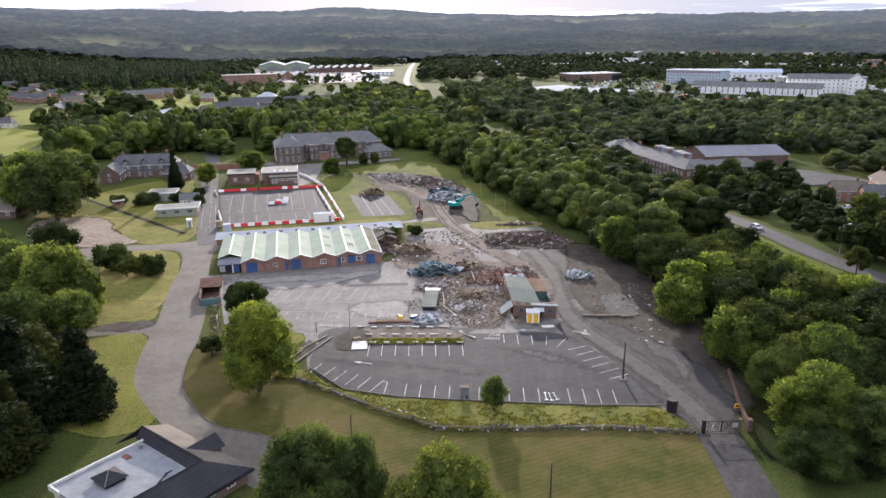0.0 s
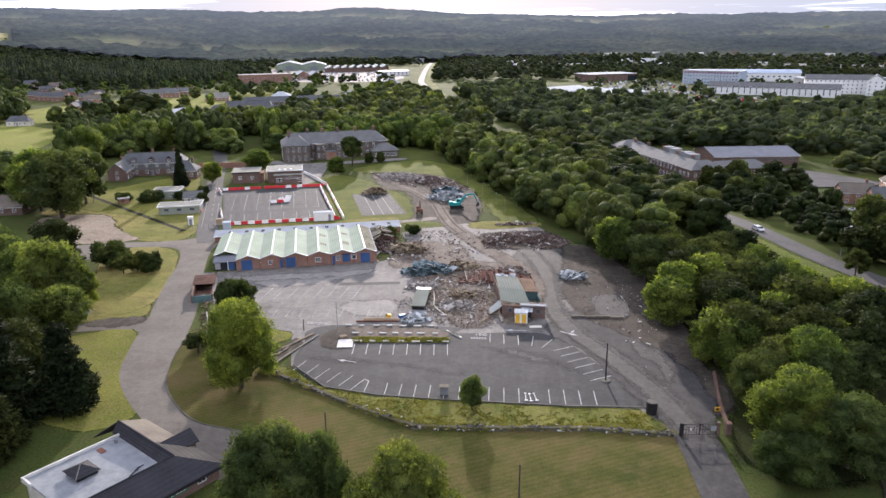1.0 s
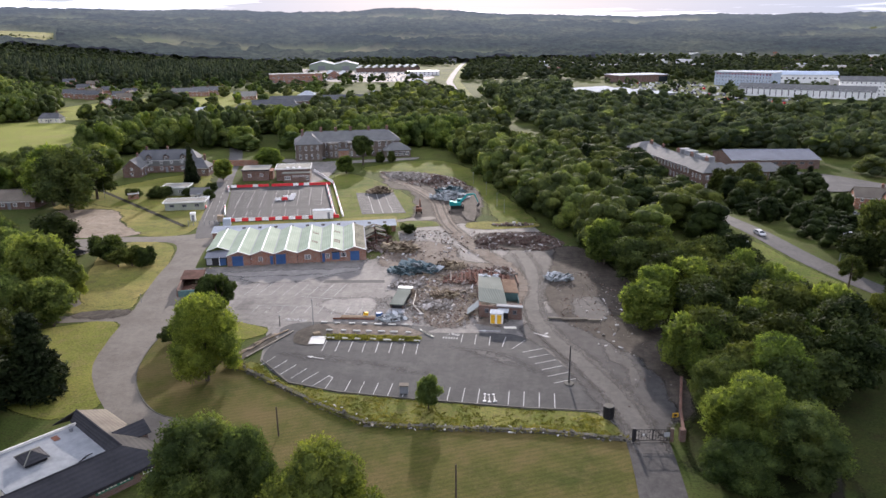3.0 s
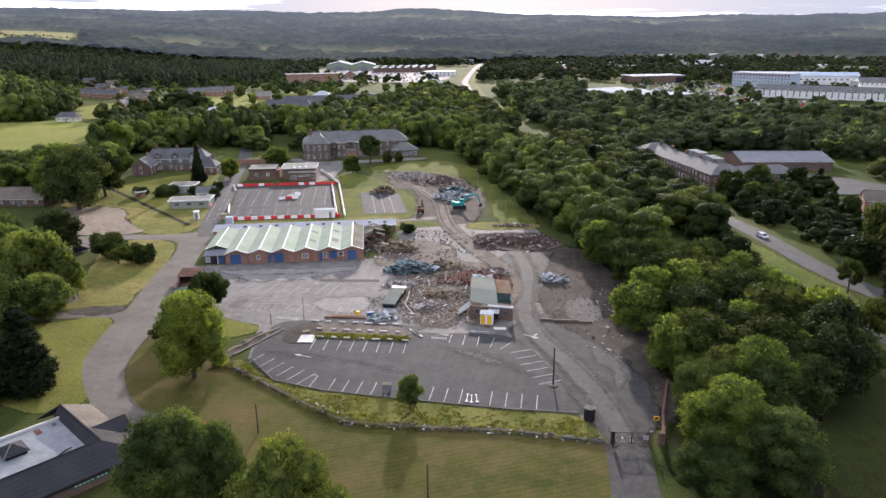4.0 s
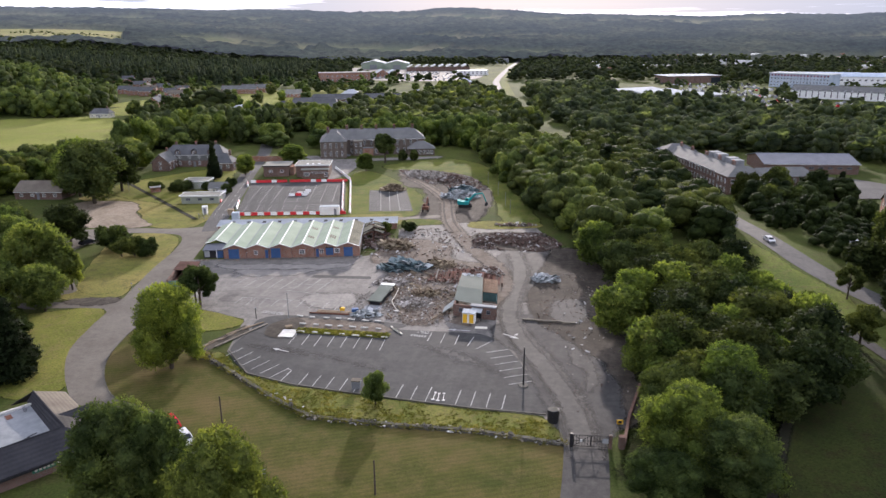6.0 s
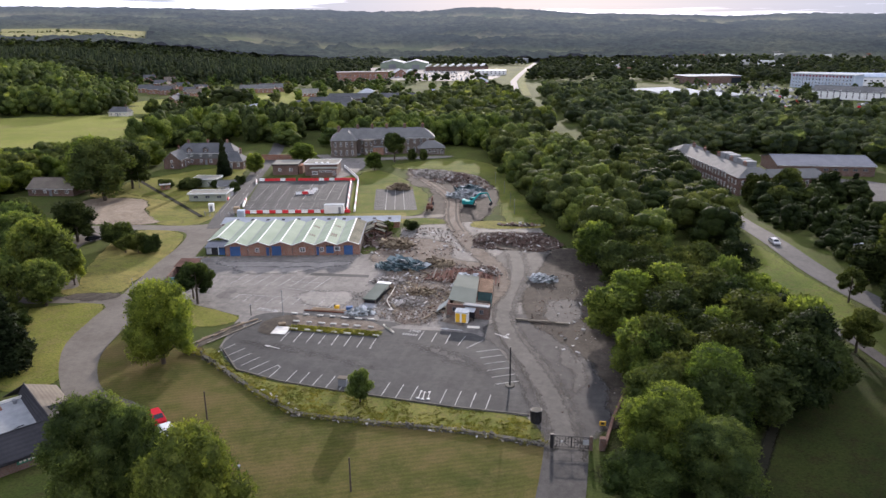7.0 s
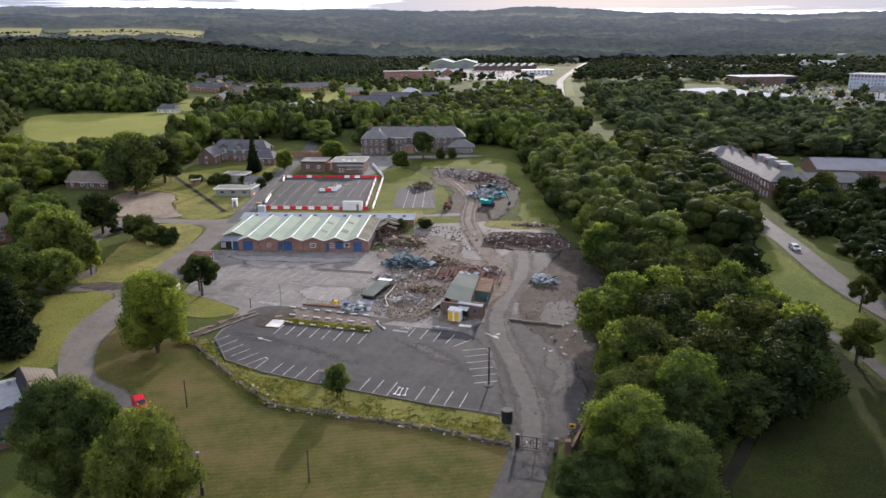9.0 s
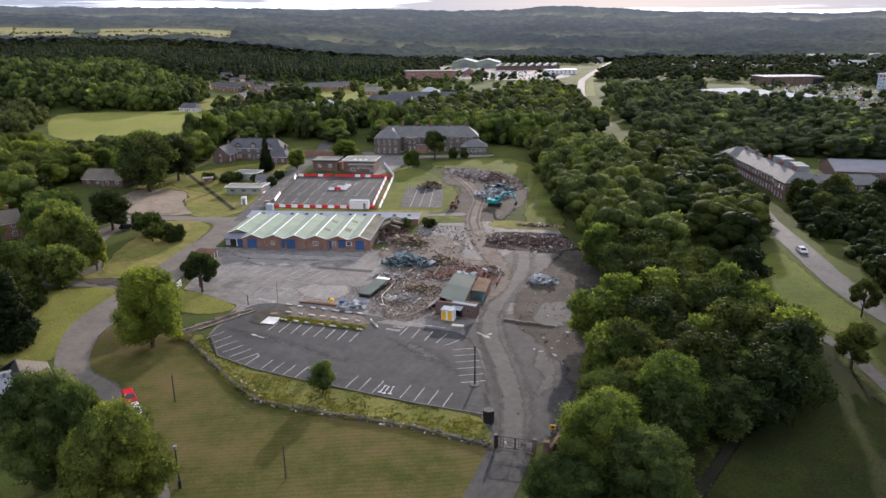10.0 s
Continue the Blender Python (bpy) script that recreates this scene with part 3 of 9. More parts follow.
def ribbon(name, pts, width, z, mat, label, category, steps=6, smooth=True, fade=False):
    """A road that follows the land along a line."""
    c = curve_through(pts, steps) if smooth else list(pts)
    bm = bmesh.new()
    lay = bm.verts.layers.float.new("fade")
    rows = []
    for i, p in enumerate(c):
        a, b = Vector(c[max(i - 1, 0)]), Vector(c[min(i + 1, len(c) - 1)])
        d = (b - a).normalized()
        s = Vector((-d.y, d.x)) * (width / 2)
        rows.append([bm.verts.new((p[0] + k * s.x, p[1] + k * s.y, height(p[0] + k * s.x, p[1] + k * s.y) + z)) for k in (-1, 0, 1)])
        if fade:
            for v, k in zip(rows[-1], (0.0, 1.0, 0.0)):
                v[lay] = k
    for r0, r1 in zip(rows, rows[1:]):
        for k in (0, 1):
            bm.faces.new((r0[k], r1[k], r1[k + 1], r0[k + 1]))
    bmesh.ops.recalc_face_normals(bm, faces=bm.faces[:])
    ob = mesh_object(name, bm, soft(mat) if fade else mat)
    return tagged(ob, label, category, kind="structure")


SITE = (-54.6, 163.4, 13.2)     # corner of the workshop's front and the turn of the site's grid


def site(u, v, z=0.0, turn=0.0):
    return pose(SITE[0], SITE[1], 0, 0, 0, SITE[2]) @ pose(u, v, z, 0, 0, turn)


def spot(u, v):
    p = site(u, v).translation
    return p.x, p.y


# ---- the ground ----
def ground_sheet():
    xs = sorted({0.0} | {s * v for s in (1, -1) for v in [*range(0, 300, 10), *range(300, 700, 25), *range(700, 2000, 75), *range(2000, 4801, 200)]})
    ys = [-900, -600, -400, -250, -150, -80, -30, *range(0, 460, 10), *range(460, 900, 25), *range(900, 2200, 75), *range(2200, 4801, 200)]
    verts = [(x, y, height(x, y)) for y in ys for x in xs]
    n = len(xs)
    faces = [(j * n + i, j * n + i + 1, (j + 1) * n + i + 1, (j + 1) * n + i) for j in range(len(ys) - 1) for i in range(n - 1)]
    me = bpy.data.meshes.new("ground")
    me.from_pydata(verts, [], faces)
    me.materials.append(M["ground"])
    me.polygons.foreach_set("use_smooth", [True] * len(faces))
    return tagged(new("ground", me), "rough green land with low hills on the horizon", "ground", kind="structure")


ground_sheet()


def polar_sheet(name, az0, az1, r0, r1, da, dr, lift, mat, label, category):
    """A sheet of land between two bearings and two distances."""
    rows = []
    r = r0
    bm = bmesh.new()
    while r <= r1 + 1:
        a, row = az0, []
        while a <= az1 + 0.01:
            x, y = r * math.sin(radians(a)), r * math.cos(radians(a))
            row.append(bm.verts.new((x, y, height(x, y) + lift)))
            a += da
        rows.append(row)
        r += dr
    for p, q in zip(rows, rows[1:]):
        for i in range(len(p) - 1):
            bm.faces.new((p[i], p[i + 1], q[i + 1], q[i]))
    bmesh.ops.recalc_face_normals(bm, faces=bm.faces[:])
    ob = mesh_object(name, bm, mat, True)
    return tagged(ob, label, category, kind="structure")


polar_sheet("hill_field", -58, -43.2, 1560, 2140, 0.5, 20, 3.0, "pasture", "sunlit pasture on the western hillside", "meadow")
polar_sheet("hill_field", -41.8, -32.4, 1540, 2060, 0.5, 20, 3.0, "pasture", "sunlit pasture on the western hillside", "meadow")

# ground cover of the site
patch("lawn", [(-28, 90.5), (-36, 93), (-42, 99), (-46, 106), (-48.3, 115), (-48.5, 126), (-44, 124), (-36, 113), (-28, 108.5), (-14.4, 98.8), (-4, 92), (8, 91.6), (22, 92), (34, 90.4), (36.4, 80), (35.5, 60), (20, 52), (4, 62), (-8, 74), (-19, 83.5)], 0.03, "lawn", "large mown lawn with faint stripes and dry patches", "lawn", ragged=0.4, fade=0.8, grow=2.0)
patch("verge", [(-28.5, 109.5), (-14.6, 99.6), (-4, 92.6), (8, 92.2), (22, 92.6), (34, 91), (33.5, 95.5), (30, 98.4), (20, 98.9), (0, 100.5), (-10, 101.7), (-19, 104.2), (-27, 111.6)], 0.09, "weeds", "strip of rank weeds between wall and car park", "grass verge", ragged=0.4, fade=0.8)
patch("yard", [spot(-8, 0.2), (-54, 150), (-47.5, 132), (-30.2, 127), (-26.5, 112), (-19, 104.4), (-10, 101.9), (0, 100.7), (20, 99.1), (31, 98.6), (33, 94), (34.2, 91.2), (39.5, 90.5), (41, 100), (37.5, 112), (35, 127), (37, 142), (36.5, 157), (32, 184), (23, 210), (-3, 210.5), spot(46, 26), spot(46, 10), spot(38, 0.2)], 0.05, "old_tarmac", "wide yard of worn dusty tarmac", "yard", smooth=False)
patch("car_park", [(-26.2, 112.5), (-19, 104.6), (-10, 102.1), (0, 100.9), (20, 99.3), (31.5, 99.2), (31.7, 102), (29.2, 108.6), (25.8, 117), (22.6, 123.2), (19, 126.6), (14, 127.4), (2, 126.8), (2, 129.6), (-20, 130.6), (-27, 127.6), (-26.4, 121)], 0.08, "tarmac", "dark resurfaced tarmac car park with white bay lines", "car park", ragged=0.15)
patch("demolition_dirt", [(-8.5, 150), (-9, 159), (-17, 170), (-16, 186), (-10, 190), (2, 187), (5.5, 174), (14, 171), (19, 160), (17, 150), (11, 137), (9, 130), (3, 128.5), (0, 133), (-3, 141)], 0.09, "dirt", "trampled brown demolition dirt strewn with crumbs of rubble", "dirt", ragged=1.0, fade=3.0)
patch("rubble_ground", [(8, 183), (26, 182), (32, 188), (26, 201), (8, 199), (6, 190)], 0.10, "mud", "dark muddy ground under brick rubble", "dirt", ragged=1.0, fade=2.5)
# Dark mud, grown wider so the trees' shadow is painted in with it.
patch("east_waste", [(41, 98), (45, 104), (44, 118), (46, 140), (42, 165), (36, 184), (31, 184), (28.5, 165), (27, 148), (29, 131), (34, 118)], 0.105, "mud", "waste strip of dark earth with tree shade painted in", "dirt", ragged=1.0, fade=2.5, grow=2.2)
patch("waste_slab", [(31, 148), (37.5, 148), (38, 136), (32, 135.5), (29.5, 140)], 0.13, "dust", "cracked pale concrete slab on waste ground", "slab", ragged=1.0, fade=2.0)
patch("waste_slab", [(34.5, 124), (38.5, 121), (40, 111), (38, 106), (36.5, 113), (34, 119)], 0.13, "dust", "cracked pale concrete patch beside the lane", "slab", ragged=1.0, fade=2.0)
patch("north_waste", [(-38, 291), (-24, 292), (-8, 285), (4, 262), (8, 240), (7, 212), (-3, 209), (-16, 211), (-15, 222), (-20, 252), (-30, 262)], 0.07, "mud", "churned demolition ground with tracks", "dirt", ragged=1.0, fade=3.0)
patch("green_strip", [(-46, 300), (-30, 318), (-14, 318), (2, 292), (13, 252), (24, 212), (15, 212), (10, 236), (4, 262), (-8, 283), (-24, 293), (-38, 293)], 0.06, "green", "strip of green grass along the woodland edge", "grass", ragged=1.0, fade=2.5, grow=2.0)
patch("cross_grass", [(-15, 204), (-3, 206), (-2, 211), (-15, 211.5)], 0.11, "green", "narrow grass strip beside the haul track", "grass", ragged=0.6, fade=1.2)
patch("cross_grass", [(6, 203), (24, 206), (24, 212), (5, 211.5)], 0.11, "dry", "narrow rough grass strip beside the haul track", "grass", ragged=0.6, fade=1.2)
ribbon("haul_track", [(13, 131), (19, 150), (17, 166), (9, 182), (2, 198), (-2, 209), (-5, 222), (-9, 240), (-20, 262), (-34, 284)], 6.5, 0.14, "dirt", "rutted haul track of pale crushed rubble", "track", fade=True)
ribbon("site_lane", [(37.4, 88), (36.6, 96), (34.6, 105), (30.0, 117), (25.4, 127), (22.5, 138), (22, 150), (22.5, 165), (20, 180)], 6.6, 0.125, "dust", "dusty grey site lane leading in from the gate", "road", fade=True)
patch("east_yard", [(18.5, 129), (24.6, 119), (28.6, 108), (31.4, 99), (35.5, 91.5), (42, 94), (44, 104), (41, 118), (34, 128), (27, 136), (22, 134)], 0.108, "lane", "dark worn tarmac beside the lane", "yard", ragged=1.0, fade=2.5)
ribbon("lane_base", [(36.6, 70), (37.2, 90), (35.8, 104), (31.4, 117), (27.0, 127), (24, 138)], 6.0, 0.11, "lane", "grey tarmac site lane", "road")
# service road past the lawn and its branches
patch("west_road", [(6, 58), (0, 68), (-9, 75.5), (-20, 84.5), (-28.3, 90.1), (-36, 92.8), (-42, 98.7), (-46.3, 106), (-48.8, 115), (-50.3, 125), (-53, 137), (-57.5, 152), (-62, 166), (-65.5, 180), (-66.5, 192), (-71, 196), (-76, 192), (-84, 189.3), (-95, 188), (-118, 181), (-140, 168), (-138, 163), (-116, 175), (-95, 182.5), (-84, 184), (-77.5, 183.5), (-73.5, 179), (-69.8, 168), (-67.3, 155), (-63, 138), (-62.3, 133), (-70, 130.5), (-77, 128.5), (-76, 125.5), (-62, 127.5), (-59, 120), (-55.5, 108), (-48, 97), (-38, 87), (-27, 78), (-16, 69), (-5, 56)], 0.057, "road", "pale worn service road curving round the lawn", "road", steps=3)
patch("drive", [(-92, 184), (-97, 166), (-88, 150), (-79, 141), (-75, 136), (-79, 133.5), (-86, 142), (-95, 152), (-104, 166), (-104, 181)], 0.05, "road", "narrow tarmac drive beside the rounded green", "road", ragged=0.3)
ribbon("house_drive", [(-119, 150), (-108, 142), (-96, 134), (-84, 127), (-76, 126)], 3.0, 0.12, "road", "narrow drive to the red brick house", "road")
patch("round_green", [(-74, 138), (-68, 137), (-66.2, 145), (-69, 158), (-73, 172), (-77, 180), (-84, 182.8), (-90, 181), (-90, 172), (-84.5, 158), (-79.5, 147)], 0.053, "dry", "rounded green of dry yellowing grass", "grass", ragged=0.5, fade=0.9, grow=1.8)
patch("west_verge", [(-64, 126), (-70, 123), (-76, 118), (-72, 106), (-62, 96), (-52, 92), (-49, 95.5), (-56.5, 107), (-60, 119)], 0.05, "sunny", "bright grass verge beside the service road", "grass", ragged=0.6, fade=1.2, grow=2.5)
patch("west_verge", [(-78, 137), (-74, 132), (-64.5, 134.2), (-66.5, 141), (-73, 139)], 0.046, "dry", "dry grass verge beside the service road", "grass", ragged=0.6, fade=1.2, grow=1.5)
patch("old_pad", [(-134, 217), (-117, 221), (-108, 213), (-103, 204), (-90.5, 191.5), (-108, 186), (-125, 196)], 0.07, "pad_earth", "cleared pad of broken pale concrete", "slab", ragged=0.8, fade=1.6)
patch("west_grass", [(-101, 205), (-89.5, 192), (-79, 192.5), (-80, 204), (-88, 228), (-97, 246), (-118, 262), (-134, 248), (-136, 222), (-117, 223), (-107, 214)], 0.05, "dry", "patchy yellow and green grass", "grass", ragged=0.8, fade=1.5, grow=2.0)
patch("back_grass", [(-92, 222), (-101, 262), (-112, 285), (-128, 268), (-138, 240), (-120, 226)], 0.067, "sunny", "green garden grass behind the hut", "grass", ragged=1.0, fade=3.0, grow=2.0)
patch("compound", [spot(-6.4, 46.8), spot(28.4, 46.4), spot(24.8, 98.4), spot(-11.8, 98.8)], 0.08, "tarmac", "fenced tarmac compound with faded bay lines", "car park", smooth=False)
patch("small_car_park", [spot(36.2, 48.6), spot(50.4, 48.0), spot(48.4, 80.2), spot(34.8, 81.4)], 0.10, "tarmac", "small tarmac car park with white bay lines", "car park", smooth=False)
patch("compound_lawn", [spot(30, 45.5), spot(54, 44), spot(54, 62), spot(50, 84), spot(38, 112), spot(27.5, 116)], 0.06, "green", "bright green lawn beside the compound", "grass", ragged=0.6, fade=1.2, grow=1.0)
patch("back_strip", [spot(-5, 31.5), spot(47, 31.5), spot(47, 44.8), spot(-5, 45.2)], 0.066, "dry", "rough grass strip between workshop and compound", "grass", smooth=False)
patch("compound_path", [spot(30, 41.0), spot(47, 40), spot(58, 42), spot(58, 38.5), spot(46, 37), spot(30, 38.2)], 0.085, "road", "narrow service path behind the workshop", "path", ragged=0.2)
ribbon("access_road", [spot(-8.5, 28), spot(-10.5, 42), spot(-13.5, 80), spot(-17, 120), spot(-20.5, 172), spot(-27, 215)], 6.2, 0.10, "asphalt", "straight tarmac access road beside the compound", "road")
patch("forecourt", [spot(18, 102), spot(26, 118), spot(30, 142), spot(48, 146), spot(64, 150), spot(62, 156), spot(20, 152), spot(6, 162), spot(0, 160), spot(10, 140), spot(14, 118)], 0.08, "old_tarmac", "worn forecourt before the old institution block", "yard", ragged=1.0, fade=2.0)
patch("lawn_green", [(-40, 120), (-31, 121.5), (-30.3, 126.8), (-45.5, 131.5), (-46.5, 127)], 0.095, "sunny", "small triangle of bright grass beside the car park", "grass", ragged=0.4, fade=0.8)
# eastern roads and fields
ribbon("east_road", [(79, 345), (79.5, 313), (83.5, 281), (85, 250), (86.5, 224), (90, 190), (96, 165), (110, 130), (128, 90)], 6.5, 0.12, "asphalt", "grey two-lane road passing the trees", "road")
ribbon("foot_path", [(-10, 400), (8, 372), (27, 352), (38, 306), (47, 266), (55, 225), (58.2, 192), (60, 179), (64, 170.5), (72.5, 158.8), (85.5, 142), (92, 120), (100, 96)], 2.6, 0.12, "lane", "narrow tarmac footpath through the trees", "path")
patch("east_grass", [(70, 180), (80, 200), (84, 196), (89, 176), (94, 156), (88, 146), (76, 160), (67, 172)], 0.09, "verge_turf", "bright grass between footpath and road", "grass", ragged=0.8, fade=1.5)
# The two dark sheets below carry tree and cloud shade as colour.
patch("wood_floor", [(42, 92), (46, 110), (47, 140), (42, 168), (58, 178), (72, 160), (86, 140), (80, 120), (66, 104), (60, 84), (50, 78), (41, 84)], 0.035, "damp", "ground under the trees with shade in its colour", "ground", ragged=1.0, fade=4.0)
patch("park_grass", [(62, 96), (70, 112), (84, 138), (90, 118), (97, 94), (84, 70), (62, 70)], 0.05, "damp", "park grass beside the stream with shade in its colour", "grass", ragged=1.0, fade=4.0)
# The ditch's shade is put into the strip's near-black colour.
ribbon("ditch", [(56, 74), (61.5, 89), (65, 99), (69.5, 111)], 2.2, 0.07, "dark_earth", "muddy ditch with its shade painted dark", "ditch", fade=True)
ribbon("main_road", [(-100, 1900), (-84, 1552), (-78, 1262), (-63, 915), (-53, 813), (-32.5, 665), (-14, 563), (-2, 498), (12, 452)], 7.5, 0.25, "main_road", "pale main road running to the hills", "road")
ribbon("main_road_verge", [(-90, 1900), (-74, 1552), (-68, 1262), (-53, 915), (-43.5, 813), (-24, 665)], 8.0, 0.18, "green", "green verge beside the main road", "grass")
patch("meadow", [(-367, 416), (-345, 440), (-302, 455), (-262, 430), (-236, 385), (-232, 330), (-262, 322), (-300, 345)], 0.15, "meadow", "sunlit green meadow ringed by woods", "meadow", ragged=1.0, fade=6.0, grow=9.0)
patch("meadow", [(-330, 500), (-300, 560), (-270, 600), (-240, 590), (-235, 520), (-275, 480)], 0.14, "meadow", "sunlit green field among houses", "meadow", ragged=1.0, fade=6.0, grow=8.0)
patch("estate_green", [(-345, 560), (-320, 640), (-262, 712), (-190, 712), (-196, 650), (-236, 610), (-276, 545), (-310, 520)], 0.13, "meadow", "sunlit lawns among estate houses", "grass", ragged=1.0, fade=5.0, grow=9.0)
patch("town_green", [(-250, 560), (-232, 640), (-205, 650), (-190, 610), (-205, 540)], 0.15, "meadow", "green lawn among low buildings", "grass", ragged=1.0, fade=4.0)
patch("estate_yard", [(-240, 900), (-110, 880), (-90, 1000), (-150, 1190), (-330, 1230), (-345, 1100)], 0.16, "old_tarmac", "pale yards and car parks of a trading estate", "yard", ragged=1.0, fade=8.0)
patch("store_car_park", [(140, 660), (185, 556), (232, 545), (262, 580), (236, 680), (215, 860), (120, 850)], -2.0, "old_tarmac", "large car park full of cars", "car park", ragged=1.0, fade=4.0)
patch("hall_car_park", [(114, 287), (132, 326), (150, 329), (168, 308), (172, 294), (146, 289)], -5.6, "asphalt", "tarmac car park beside the sports hall", "car park", ragged=0.5)
patch("bare_verge", [(-74, 129), (-66, 128), (-61, 131), (-63, 134.5), (-72, 132)], 0.11, "mud", "bare brown earth at a road mouth", "dirt", ragged=0.8, fade=1.5)
ribbon("dark_strip", [(-139, 252), (-125, 239.5), (-110, 226.3), (-95, 213), (-81, 200.5)], 2.0, 0.10, "dark_earth", "narrow dark strip across the grass", "path", fade=True)
patch("dust_and_sheen", [(-24, 142), (-14, 146), (-9, 141), (-12, 134), (-22, 136)], 0.062, "pale_stain", "pale dusty stain on worn tarmac", "stain", ragged=1.0, fade=4.0)
patch("dust_and_sheen", [(-46, 158), (-30, 160), (-22, 164), (-30, 154), (-44, 152)], 0.062, "pale_stain", "pale dusty stain on worn tarmac", "stain", ragged=1.0, fade=3.0)
# Sheen of low sun before the workshop, painted as a pale patch.
patch("dust_and_sheen", [(-52, 161), (-30, 163.5), (-20, 167), (-20, 161.5), (-34, 158), (-50, 156)], 0.0635, "pale_stain", "pale sunlit sheen painted before the workshop doors", "stain", ragged=1.0, fade=2.5)
patch("dust_and_sheen", [(6, 121), (16, 120), (24, 113), (26, 108), (20, 112), (10, 117)], 0.102, "tarmac_dust", "pale sweep of dust across the car park", "stain", ragged=1.0, fade=5.0)
patch("dust_and_sheen", [(-24, 116), (-12, 115), (2, 111), (4, 108), (-8, 111), (-22, 113)], 0.102, "tarmac_dust", "pale sweep of dust across the car park", "stain", ragged=1.0, fade=5.0)
# Darkens the worn tarmac here; tree shade is put into the patch's grey.
patch("lane_apron", [(19, 148), (30, 148), (33, 166), (33, 186), (22, 186), (15, 173)], 0.098, "dust", "grey ground beside the lane with painted tree shade", "yard", ragged=1.0, fade=3.0, grow=1.0)
ribbon("worn_crown", [(37.4, 90), (36.4, 96), (34.2, 105), (29.6, 117), (25.0, 127), (22.3, 138), (22, 150), (22.5, 165), (20, 180)], 4.6, 0.135, "lane_dust", "paler worn middle of the site lane", "road", fade=True)
for i, u in enumerate((-1.3, 1.2)):
    ribbon("wheel_rut", [(2 + u, 198), (-2 + u, 209), (-5 + u, 222), (-9 + u, 240), (-20 + u, 262), (-34 + u, 284)], 0.8, 0.15 + 0.003 * i, "mud", "wheel rut worn into the haul track", "rut", fade=True)
lk = thing("road_kerb", pose(0, 0, 0), "weathered kerb stones between lawn and service road", "kerb", kind="structure")
kl = curve_through([(-9.5, 75.6), (-20, 84.3), (-28.3, 90.2), (-36, 92.9), (-42, 98.8), (-46.3, 106), (-48.8, 115), (-49.8, 124)], 5)
for a, b in zip(kl, kl[1:]):
    d = (Vector(b) - Vector(a)).normalized() * 0.09
    part("kerb_stone", prism(bmesh.new(), [(a[0] - d.y, a[1] + d.x), (a[0] + d.y, a[1] - d.x), (b[0] + d.y, b[1] - d.x), (b[0] - d.y, b[1] + d.x)], -0.05, 0.17), "wall_stone", lk)
kb = thing("parking_kerb", pose(0, 0, 0), "low dark concrete kerb along the car park's edge", "kerb", kind="structure")
kl = [(-26.2, 112.3), (-19, 104.35), (-10, 101.85), (0, 100.65), (20, 99.05), (31.4, 98.95)]
for a, b in zip(kl, kl[1:]):
    d = (Vector(b) - Vector(a)).normalized() * 0.14
    part("kerb_stone", prism(bmesh.new(), [(a[0] - d.y, a[1] + d.x), (a[0] + d.y, a[1] - d.x), (b[0] + d.y, b[1] - d.x), (b[0] - d.y, b[1] + d.x)], -0.05, 0.24), "wall_stone", kb)
patch("dark_repair", [(-26, 155.5), (-12, 156.5), (-11.6, 154.6), (-26, 153.6)], 0.064, "tarmac", "darker strip of tarmac repair", "repair", smooth=False)

# ---- buildings ----
def chunk_mesh(spots, seed, flat=0.7, long=1.0):
    """Broken pieces: x, y, z and size of each; joined."""
    rng = np.random.default_rng(seed)
    cube = np.array([(x, y, z) for x in (-1, 1) for y in (-1, 1) for z in (-1, 1)], float) * 0.5
    quads = [[0, 1, 3, 2], [4, 6, 7, 5], [0, 4, 5, 1], [2, 3, 7, 6], [0, 2, 6, 4], [1, 5, 7, 3]]
    vs, fs = [], []
    for i, (x, y, z, s) in enumerate(spots):
        d = cube * (1 + rng.uniform(-0.35, 0.35, (8, 3))) * np.array([s * rng.uniform(0.7, 1.6) * long, s * rng.uniform(0.6, 1.1), s * flat * rng.uniform(0.5, 1.2)])
        e = Euler((rng.uniform(-0.6, 0.6), rng.uniform(-0.6, 0.6), rng.uniform(0, 6.28)))
        d = d @ np.array(e.to_matrix()).T + np.array([x, y, z])
        vs.append(d)
        fs += [[k + 8 * i for k in q] for q in quads]
    return np.concatenate(vs), fs


def array_mesh(name, verts, faces, mat, smooth=False):
    me = bpy.data.meshes.new(name)
    me.from_pydata(verts.tolist(), [], faces)
    me.materials.append(M[mat])
    me.polygons.foreach_set("use_smooth", [smooth] * len(faces))
    return me


HOUSES = []     # x, y, radius kept free of trees
WIN = {}


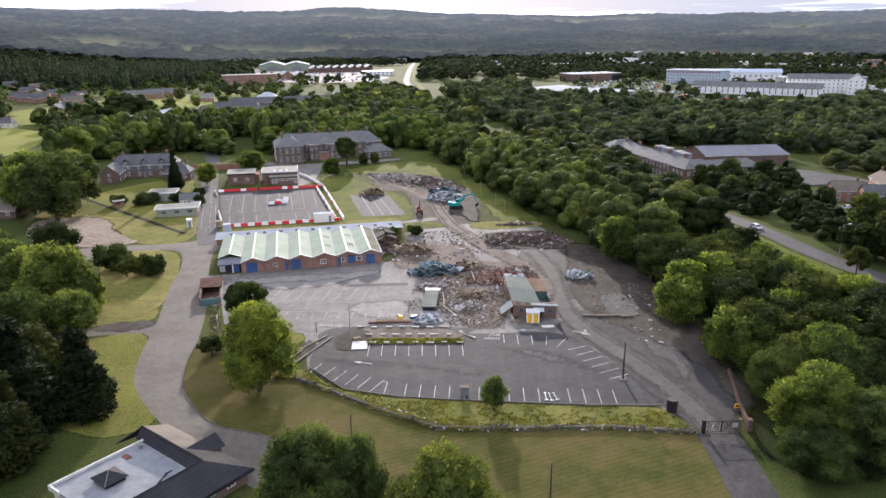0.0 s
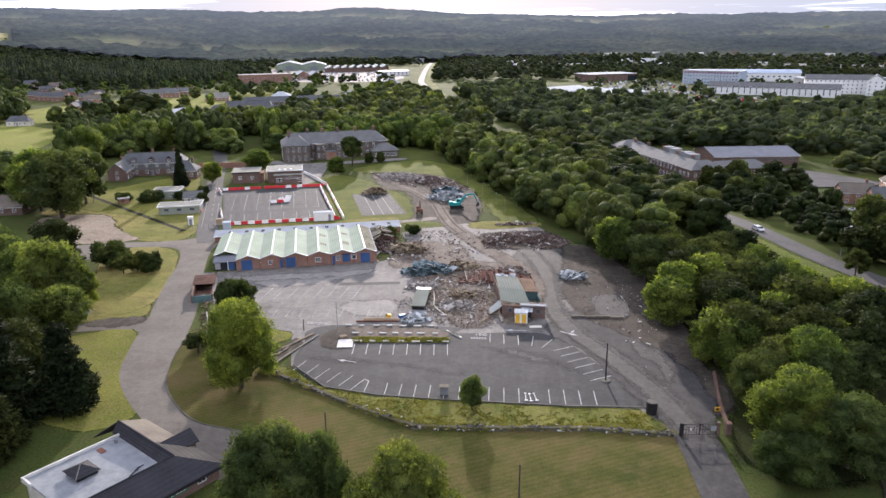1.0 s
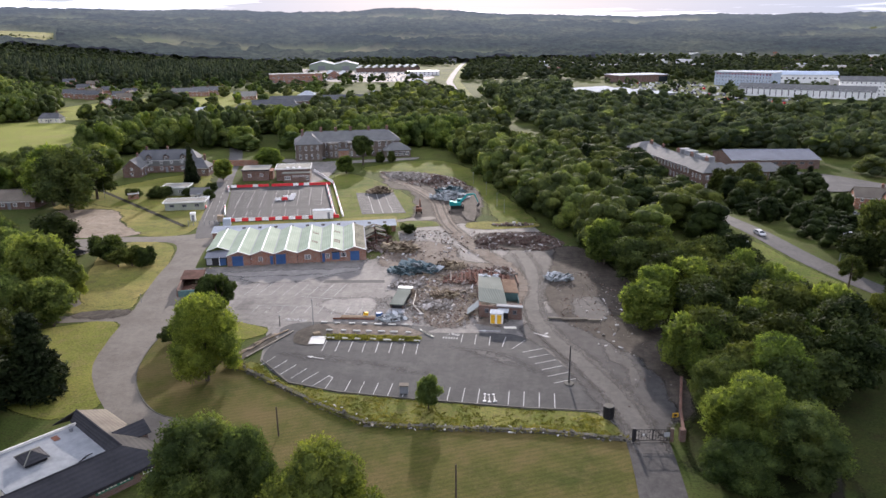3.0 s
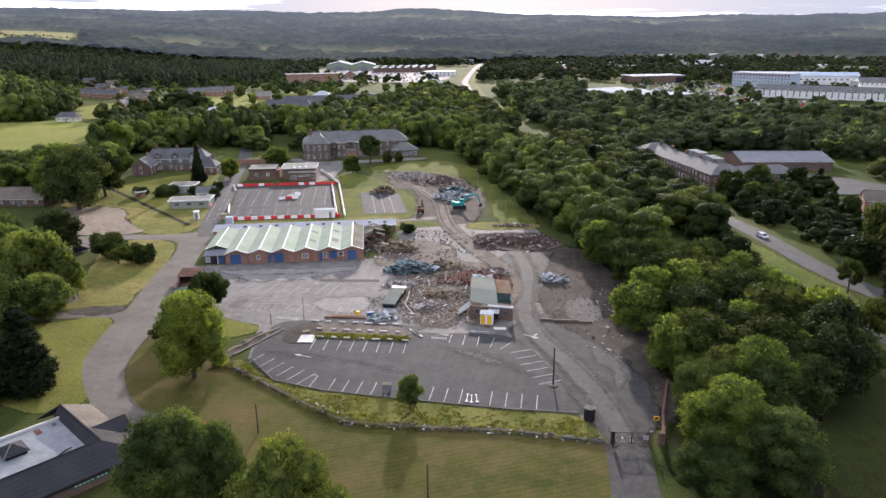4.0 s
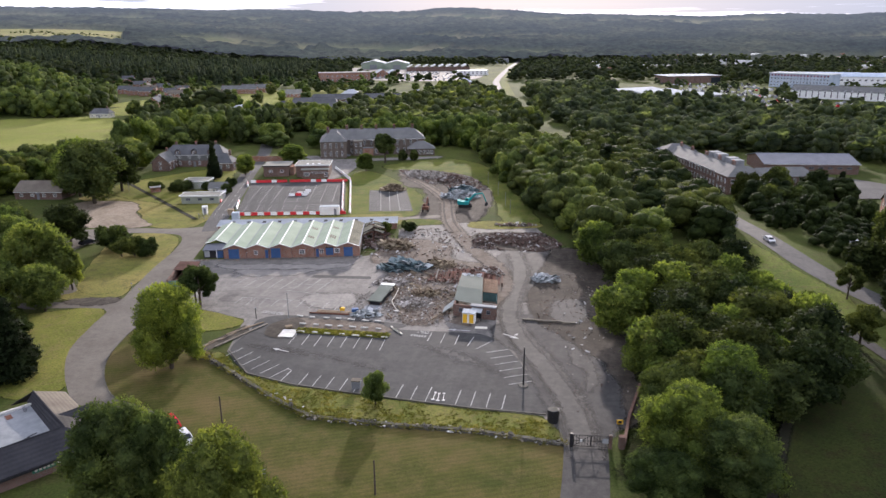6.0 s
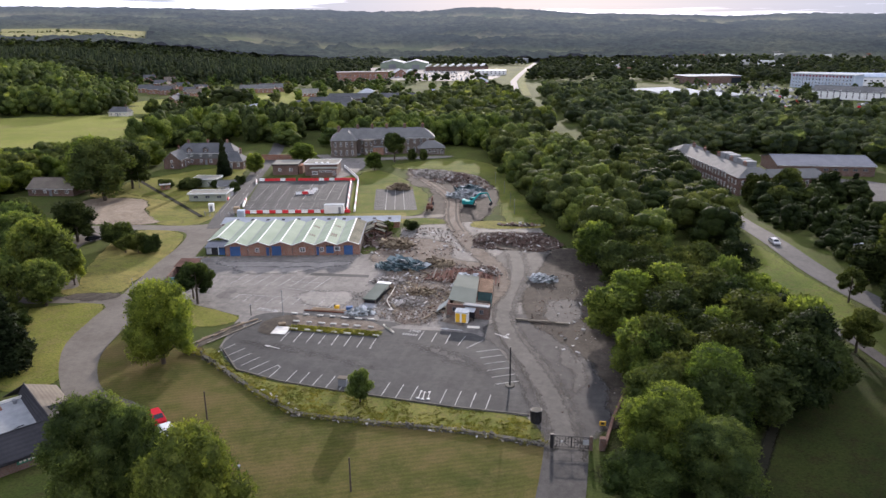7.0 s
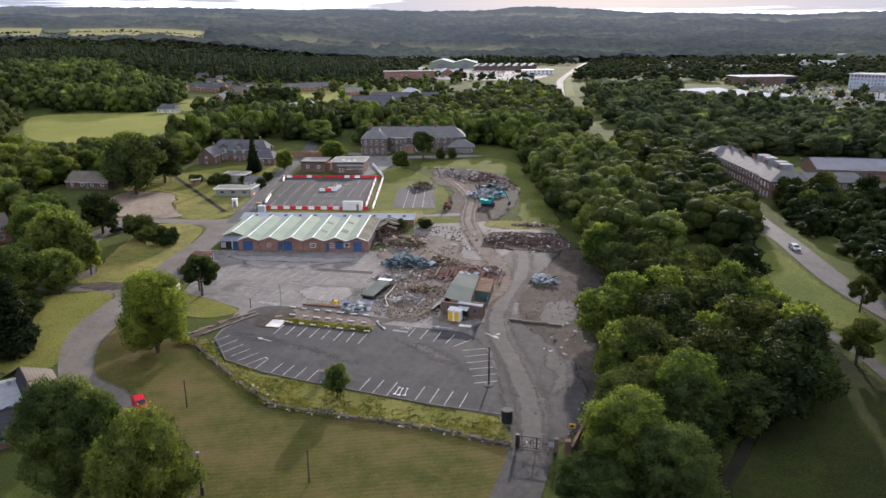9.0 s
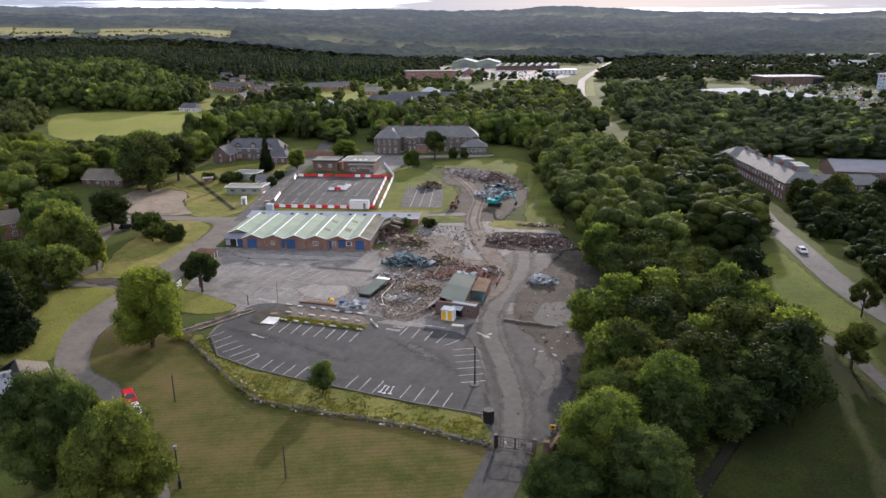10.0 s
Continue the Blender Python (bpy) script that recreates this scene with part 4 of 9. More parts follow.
def window_mesh(w, h, frame_mat="white", bars=1, depth=0.10):
    """Frame and pane of a window that looks to -y; origin at the middle of its sill."""
    key = (round(w, 2), round(h, 2), frame_mat, bars)
    if key not in WIN:
        f = max(0.07, min(0.13, w * 0.09))
        xs, solid = [-w / 2, -w / 2 + f], [True]
        for i in range(bars):
            c = -w / 2 + w * (i + 1) / (bars + 1)
            xs += [c - f * 0.35, c + f * 0.35]
            solid += [False, True]
        xs += [w / 2 - f, w / 2]
        solid += [False, True]
        zs, zsolid = [0, f, h * 0.5 - f * 0.3, h * 0.5 + f * 0.3, h - f, h], [True, False, True, False, True]
        bm = bmesh.new()
        g = [[bm.verts.new((x, 0.02, z)) for x in xs] for z in zs]
        for r in range(5):
            for k in range(len(xs) - 1):
                if solid[k] or zsolid[r]:
                    bm.faces.new((g[r][k], g[r][k + 1], g[r + 1][k + 1], g[r + 1][k]))
        ex = bmesh.ops.extrude_face_region(bm, geom=bm.faces[:])
        bmesh.ops.translate(bm, vec=(0, -depth, 0), verts=[v for v in ex["geom"] if isinstance(v, bmesh.types.BMVert)])
        bmesh.ops.recalc_face_normals(bm, faces=bm.faces[:])
        me = bpy.data.meshes.new("window")
        bm.to_mesh(me)
        bm.free()
        me.materials.append(M[frame_mat])
        bm = box(-w / 2 + f * 0.8, w / 2 - f * 0.8, -0.035, 0.02, f * 0.8, h - f * 0.8)
        pn = bpy.data.meshes.new("pane")
        bm.to_mesh(pn)
        bm.free()
        pn.materials.append(M["glass"])
        WIN[key] = (me, pn)
    return WIN[key]


def set_window(owner, m, w, h, frame_mat="white", bars=1):
    """A window of a wall: its frame, and the pane within it."""
    me, pn = window_mesh(w, h, frame_mat, bars)
    if owner.parent is None:
        piece("pane", pn, piece("window", me, owner, m), Matrix())
    else:
        piece("window", me, owner, m)
        piece("pane", pn, owner, m)


def row_of_windows(owner, x0, x1, y, z, w, h, count, turn=0, frame_mat="white", bars=1):
    """Windows along a wall: turn 0 looks to -y, 90 to +x, 180 to +y, -90 to -x; x runs along the wall."""
    for i in range(count):
        x = x0 + (x1 - x0) * (i + 0.5) / count
        set_window(owner, pose(0, 0, 0, 0, 0, turn) @ pose(x, -y, z), w, h, frame_mat, bars)


def chimney(owner, x, y, z0, z1, w=0.9, d=0.6):
    st = part("chimney", bx(box(x - w / 2, x + w / 2, y - d / 2, y + d / 2, z0, z1), x - w / 2 - 0.08, x + w / 2 + 0.08, y - d / 2 - 0.08, y + d / 2 + 0.08, z1, z1 + 0.15), "brick_dark", owner)
    bm = bmesh.new()
    for k in (-0.25, 0.25):
        tube(bm, (x + k * w, y, z1 + 0.15), (x + k * w, y, z1 + 0.6), 0.13, 0.11, 7)
    part("chimney_pot", bm, "terracotta", st)


def pitched(owner, L, W, eave, ridge, roof, hip=0.0, over=0.35, cx=0.0, cy=0.0, fascia="white"):
    """Roof slopes, each a sheet of its own, with a ridge and eaves boards."""
    l, w = L / 2 + over, W / 2 + over
    drop = (ridge - eave) / (W / 2) * over
    e, hx = eave - drop, max(0.0, hip)
    def P(x, y, z):
        return (cx + x, cy + y, z)
    part("roof", slab(bmesh.new(), [P(-l, -w, e), P(l, -w, e), P(l - hx, 0, ridge), P(-l + hx, 0, ridge)], 0.14), roof, owner)
    part("roof", slab(bmesh.new(), [P(l, w, e), P(-l, w, e), P(-l + hx, 0, ridge), P(l - hx, 0, ridge)], 0.14), roof, owner)
    if hx > 0.1:
        part("roof", slab(bmesh.new(), [P(l, -w, e), P(l, w, e), P(l - hx, 0, ridge)], 0.14), roof, owner)
        part("roof", slab(bmesh.new(), [P(-l, w, e), P(-l, -w, e), P(-l + hx, 0, ridge)], 0.14), roof, owner)
    part("ridge", tube(bmesh.new(), P(-l + hx, 0, ridge + 0.03), P(l - hx, 0, ridge + 0.03), 0.12, None, 6), roof, owner)
    bm = bmesh.new()
    for s in (-1, 1):
        bx(bm, cx - l, cx + l, cy + s * w - 0.04, cy + s * w + 0.04, e - 0.30, e - 0.15)
    part("gutter", bm, fascia, owner)


def walls(owner, L, W, eave, ridge, mat, gabled, cx=0.0, cy=0.0, deep=1.0):
    bm = bmesh.new()
    bx(bm, cx - L / 2, cx + L / 2, cy - W / 2, cy + W / 2, -deep, eave - 0.16)
    if gabled:
        for s in (-1, 1):
            x0, x1 = sorted((cx + s * L / 2, cx + s * (L / 2 - 0.3)))
            lo = [bm.verts.new((x0, cy + k * W / 2, eave - 0.16)) for k in (-1, 1)] + [bm.verts.new((x0, cy, ridge - 0.16))]
            hi = [bm.verts.new((x1, v.co.y, v.co.z)) for v in lo]
            bm.faces.new(lo)
            bm.faces.new(hi[::-1])
            for i in range(3):
                bm.faces.new((lo[i], hi[i], hi[(i + 1) % 3], lo[(i + 1) % 3]))
    bmesh.ops.recalc_face_normals(bm, faces=bm.faces[:])
    return part("wall", bm, mat, owner)


def house(name, x, y, turn, L, W, eave, ridge, wall, roof, label, category="house", hip=0.0, floors=2, count=3, ends=1, win=(1.1, 1.3), stacks=1, group="", z=None, frame_mat="white", door=True, free=None):
    """A pitched house: walls, slopes, windows on all sides, chimneys and a door."""
    z = height(x, y) if z is None else z
    o = thing(name, pose(x, y, z, 0, 0, turn), label, category, group)
    walls(o, L, W, eave, ridge, wall, hip < 0.1)
    pitched(o, L, W, eave, ridge, roof, hip)
    storey = eave / floors
    for f in range(floors):
        zz = f * storey + storey * 0.33
        for side in (0, 180):
            row_of_windows(o, -L / 2 + 0.4, L / 2 - 0.4, W / 2, zz, *win, count, side, frame_mat)
        if ends:
            for side in (90, -90):
                row_of_windows(o, -W / 2 + 0.5, W / 2 - 0.5, L / 2, zz, *win, ends, side, frame_mat)
    for i in range(stacks):
        cxx = 0 if stacks == 1 else -L / 2 + 1.2 + (L - 2.4 - 2 * hip) * i / (stacks - 1) + hip
        chimney(o, cxx + (L * 0.3 if stacks == 1 else 0), 0.2, ridge - 0.9, ridge + 1.1)
    if door:
        d = part("door", bx(box(-0.5, 0.5, -W / 2 - 0.08, -W / 2 + 0.02, 0, 2.05), -0.65, 0.65, -W / 2 - 0.9, -W / 2, 2.15, 2.3), "grey", o)
    HOUSES.append((x, y, free or 0.5 * math.hypot(L, W) + 1.0))
    return o


def flat_block(name, m, L, W, H, wall, roof, label, category, fascia="white", over=0.4, deep=0.5):
    """A flat-roofed building with a proud roof edge."""
    o = thing(name, m, label, category)
    part("wall", box(-L / 2, L / 2, -W / 2, W / 2, -deep, H), wall, o)
    part("roof", box(-L / 2 - over, L / 2 + over, -W / 2 - over, W / 2 + over, H + 0.12, H + 0.22), roof, o)
    bm = bmesh.new()
    a, b = L / 2 + over + 0.03, W / 2 + over + 0.03
    bx(bm, -a, a, -b, -b + 0.12, H - 0.12, H + 0.30)
    bx(bm, -a, a, b - 0.12, b, H - 0.12, H + 0.30)
    bx(bm, -a, -a + 0.12, -b + 0.12, b - 0.12, H - 0.12, H + 0.30)
    bx(bm, a - 0.12, a, -b + 0.12, b - 0.12, H - 0.12, H + 0.30)
    part("fascia", bm, fascia, o)
    p = m.translation
    HOUSES.append((p.x, p.y, 0.5 * math.hypot(L, W) + 1))
    return o


# the workshop with its row of low gables
def workshop():
    o = thing("workshop", site(1.5, 0.3), "long brick workshop with pale green gabled roofs and blue doors", "workshop")
    n, bay, deep, e, rg = 6, 5.78, 22.6, 2.95, 3.95
    bm = bmesh.new()
    bx(bm, 0, n * bay, 0, 0.35, -0.3, e - 0.12)
    part("front_wall", bm, "brick", o)
    for i in range(n):
        g = bmesh.new()
        a = [(i * bay, 0.0, e - 0.12), ((i + 1) * bay, 0.0, e - 0.12), ((i + 0.5) * bay, 0.0, rg - 0.14)]
        lo, hi = [g.verts.new(p) for p in a], [g.verts.new((p[0], 0.35, p[2])) for p in a]
        g.faces.new(lo), g.faces.new(hi[::-1])
        for k in range(3):
            g.faces.new((lo[k], hi[k], hi[(k + 1) % 3], lo[(k + 1) % 3]))
        bmesh.ops.recalc_face_normals(g, faces=g.faces[:])
        part("gable", g, "brick", o)
    part("side_wall", box(0, 0.35, 0.35, deep, -0.3, e - 0.1), "brick", o)
    part("side_wall", box(n * bay - 0.35, n * bay, 0.35, deep * 0.55, -0.3, e - 0.1), "brick_old", o)
    part("back_wall", box(-5.8, n * bay, deep - 0.35, deep, -0.3, e - 0.1), "brick", o)
    for i in range(-1, n):
        x0, x1, xm = i * bay, (i + 1) * bay, (i + 0.5) * bay
        y0 = -0.65 if i >= 0 else 4.6
        for s, (xa, xb) in enumerate(((x0, xm), (x1, xm))):
            worn = i == n - 1 and s == 1
            part("roof", slab(bmesh.new(), [(xa, y0, e), (xb, y0, rg), (xb, deep + 0.3, rg), (xa, deep + 0.3, e)], 0.07), "asbestos" if worn else "green_roof", o, "lichened asbestos slope" if worn else "")
        part("ridge", box(xm - 0.16, xm + 0.16, y0 - 0.03, deep + 0.3, rg - 0.02, rg + 0.07), "white", o, "white ridge capping")
        bg = bmesh.new()
        for xa in (x0 + 0.02, x1 - 0.02):
            slab(bg, [(xa, y0 - 0.06, e + 0.04), (xm, y0 - 0.06, rg + 0.05), (xm, y0 + 0.05, rg + 0.05), (xa, y0 + 0.05, e + 0.04)], 0.16)
        part("barge_board", bg, "white", o)
        part("valley_gutter", box(x1 - 0.16, x1 + 0.16, y0, deep, e - 0.12, e + 0.04), "grey", o)
    # rooflights on two bays
    for i, ys in ((3, (6.0, 14.5)), (4, (5.2, 6.4, 14.8))):
        for y in ys:
            k = (i + 0.5) * bay
            for j in range(3):
                xa, xb = k + 0.55 + j * 0.55, k + 0.95 + j * 0.55
                za, zb = rg - (xa - k) / (bay / 2) * (rg - e) + 0.03, rg - (xb - k) / (bay / 2) * (rg - e) + 0.03
                part("rooflight", slab(bmesh.new(), [(xa, y, za), (xb, y, zb), (xb, y + 1.7, zb), (xa, y + 1.7, za)], 0.05), "brown_tile", o)
    def blue_door(x0, x1, h):
        d = part("door", box(x0, x1, -0.09, 0.03, 0, h), "blue", o, "blue steel door")
        b = bmesh.new()
        for k in range(1, int((x1 - x0) / 0.55)):
            bx(b, x0 + k * 0.55 - 0.02, x0 + k * 0.55 + 0.02, -0.12, -0.09, 0.05, h - 0.05)
        bx(b, x0 - 0.12, x1 + 0.12, -0.13, 0.02, h, h + 0.14)
        part("door_rib", b, "blue", d)
    for a, b_, h in ((1.25, 3.9, 2.45), (10.55, 11.3, 2.1), (12.0, 14.4, 2.45), (23.5, 24.2, 2.1), (30.6, 32.9, 2.4)):
        blue_door(a, b_, h)
    d = part("shutter", box(26.0, 27.9, -0.07, 0.03, 0.5, 2.35), "blue", o, "blue roller shutter")
    part("shutter_box", box(25.9, 28.0, -0.12, 0.03, 2.35, 2.6), "dark", d)
    for x, w, h, z in ((8.2, 1.0, 1.1, 1.0), (19.9, 1.5, 1.2, 0.9), (24.9, 0.95, 1.2, 0.95), (28.9, 1.4, 1.1, 1.1)):
        set_window(o, pose(x, 0, z), w, h)
    part("floodlight", box(28.7, 29.0, -0.28, 0.0, 2.75, 2.95), "white", o)
    part("alarm_box", box(5.8, 5.95, -0.12, 0, 1.6, 1.8), "white", o)
    for i in range(1, n):
        part("downpipe", tube(bmesh.new(), (i * bay, -0.08, 0.0), (i * bay, -0.08, e - 0.1), 0.06, None, 6), "dark", o)
        # recessed lean-to with blue doors under the first roof
    # Dark colour on wall and front stands for shade inside the opening.
    part("side_wall", box(-5.6, -0.1, 5.4, 5.7, -0.3, 2.7), "dark", o)
    l = part("lean_to", box(-5.4, -0.2, 1.2, 1.4, -0.2, 2.0), "dark", o, "lean-to front painted dark for its open inside")
    part("lean_to_door", box(-2.0, -0.5, 1.12, 1.2, -0.1, 1.8), "blue", l, "faded blue door")
    part("lean_to_panel", box(-5.2, -3.9, 1.12, 1.2, 0.3, 1.9), "scrap_pale", l)
    part("lean_to_roof", slab(bmesh.new(), [(-5.6, 0.9, 2.15), (-0.1, 0.9, 2.15), (-0.1, 5.5, 2.75), (-5.6, 5.5, 2.75)], 0.08), "grey_metal_roof", l)
    part("lean_to_post", box(-2.2, -2.0, 1.1, 1.25, -0.2, 2.2), "white", l)
    # the gutted bay at the far end: leaning posts, bare rafters and torn sheets
    x0 = n * bay
    rr = random.Random(14)
    for k in range(9):
        ya = 11.5 + k * 1.25
        za, zb = 2.7 + rr.uniform(-0.2, 0.2), 3.7 + rr.uniform(-0.25, 0.1)
        if k not in (1, 5):
            part("torn_sheet", slab(bmesh.new(), [(x0 + 0.15, ya, za - 0.2), (x0 + 2.9 - rr.uniform(0, 1.1), ya - 0.1, zb), (x0 + 2.9, ya + 1.2, zb + 0.05), (x0 + 0.15, ya + 1.22, za)], 0.05), "asbestos", o, "torn lichened roof sheet" if k % 3 == 0 else "")
        if k not in (0, 2, 3):
            part("torn_sheet", slab(bmesh.new(), [(x0 + 3.1, ya, zb), (x0 + 6.1 - rr.uniform(0, 1.6), ya + rr.uniform(-0.2, 0.3), za - rr.uniform(0.1, 0.6)), (x0 + 6.1, ya + 1.2, za - 0.15), (x0 + 3.1, ya + 1.2, zb)], 0.05), "asbestos", o)
    for k, y in enumerate((10.6, 13.6, 16.6, 19.6, 22.2)):
        fr = bmesh.new()
        lean = rr.uniform(-0.4, 0.4)
        tube(fr, (x0 + 0.1, y, 2.5), (x0 + 3.1, y + lean, 3.6), 0.08, None, 5)
        tube(fr, (x0 + 3.1, y + lean, 3.6), (x0 + 6.2, y + 0.3, 2.45), 0.08, None, 5)
        tube(fr, (x0 + 6.2 + lean, y + 0.3, 0), (x0 + 6.2, y + 0.3, 2.5), 0.09, None, 5)
        tube(fr, (x0 + 3.1, y, 0), (x0 + 3.1, y + lean, 3.6), 0.07, None, 5)
        part("roof_frame", fr, "dark" if k % 2 else "rust", o)
    part("end_wall", box(x0 + 0.1, x0 + 6.4, deep - 0.3, deep, -0.2, 2.2), "brick_dark", o)
    v, f = chunk_mesh([(x0 + rr.uniform(-0.5, 7.0), rr.uniform(5.5, 21), 0.15 + rr.uniform(0, 0.35), rr.uniform(0.2, 0.9)) for k in range(260)], 33, 0.35, 1.7)
    db = new("debris", array_mesh("debris", v, f, "rubble_dark"))
    db.parent = o
    tagged(db, "dark broken timber and sheeting in the gutted bay", kind="stuff")
    lit, lf = chunk_mesh([(rr.uniform(-6, x0), rr.uniform(-1.6, -0.4), 0.1, rr.uniform(0.12, 0.4)) for k in range(70)], 34, 0.4, 1.5)
    db = new("litter", array_mesh("litter", lit, lf, "rubble_wood"))
    db.parent = o
    tagged(db, "scraps swept along the front wall", kind="stuff")


workshop()
HOUSES += [(spot(k, 10)[0], spot(k, 10)[1], 14) for k in (0, 12, 24, 36)] + [(spot(k, 30)[0], spot(k, 30)[1], 7) for k in range(-4, 48, 6)]


def outbuilding():
    o = thing("outbuilding", site(-6.5, 26.6), "long low brick outbuilding with a pale blue-grey sheet roof", "outbuilding")
    part("wall", box(0, 52, 0, 4.2, -0.3, 1.95), "brick", o)
    part("roof", slab(bmesh.new(), [(-0.3, -0.4, 1.98), (52.3, -0.4, 1.98), (52.3, 4.6, 2.62), (-0.3, 4.6, 2.62)], 0.08), "pale_blue_roof", o)
    part("back_wall", box(0, 52, 4.2, 4.45, -0.3, 2.45), "brick", o)
    part("fascia", box(-0.3, 52.3, -0.46, -0.4, 1.84, 2.02), "white", o)
    for k in range(11):
        x = 3.5 + k * 4.5
        part("rooflight", slab(bmesh.new(), [(x, 1.6, 2.27), (x + 1.0, 1.6, 2.27), (x + 1.0, 3.0, 2.45), (x, 3.0, 2.45)], 0.06), "dark_tile", o)


outbuilding()


# the half-demolished brick hall in the middle of the site
def ruin():
    o = thing("ruined_hall", pose(11.2, 135.4, 0, 0, 0, -6.5), "half-demolished brick hall with a grey-green sheet roof", "ruin")
    part("front_wall", box(0, 8.7, 0, 0.35, -0.2, 2.6), "brick_dark", o)
    part("parapet", box(3.6, 8.9, -0.25, 0.9, 2.6, 2.85), "grey", o)
    part("side_wall", box(8.35, 8.7, 0.35, 2.4, -0.2, 2.6), "brick_dark", o)
    part("side_wall", box(0, 0.35, 0.35, 15, -0.2, 2.5), "brick_dark", o)
    part("side_wall", box(5.1, 5.4, 2.4, 15.5, -0.2, 2.3), "brick_dark", o)
    part("back_wall", box(5.3, 8.7, 2.4, 2.75, -0.2, 2.4), "brick_dark", o)
    rf = bmesh.new()
    slab(rf, [(-0.3, 2.4, 2.6), (5.6, 1.5, 2.35), (5.5, 8.6, 3.0), (0.0, 9.0, 3.25)], 0.07)
    slab(rf, [(-0.1, 8.6, 3.15), (5.5, 8.4, 2.9), (5.3, 17.0, 2.9), (0.4, 18.0, 3.1)], 0.07)
    part("roof", rf, "ruin_roof", o)
    tn = bmesh.new()
    rr = random.Random(4)
    for k in range(9):
        x, y = rr.uniform(0.2, 4.6), 16.8 + rr.uniform(-0.5, 1.2)
        slab(tn, [(x, y, 3.1), (x + rr.uniform(0.4, 1.2), y - 0.2, 3.15), (x + 0.7, y + rr.uniform(0.3, 0.8), 3.3), (x - 0.1, y + 0.5, 3.2)], 0.04)
    part("torn_edge", tn, "scrap_pale", o)
    # open room beside it with bare tile battens and a blue-green lining
    part("lining", box(5.5, 8.6, 9.8, 10.0, -0.1, 2.2), "teal_dull", o, "blue-green painted inner wall")
    part("lining", box(8.45, 8.62, 6.8, 9.8, -0.1, 1.6), "teal_dull", o)
    part("tiled_roof", slab(bmesh.new(), [(5.5, 9.7, 2.2), (8.8, 9.7, 2.2), (8.6, 16.8, 2.6), (5.6, 17.0, 2.6)], 0.12), "clay_tile", o, "half-stripped clay tile roof")
    bt = bmesh.new()
    for k in range(9):
        bx(bt, 5.5, 8.75, 9.9 + k * 0.78, 9.98 + k * 0.78, 2.24 + k * 0.04, 2.30 + k * 0.04)
    part("batten", bt, "wood", o)
    part("side_wall", box(8.4, 8.7, 10.0, 16.8, -0.2, 2.1), "brick_dark", o)
    for x, z in ((1.6, 1.1), (7.3, 1.1)):
        set_window(o, pose(x, 0, z), 0.8, 0.9, "grey")
    part("canopy", slab(bmesh.new(), [(3.9, -1.6, 2.0), (6.2, -1.6, 2.0), (6.2, 0, 2.3), (3.9, 0, 2.3)], 0.08), "white_roof", o)
    for x in (4.0, 6.1):
        part("canopy_post", tube(bmesh.new(), (x, -1.5, 0), (x, -1.5, 2.0), 0.05, None, 6), "dark", o)
    part("doorway", box(4.3, 5.9, -0.05, 0.03, 0, 1.95), "dark", o)
    lp = bmesh.new()
    slab(lp, [(-2.6, 0.5, 0.15), (0, 0.6, 2.2), (0, 4.2, 2.3), (-2.5, 4.0, 0.2)], 0.06)
    part("fallen_sheet", lp, "scrap_pale", o, "fallen pale sheet leaning on the wall")
    # collapsed brick vault behind
    for k in range(24):
        x = -6.0 + k * 0.64
        hgt = (0.5 + 1.3 * math.sin(math.pi * k / 23)) * rr.uniform(0.75, 1.15)
        ya, yb, w = 18.6 + rr.uniform(0, 1.8), 23.4 + rr.uniform(0, 2.2), rr.uniform(0.28, 0.46)
        part("roof_rib", slab(bmesh.new(), [(x, ya, hgt * 0.5), (x + w, ya - 0.1, hgt * rr.uniform(0.4, 0.65)), (x + w + rr.uniform(-0.3, 0.3), yb, hgt), (x + rr.uniform(-0.3, 0.2), yb, hgt * 0.9)], 0.09), "clay" if k % 3 else "rust", o, "fallen clay roof rib" if k % 4 == 0 else "")
    part("stub_wall", box(-6.1, -5.8, 18.7, 25.7, -0.2, 0.9), "brick_dark", o)
    part("stub_wall", box(9.5, 9.8, 19.5, 25.0, -0.2, 1.0), "brick_dark", o)
    # the long side runs askew to the front
    for c in o.children:
        if c.name.split(".")[0] != "window":
            for v in c.data.vertices:
                v.co.x -= 0.21 * max(0.0, v.co.y - 1.5)


ruin()

# pair of flat-roofed brick huts behind the compound
hut = flat_block("brick_hut", site(-4.2, 117.0), 10.2, 11.0, 4.2, "brick_dark", "pale_felt", "square brick hut with a flat pale roof", "hut", "dark")
row_of_windows(hut, -4.5, 4.5, 5.5, 1.6, 1.3, 1.2, 2)
part("porch", box(5.1, 6.6, -3.0, 3.0, -0.3, 3.4), "brick", hut)
hut = flat_block("brick_hall", site(10.6, 115.5), 13.2, 11.0, 4.6, "brick_dark", "pale_felt", "brick hall with a flat pale roof and lower front bay", "hall", "white")
fb = part("front_bay", box(-3.8, 6.6, -9.0, -5.5, -0.3, 3.3), "brick_dark", hut)
part("front_bay_roof", box(-4.1, 6.9, -9.35, -5.52, 3.3, 3.55), "pale_felt", fb)
row_of_windows(fb, -3.4, -0.6, 9.0, 1.0, 2.2, 1.4, 1, 0, "white", 2)
row_of_windows(fb, -0.3, 5.0, 9.0, 1.9, 0.75, 0.8, 6, 0, "white", 0)
row_of_windows(fb, 5.0, 6.5, 9.0, 0.7, 1.3, 1.8, 1, 0, "white", 1)
dm = bmesh.new()
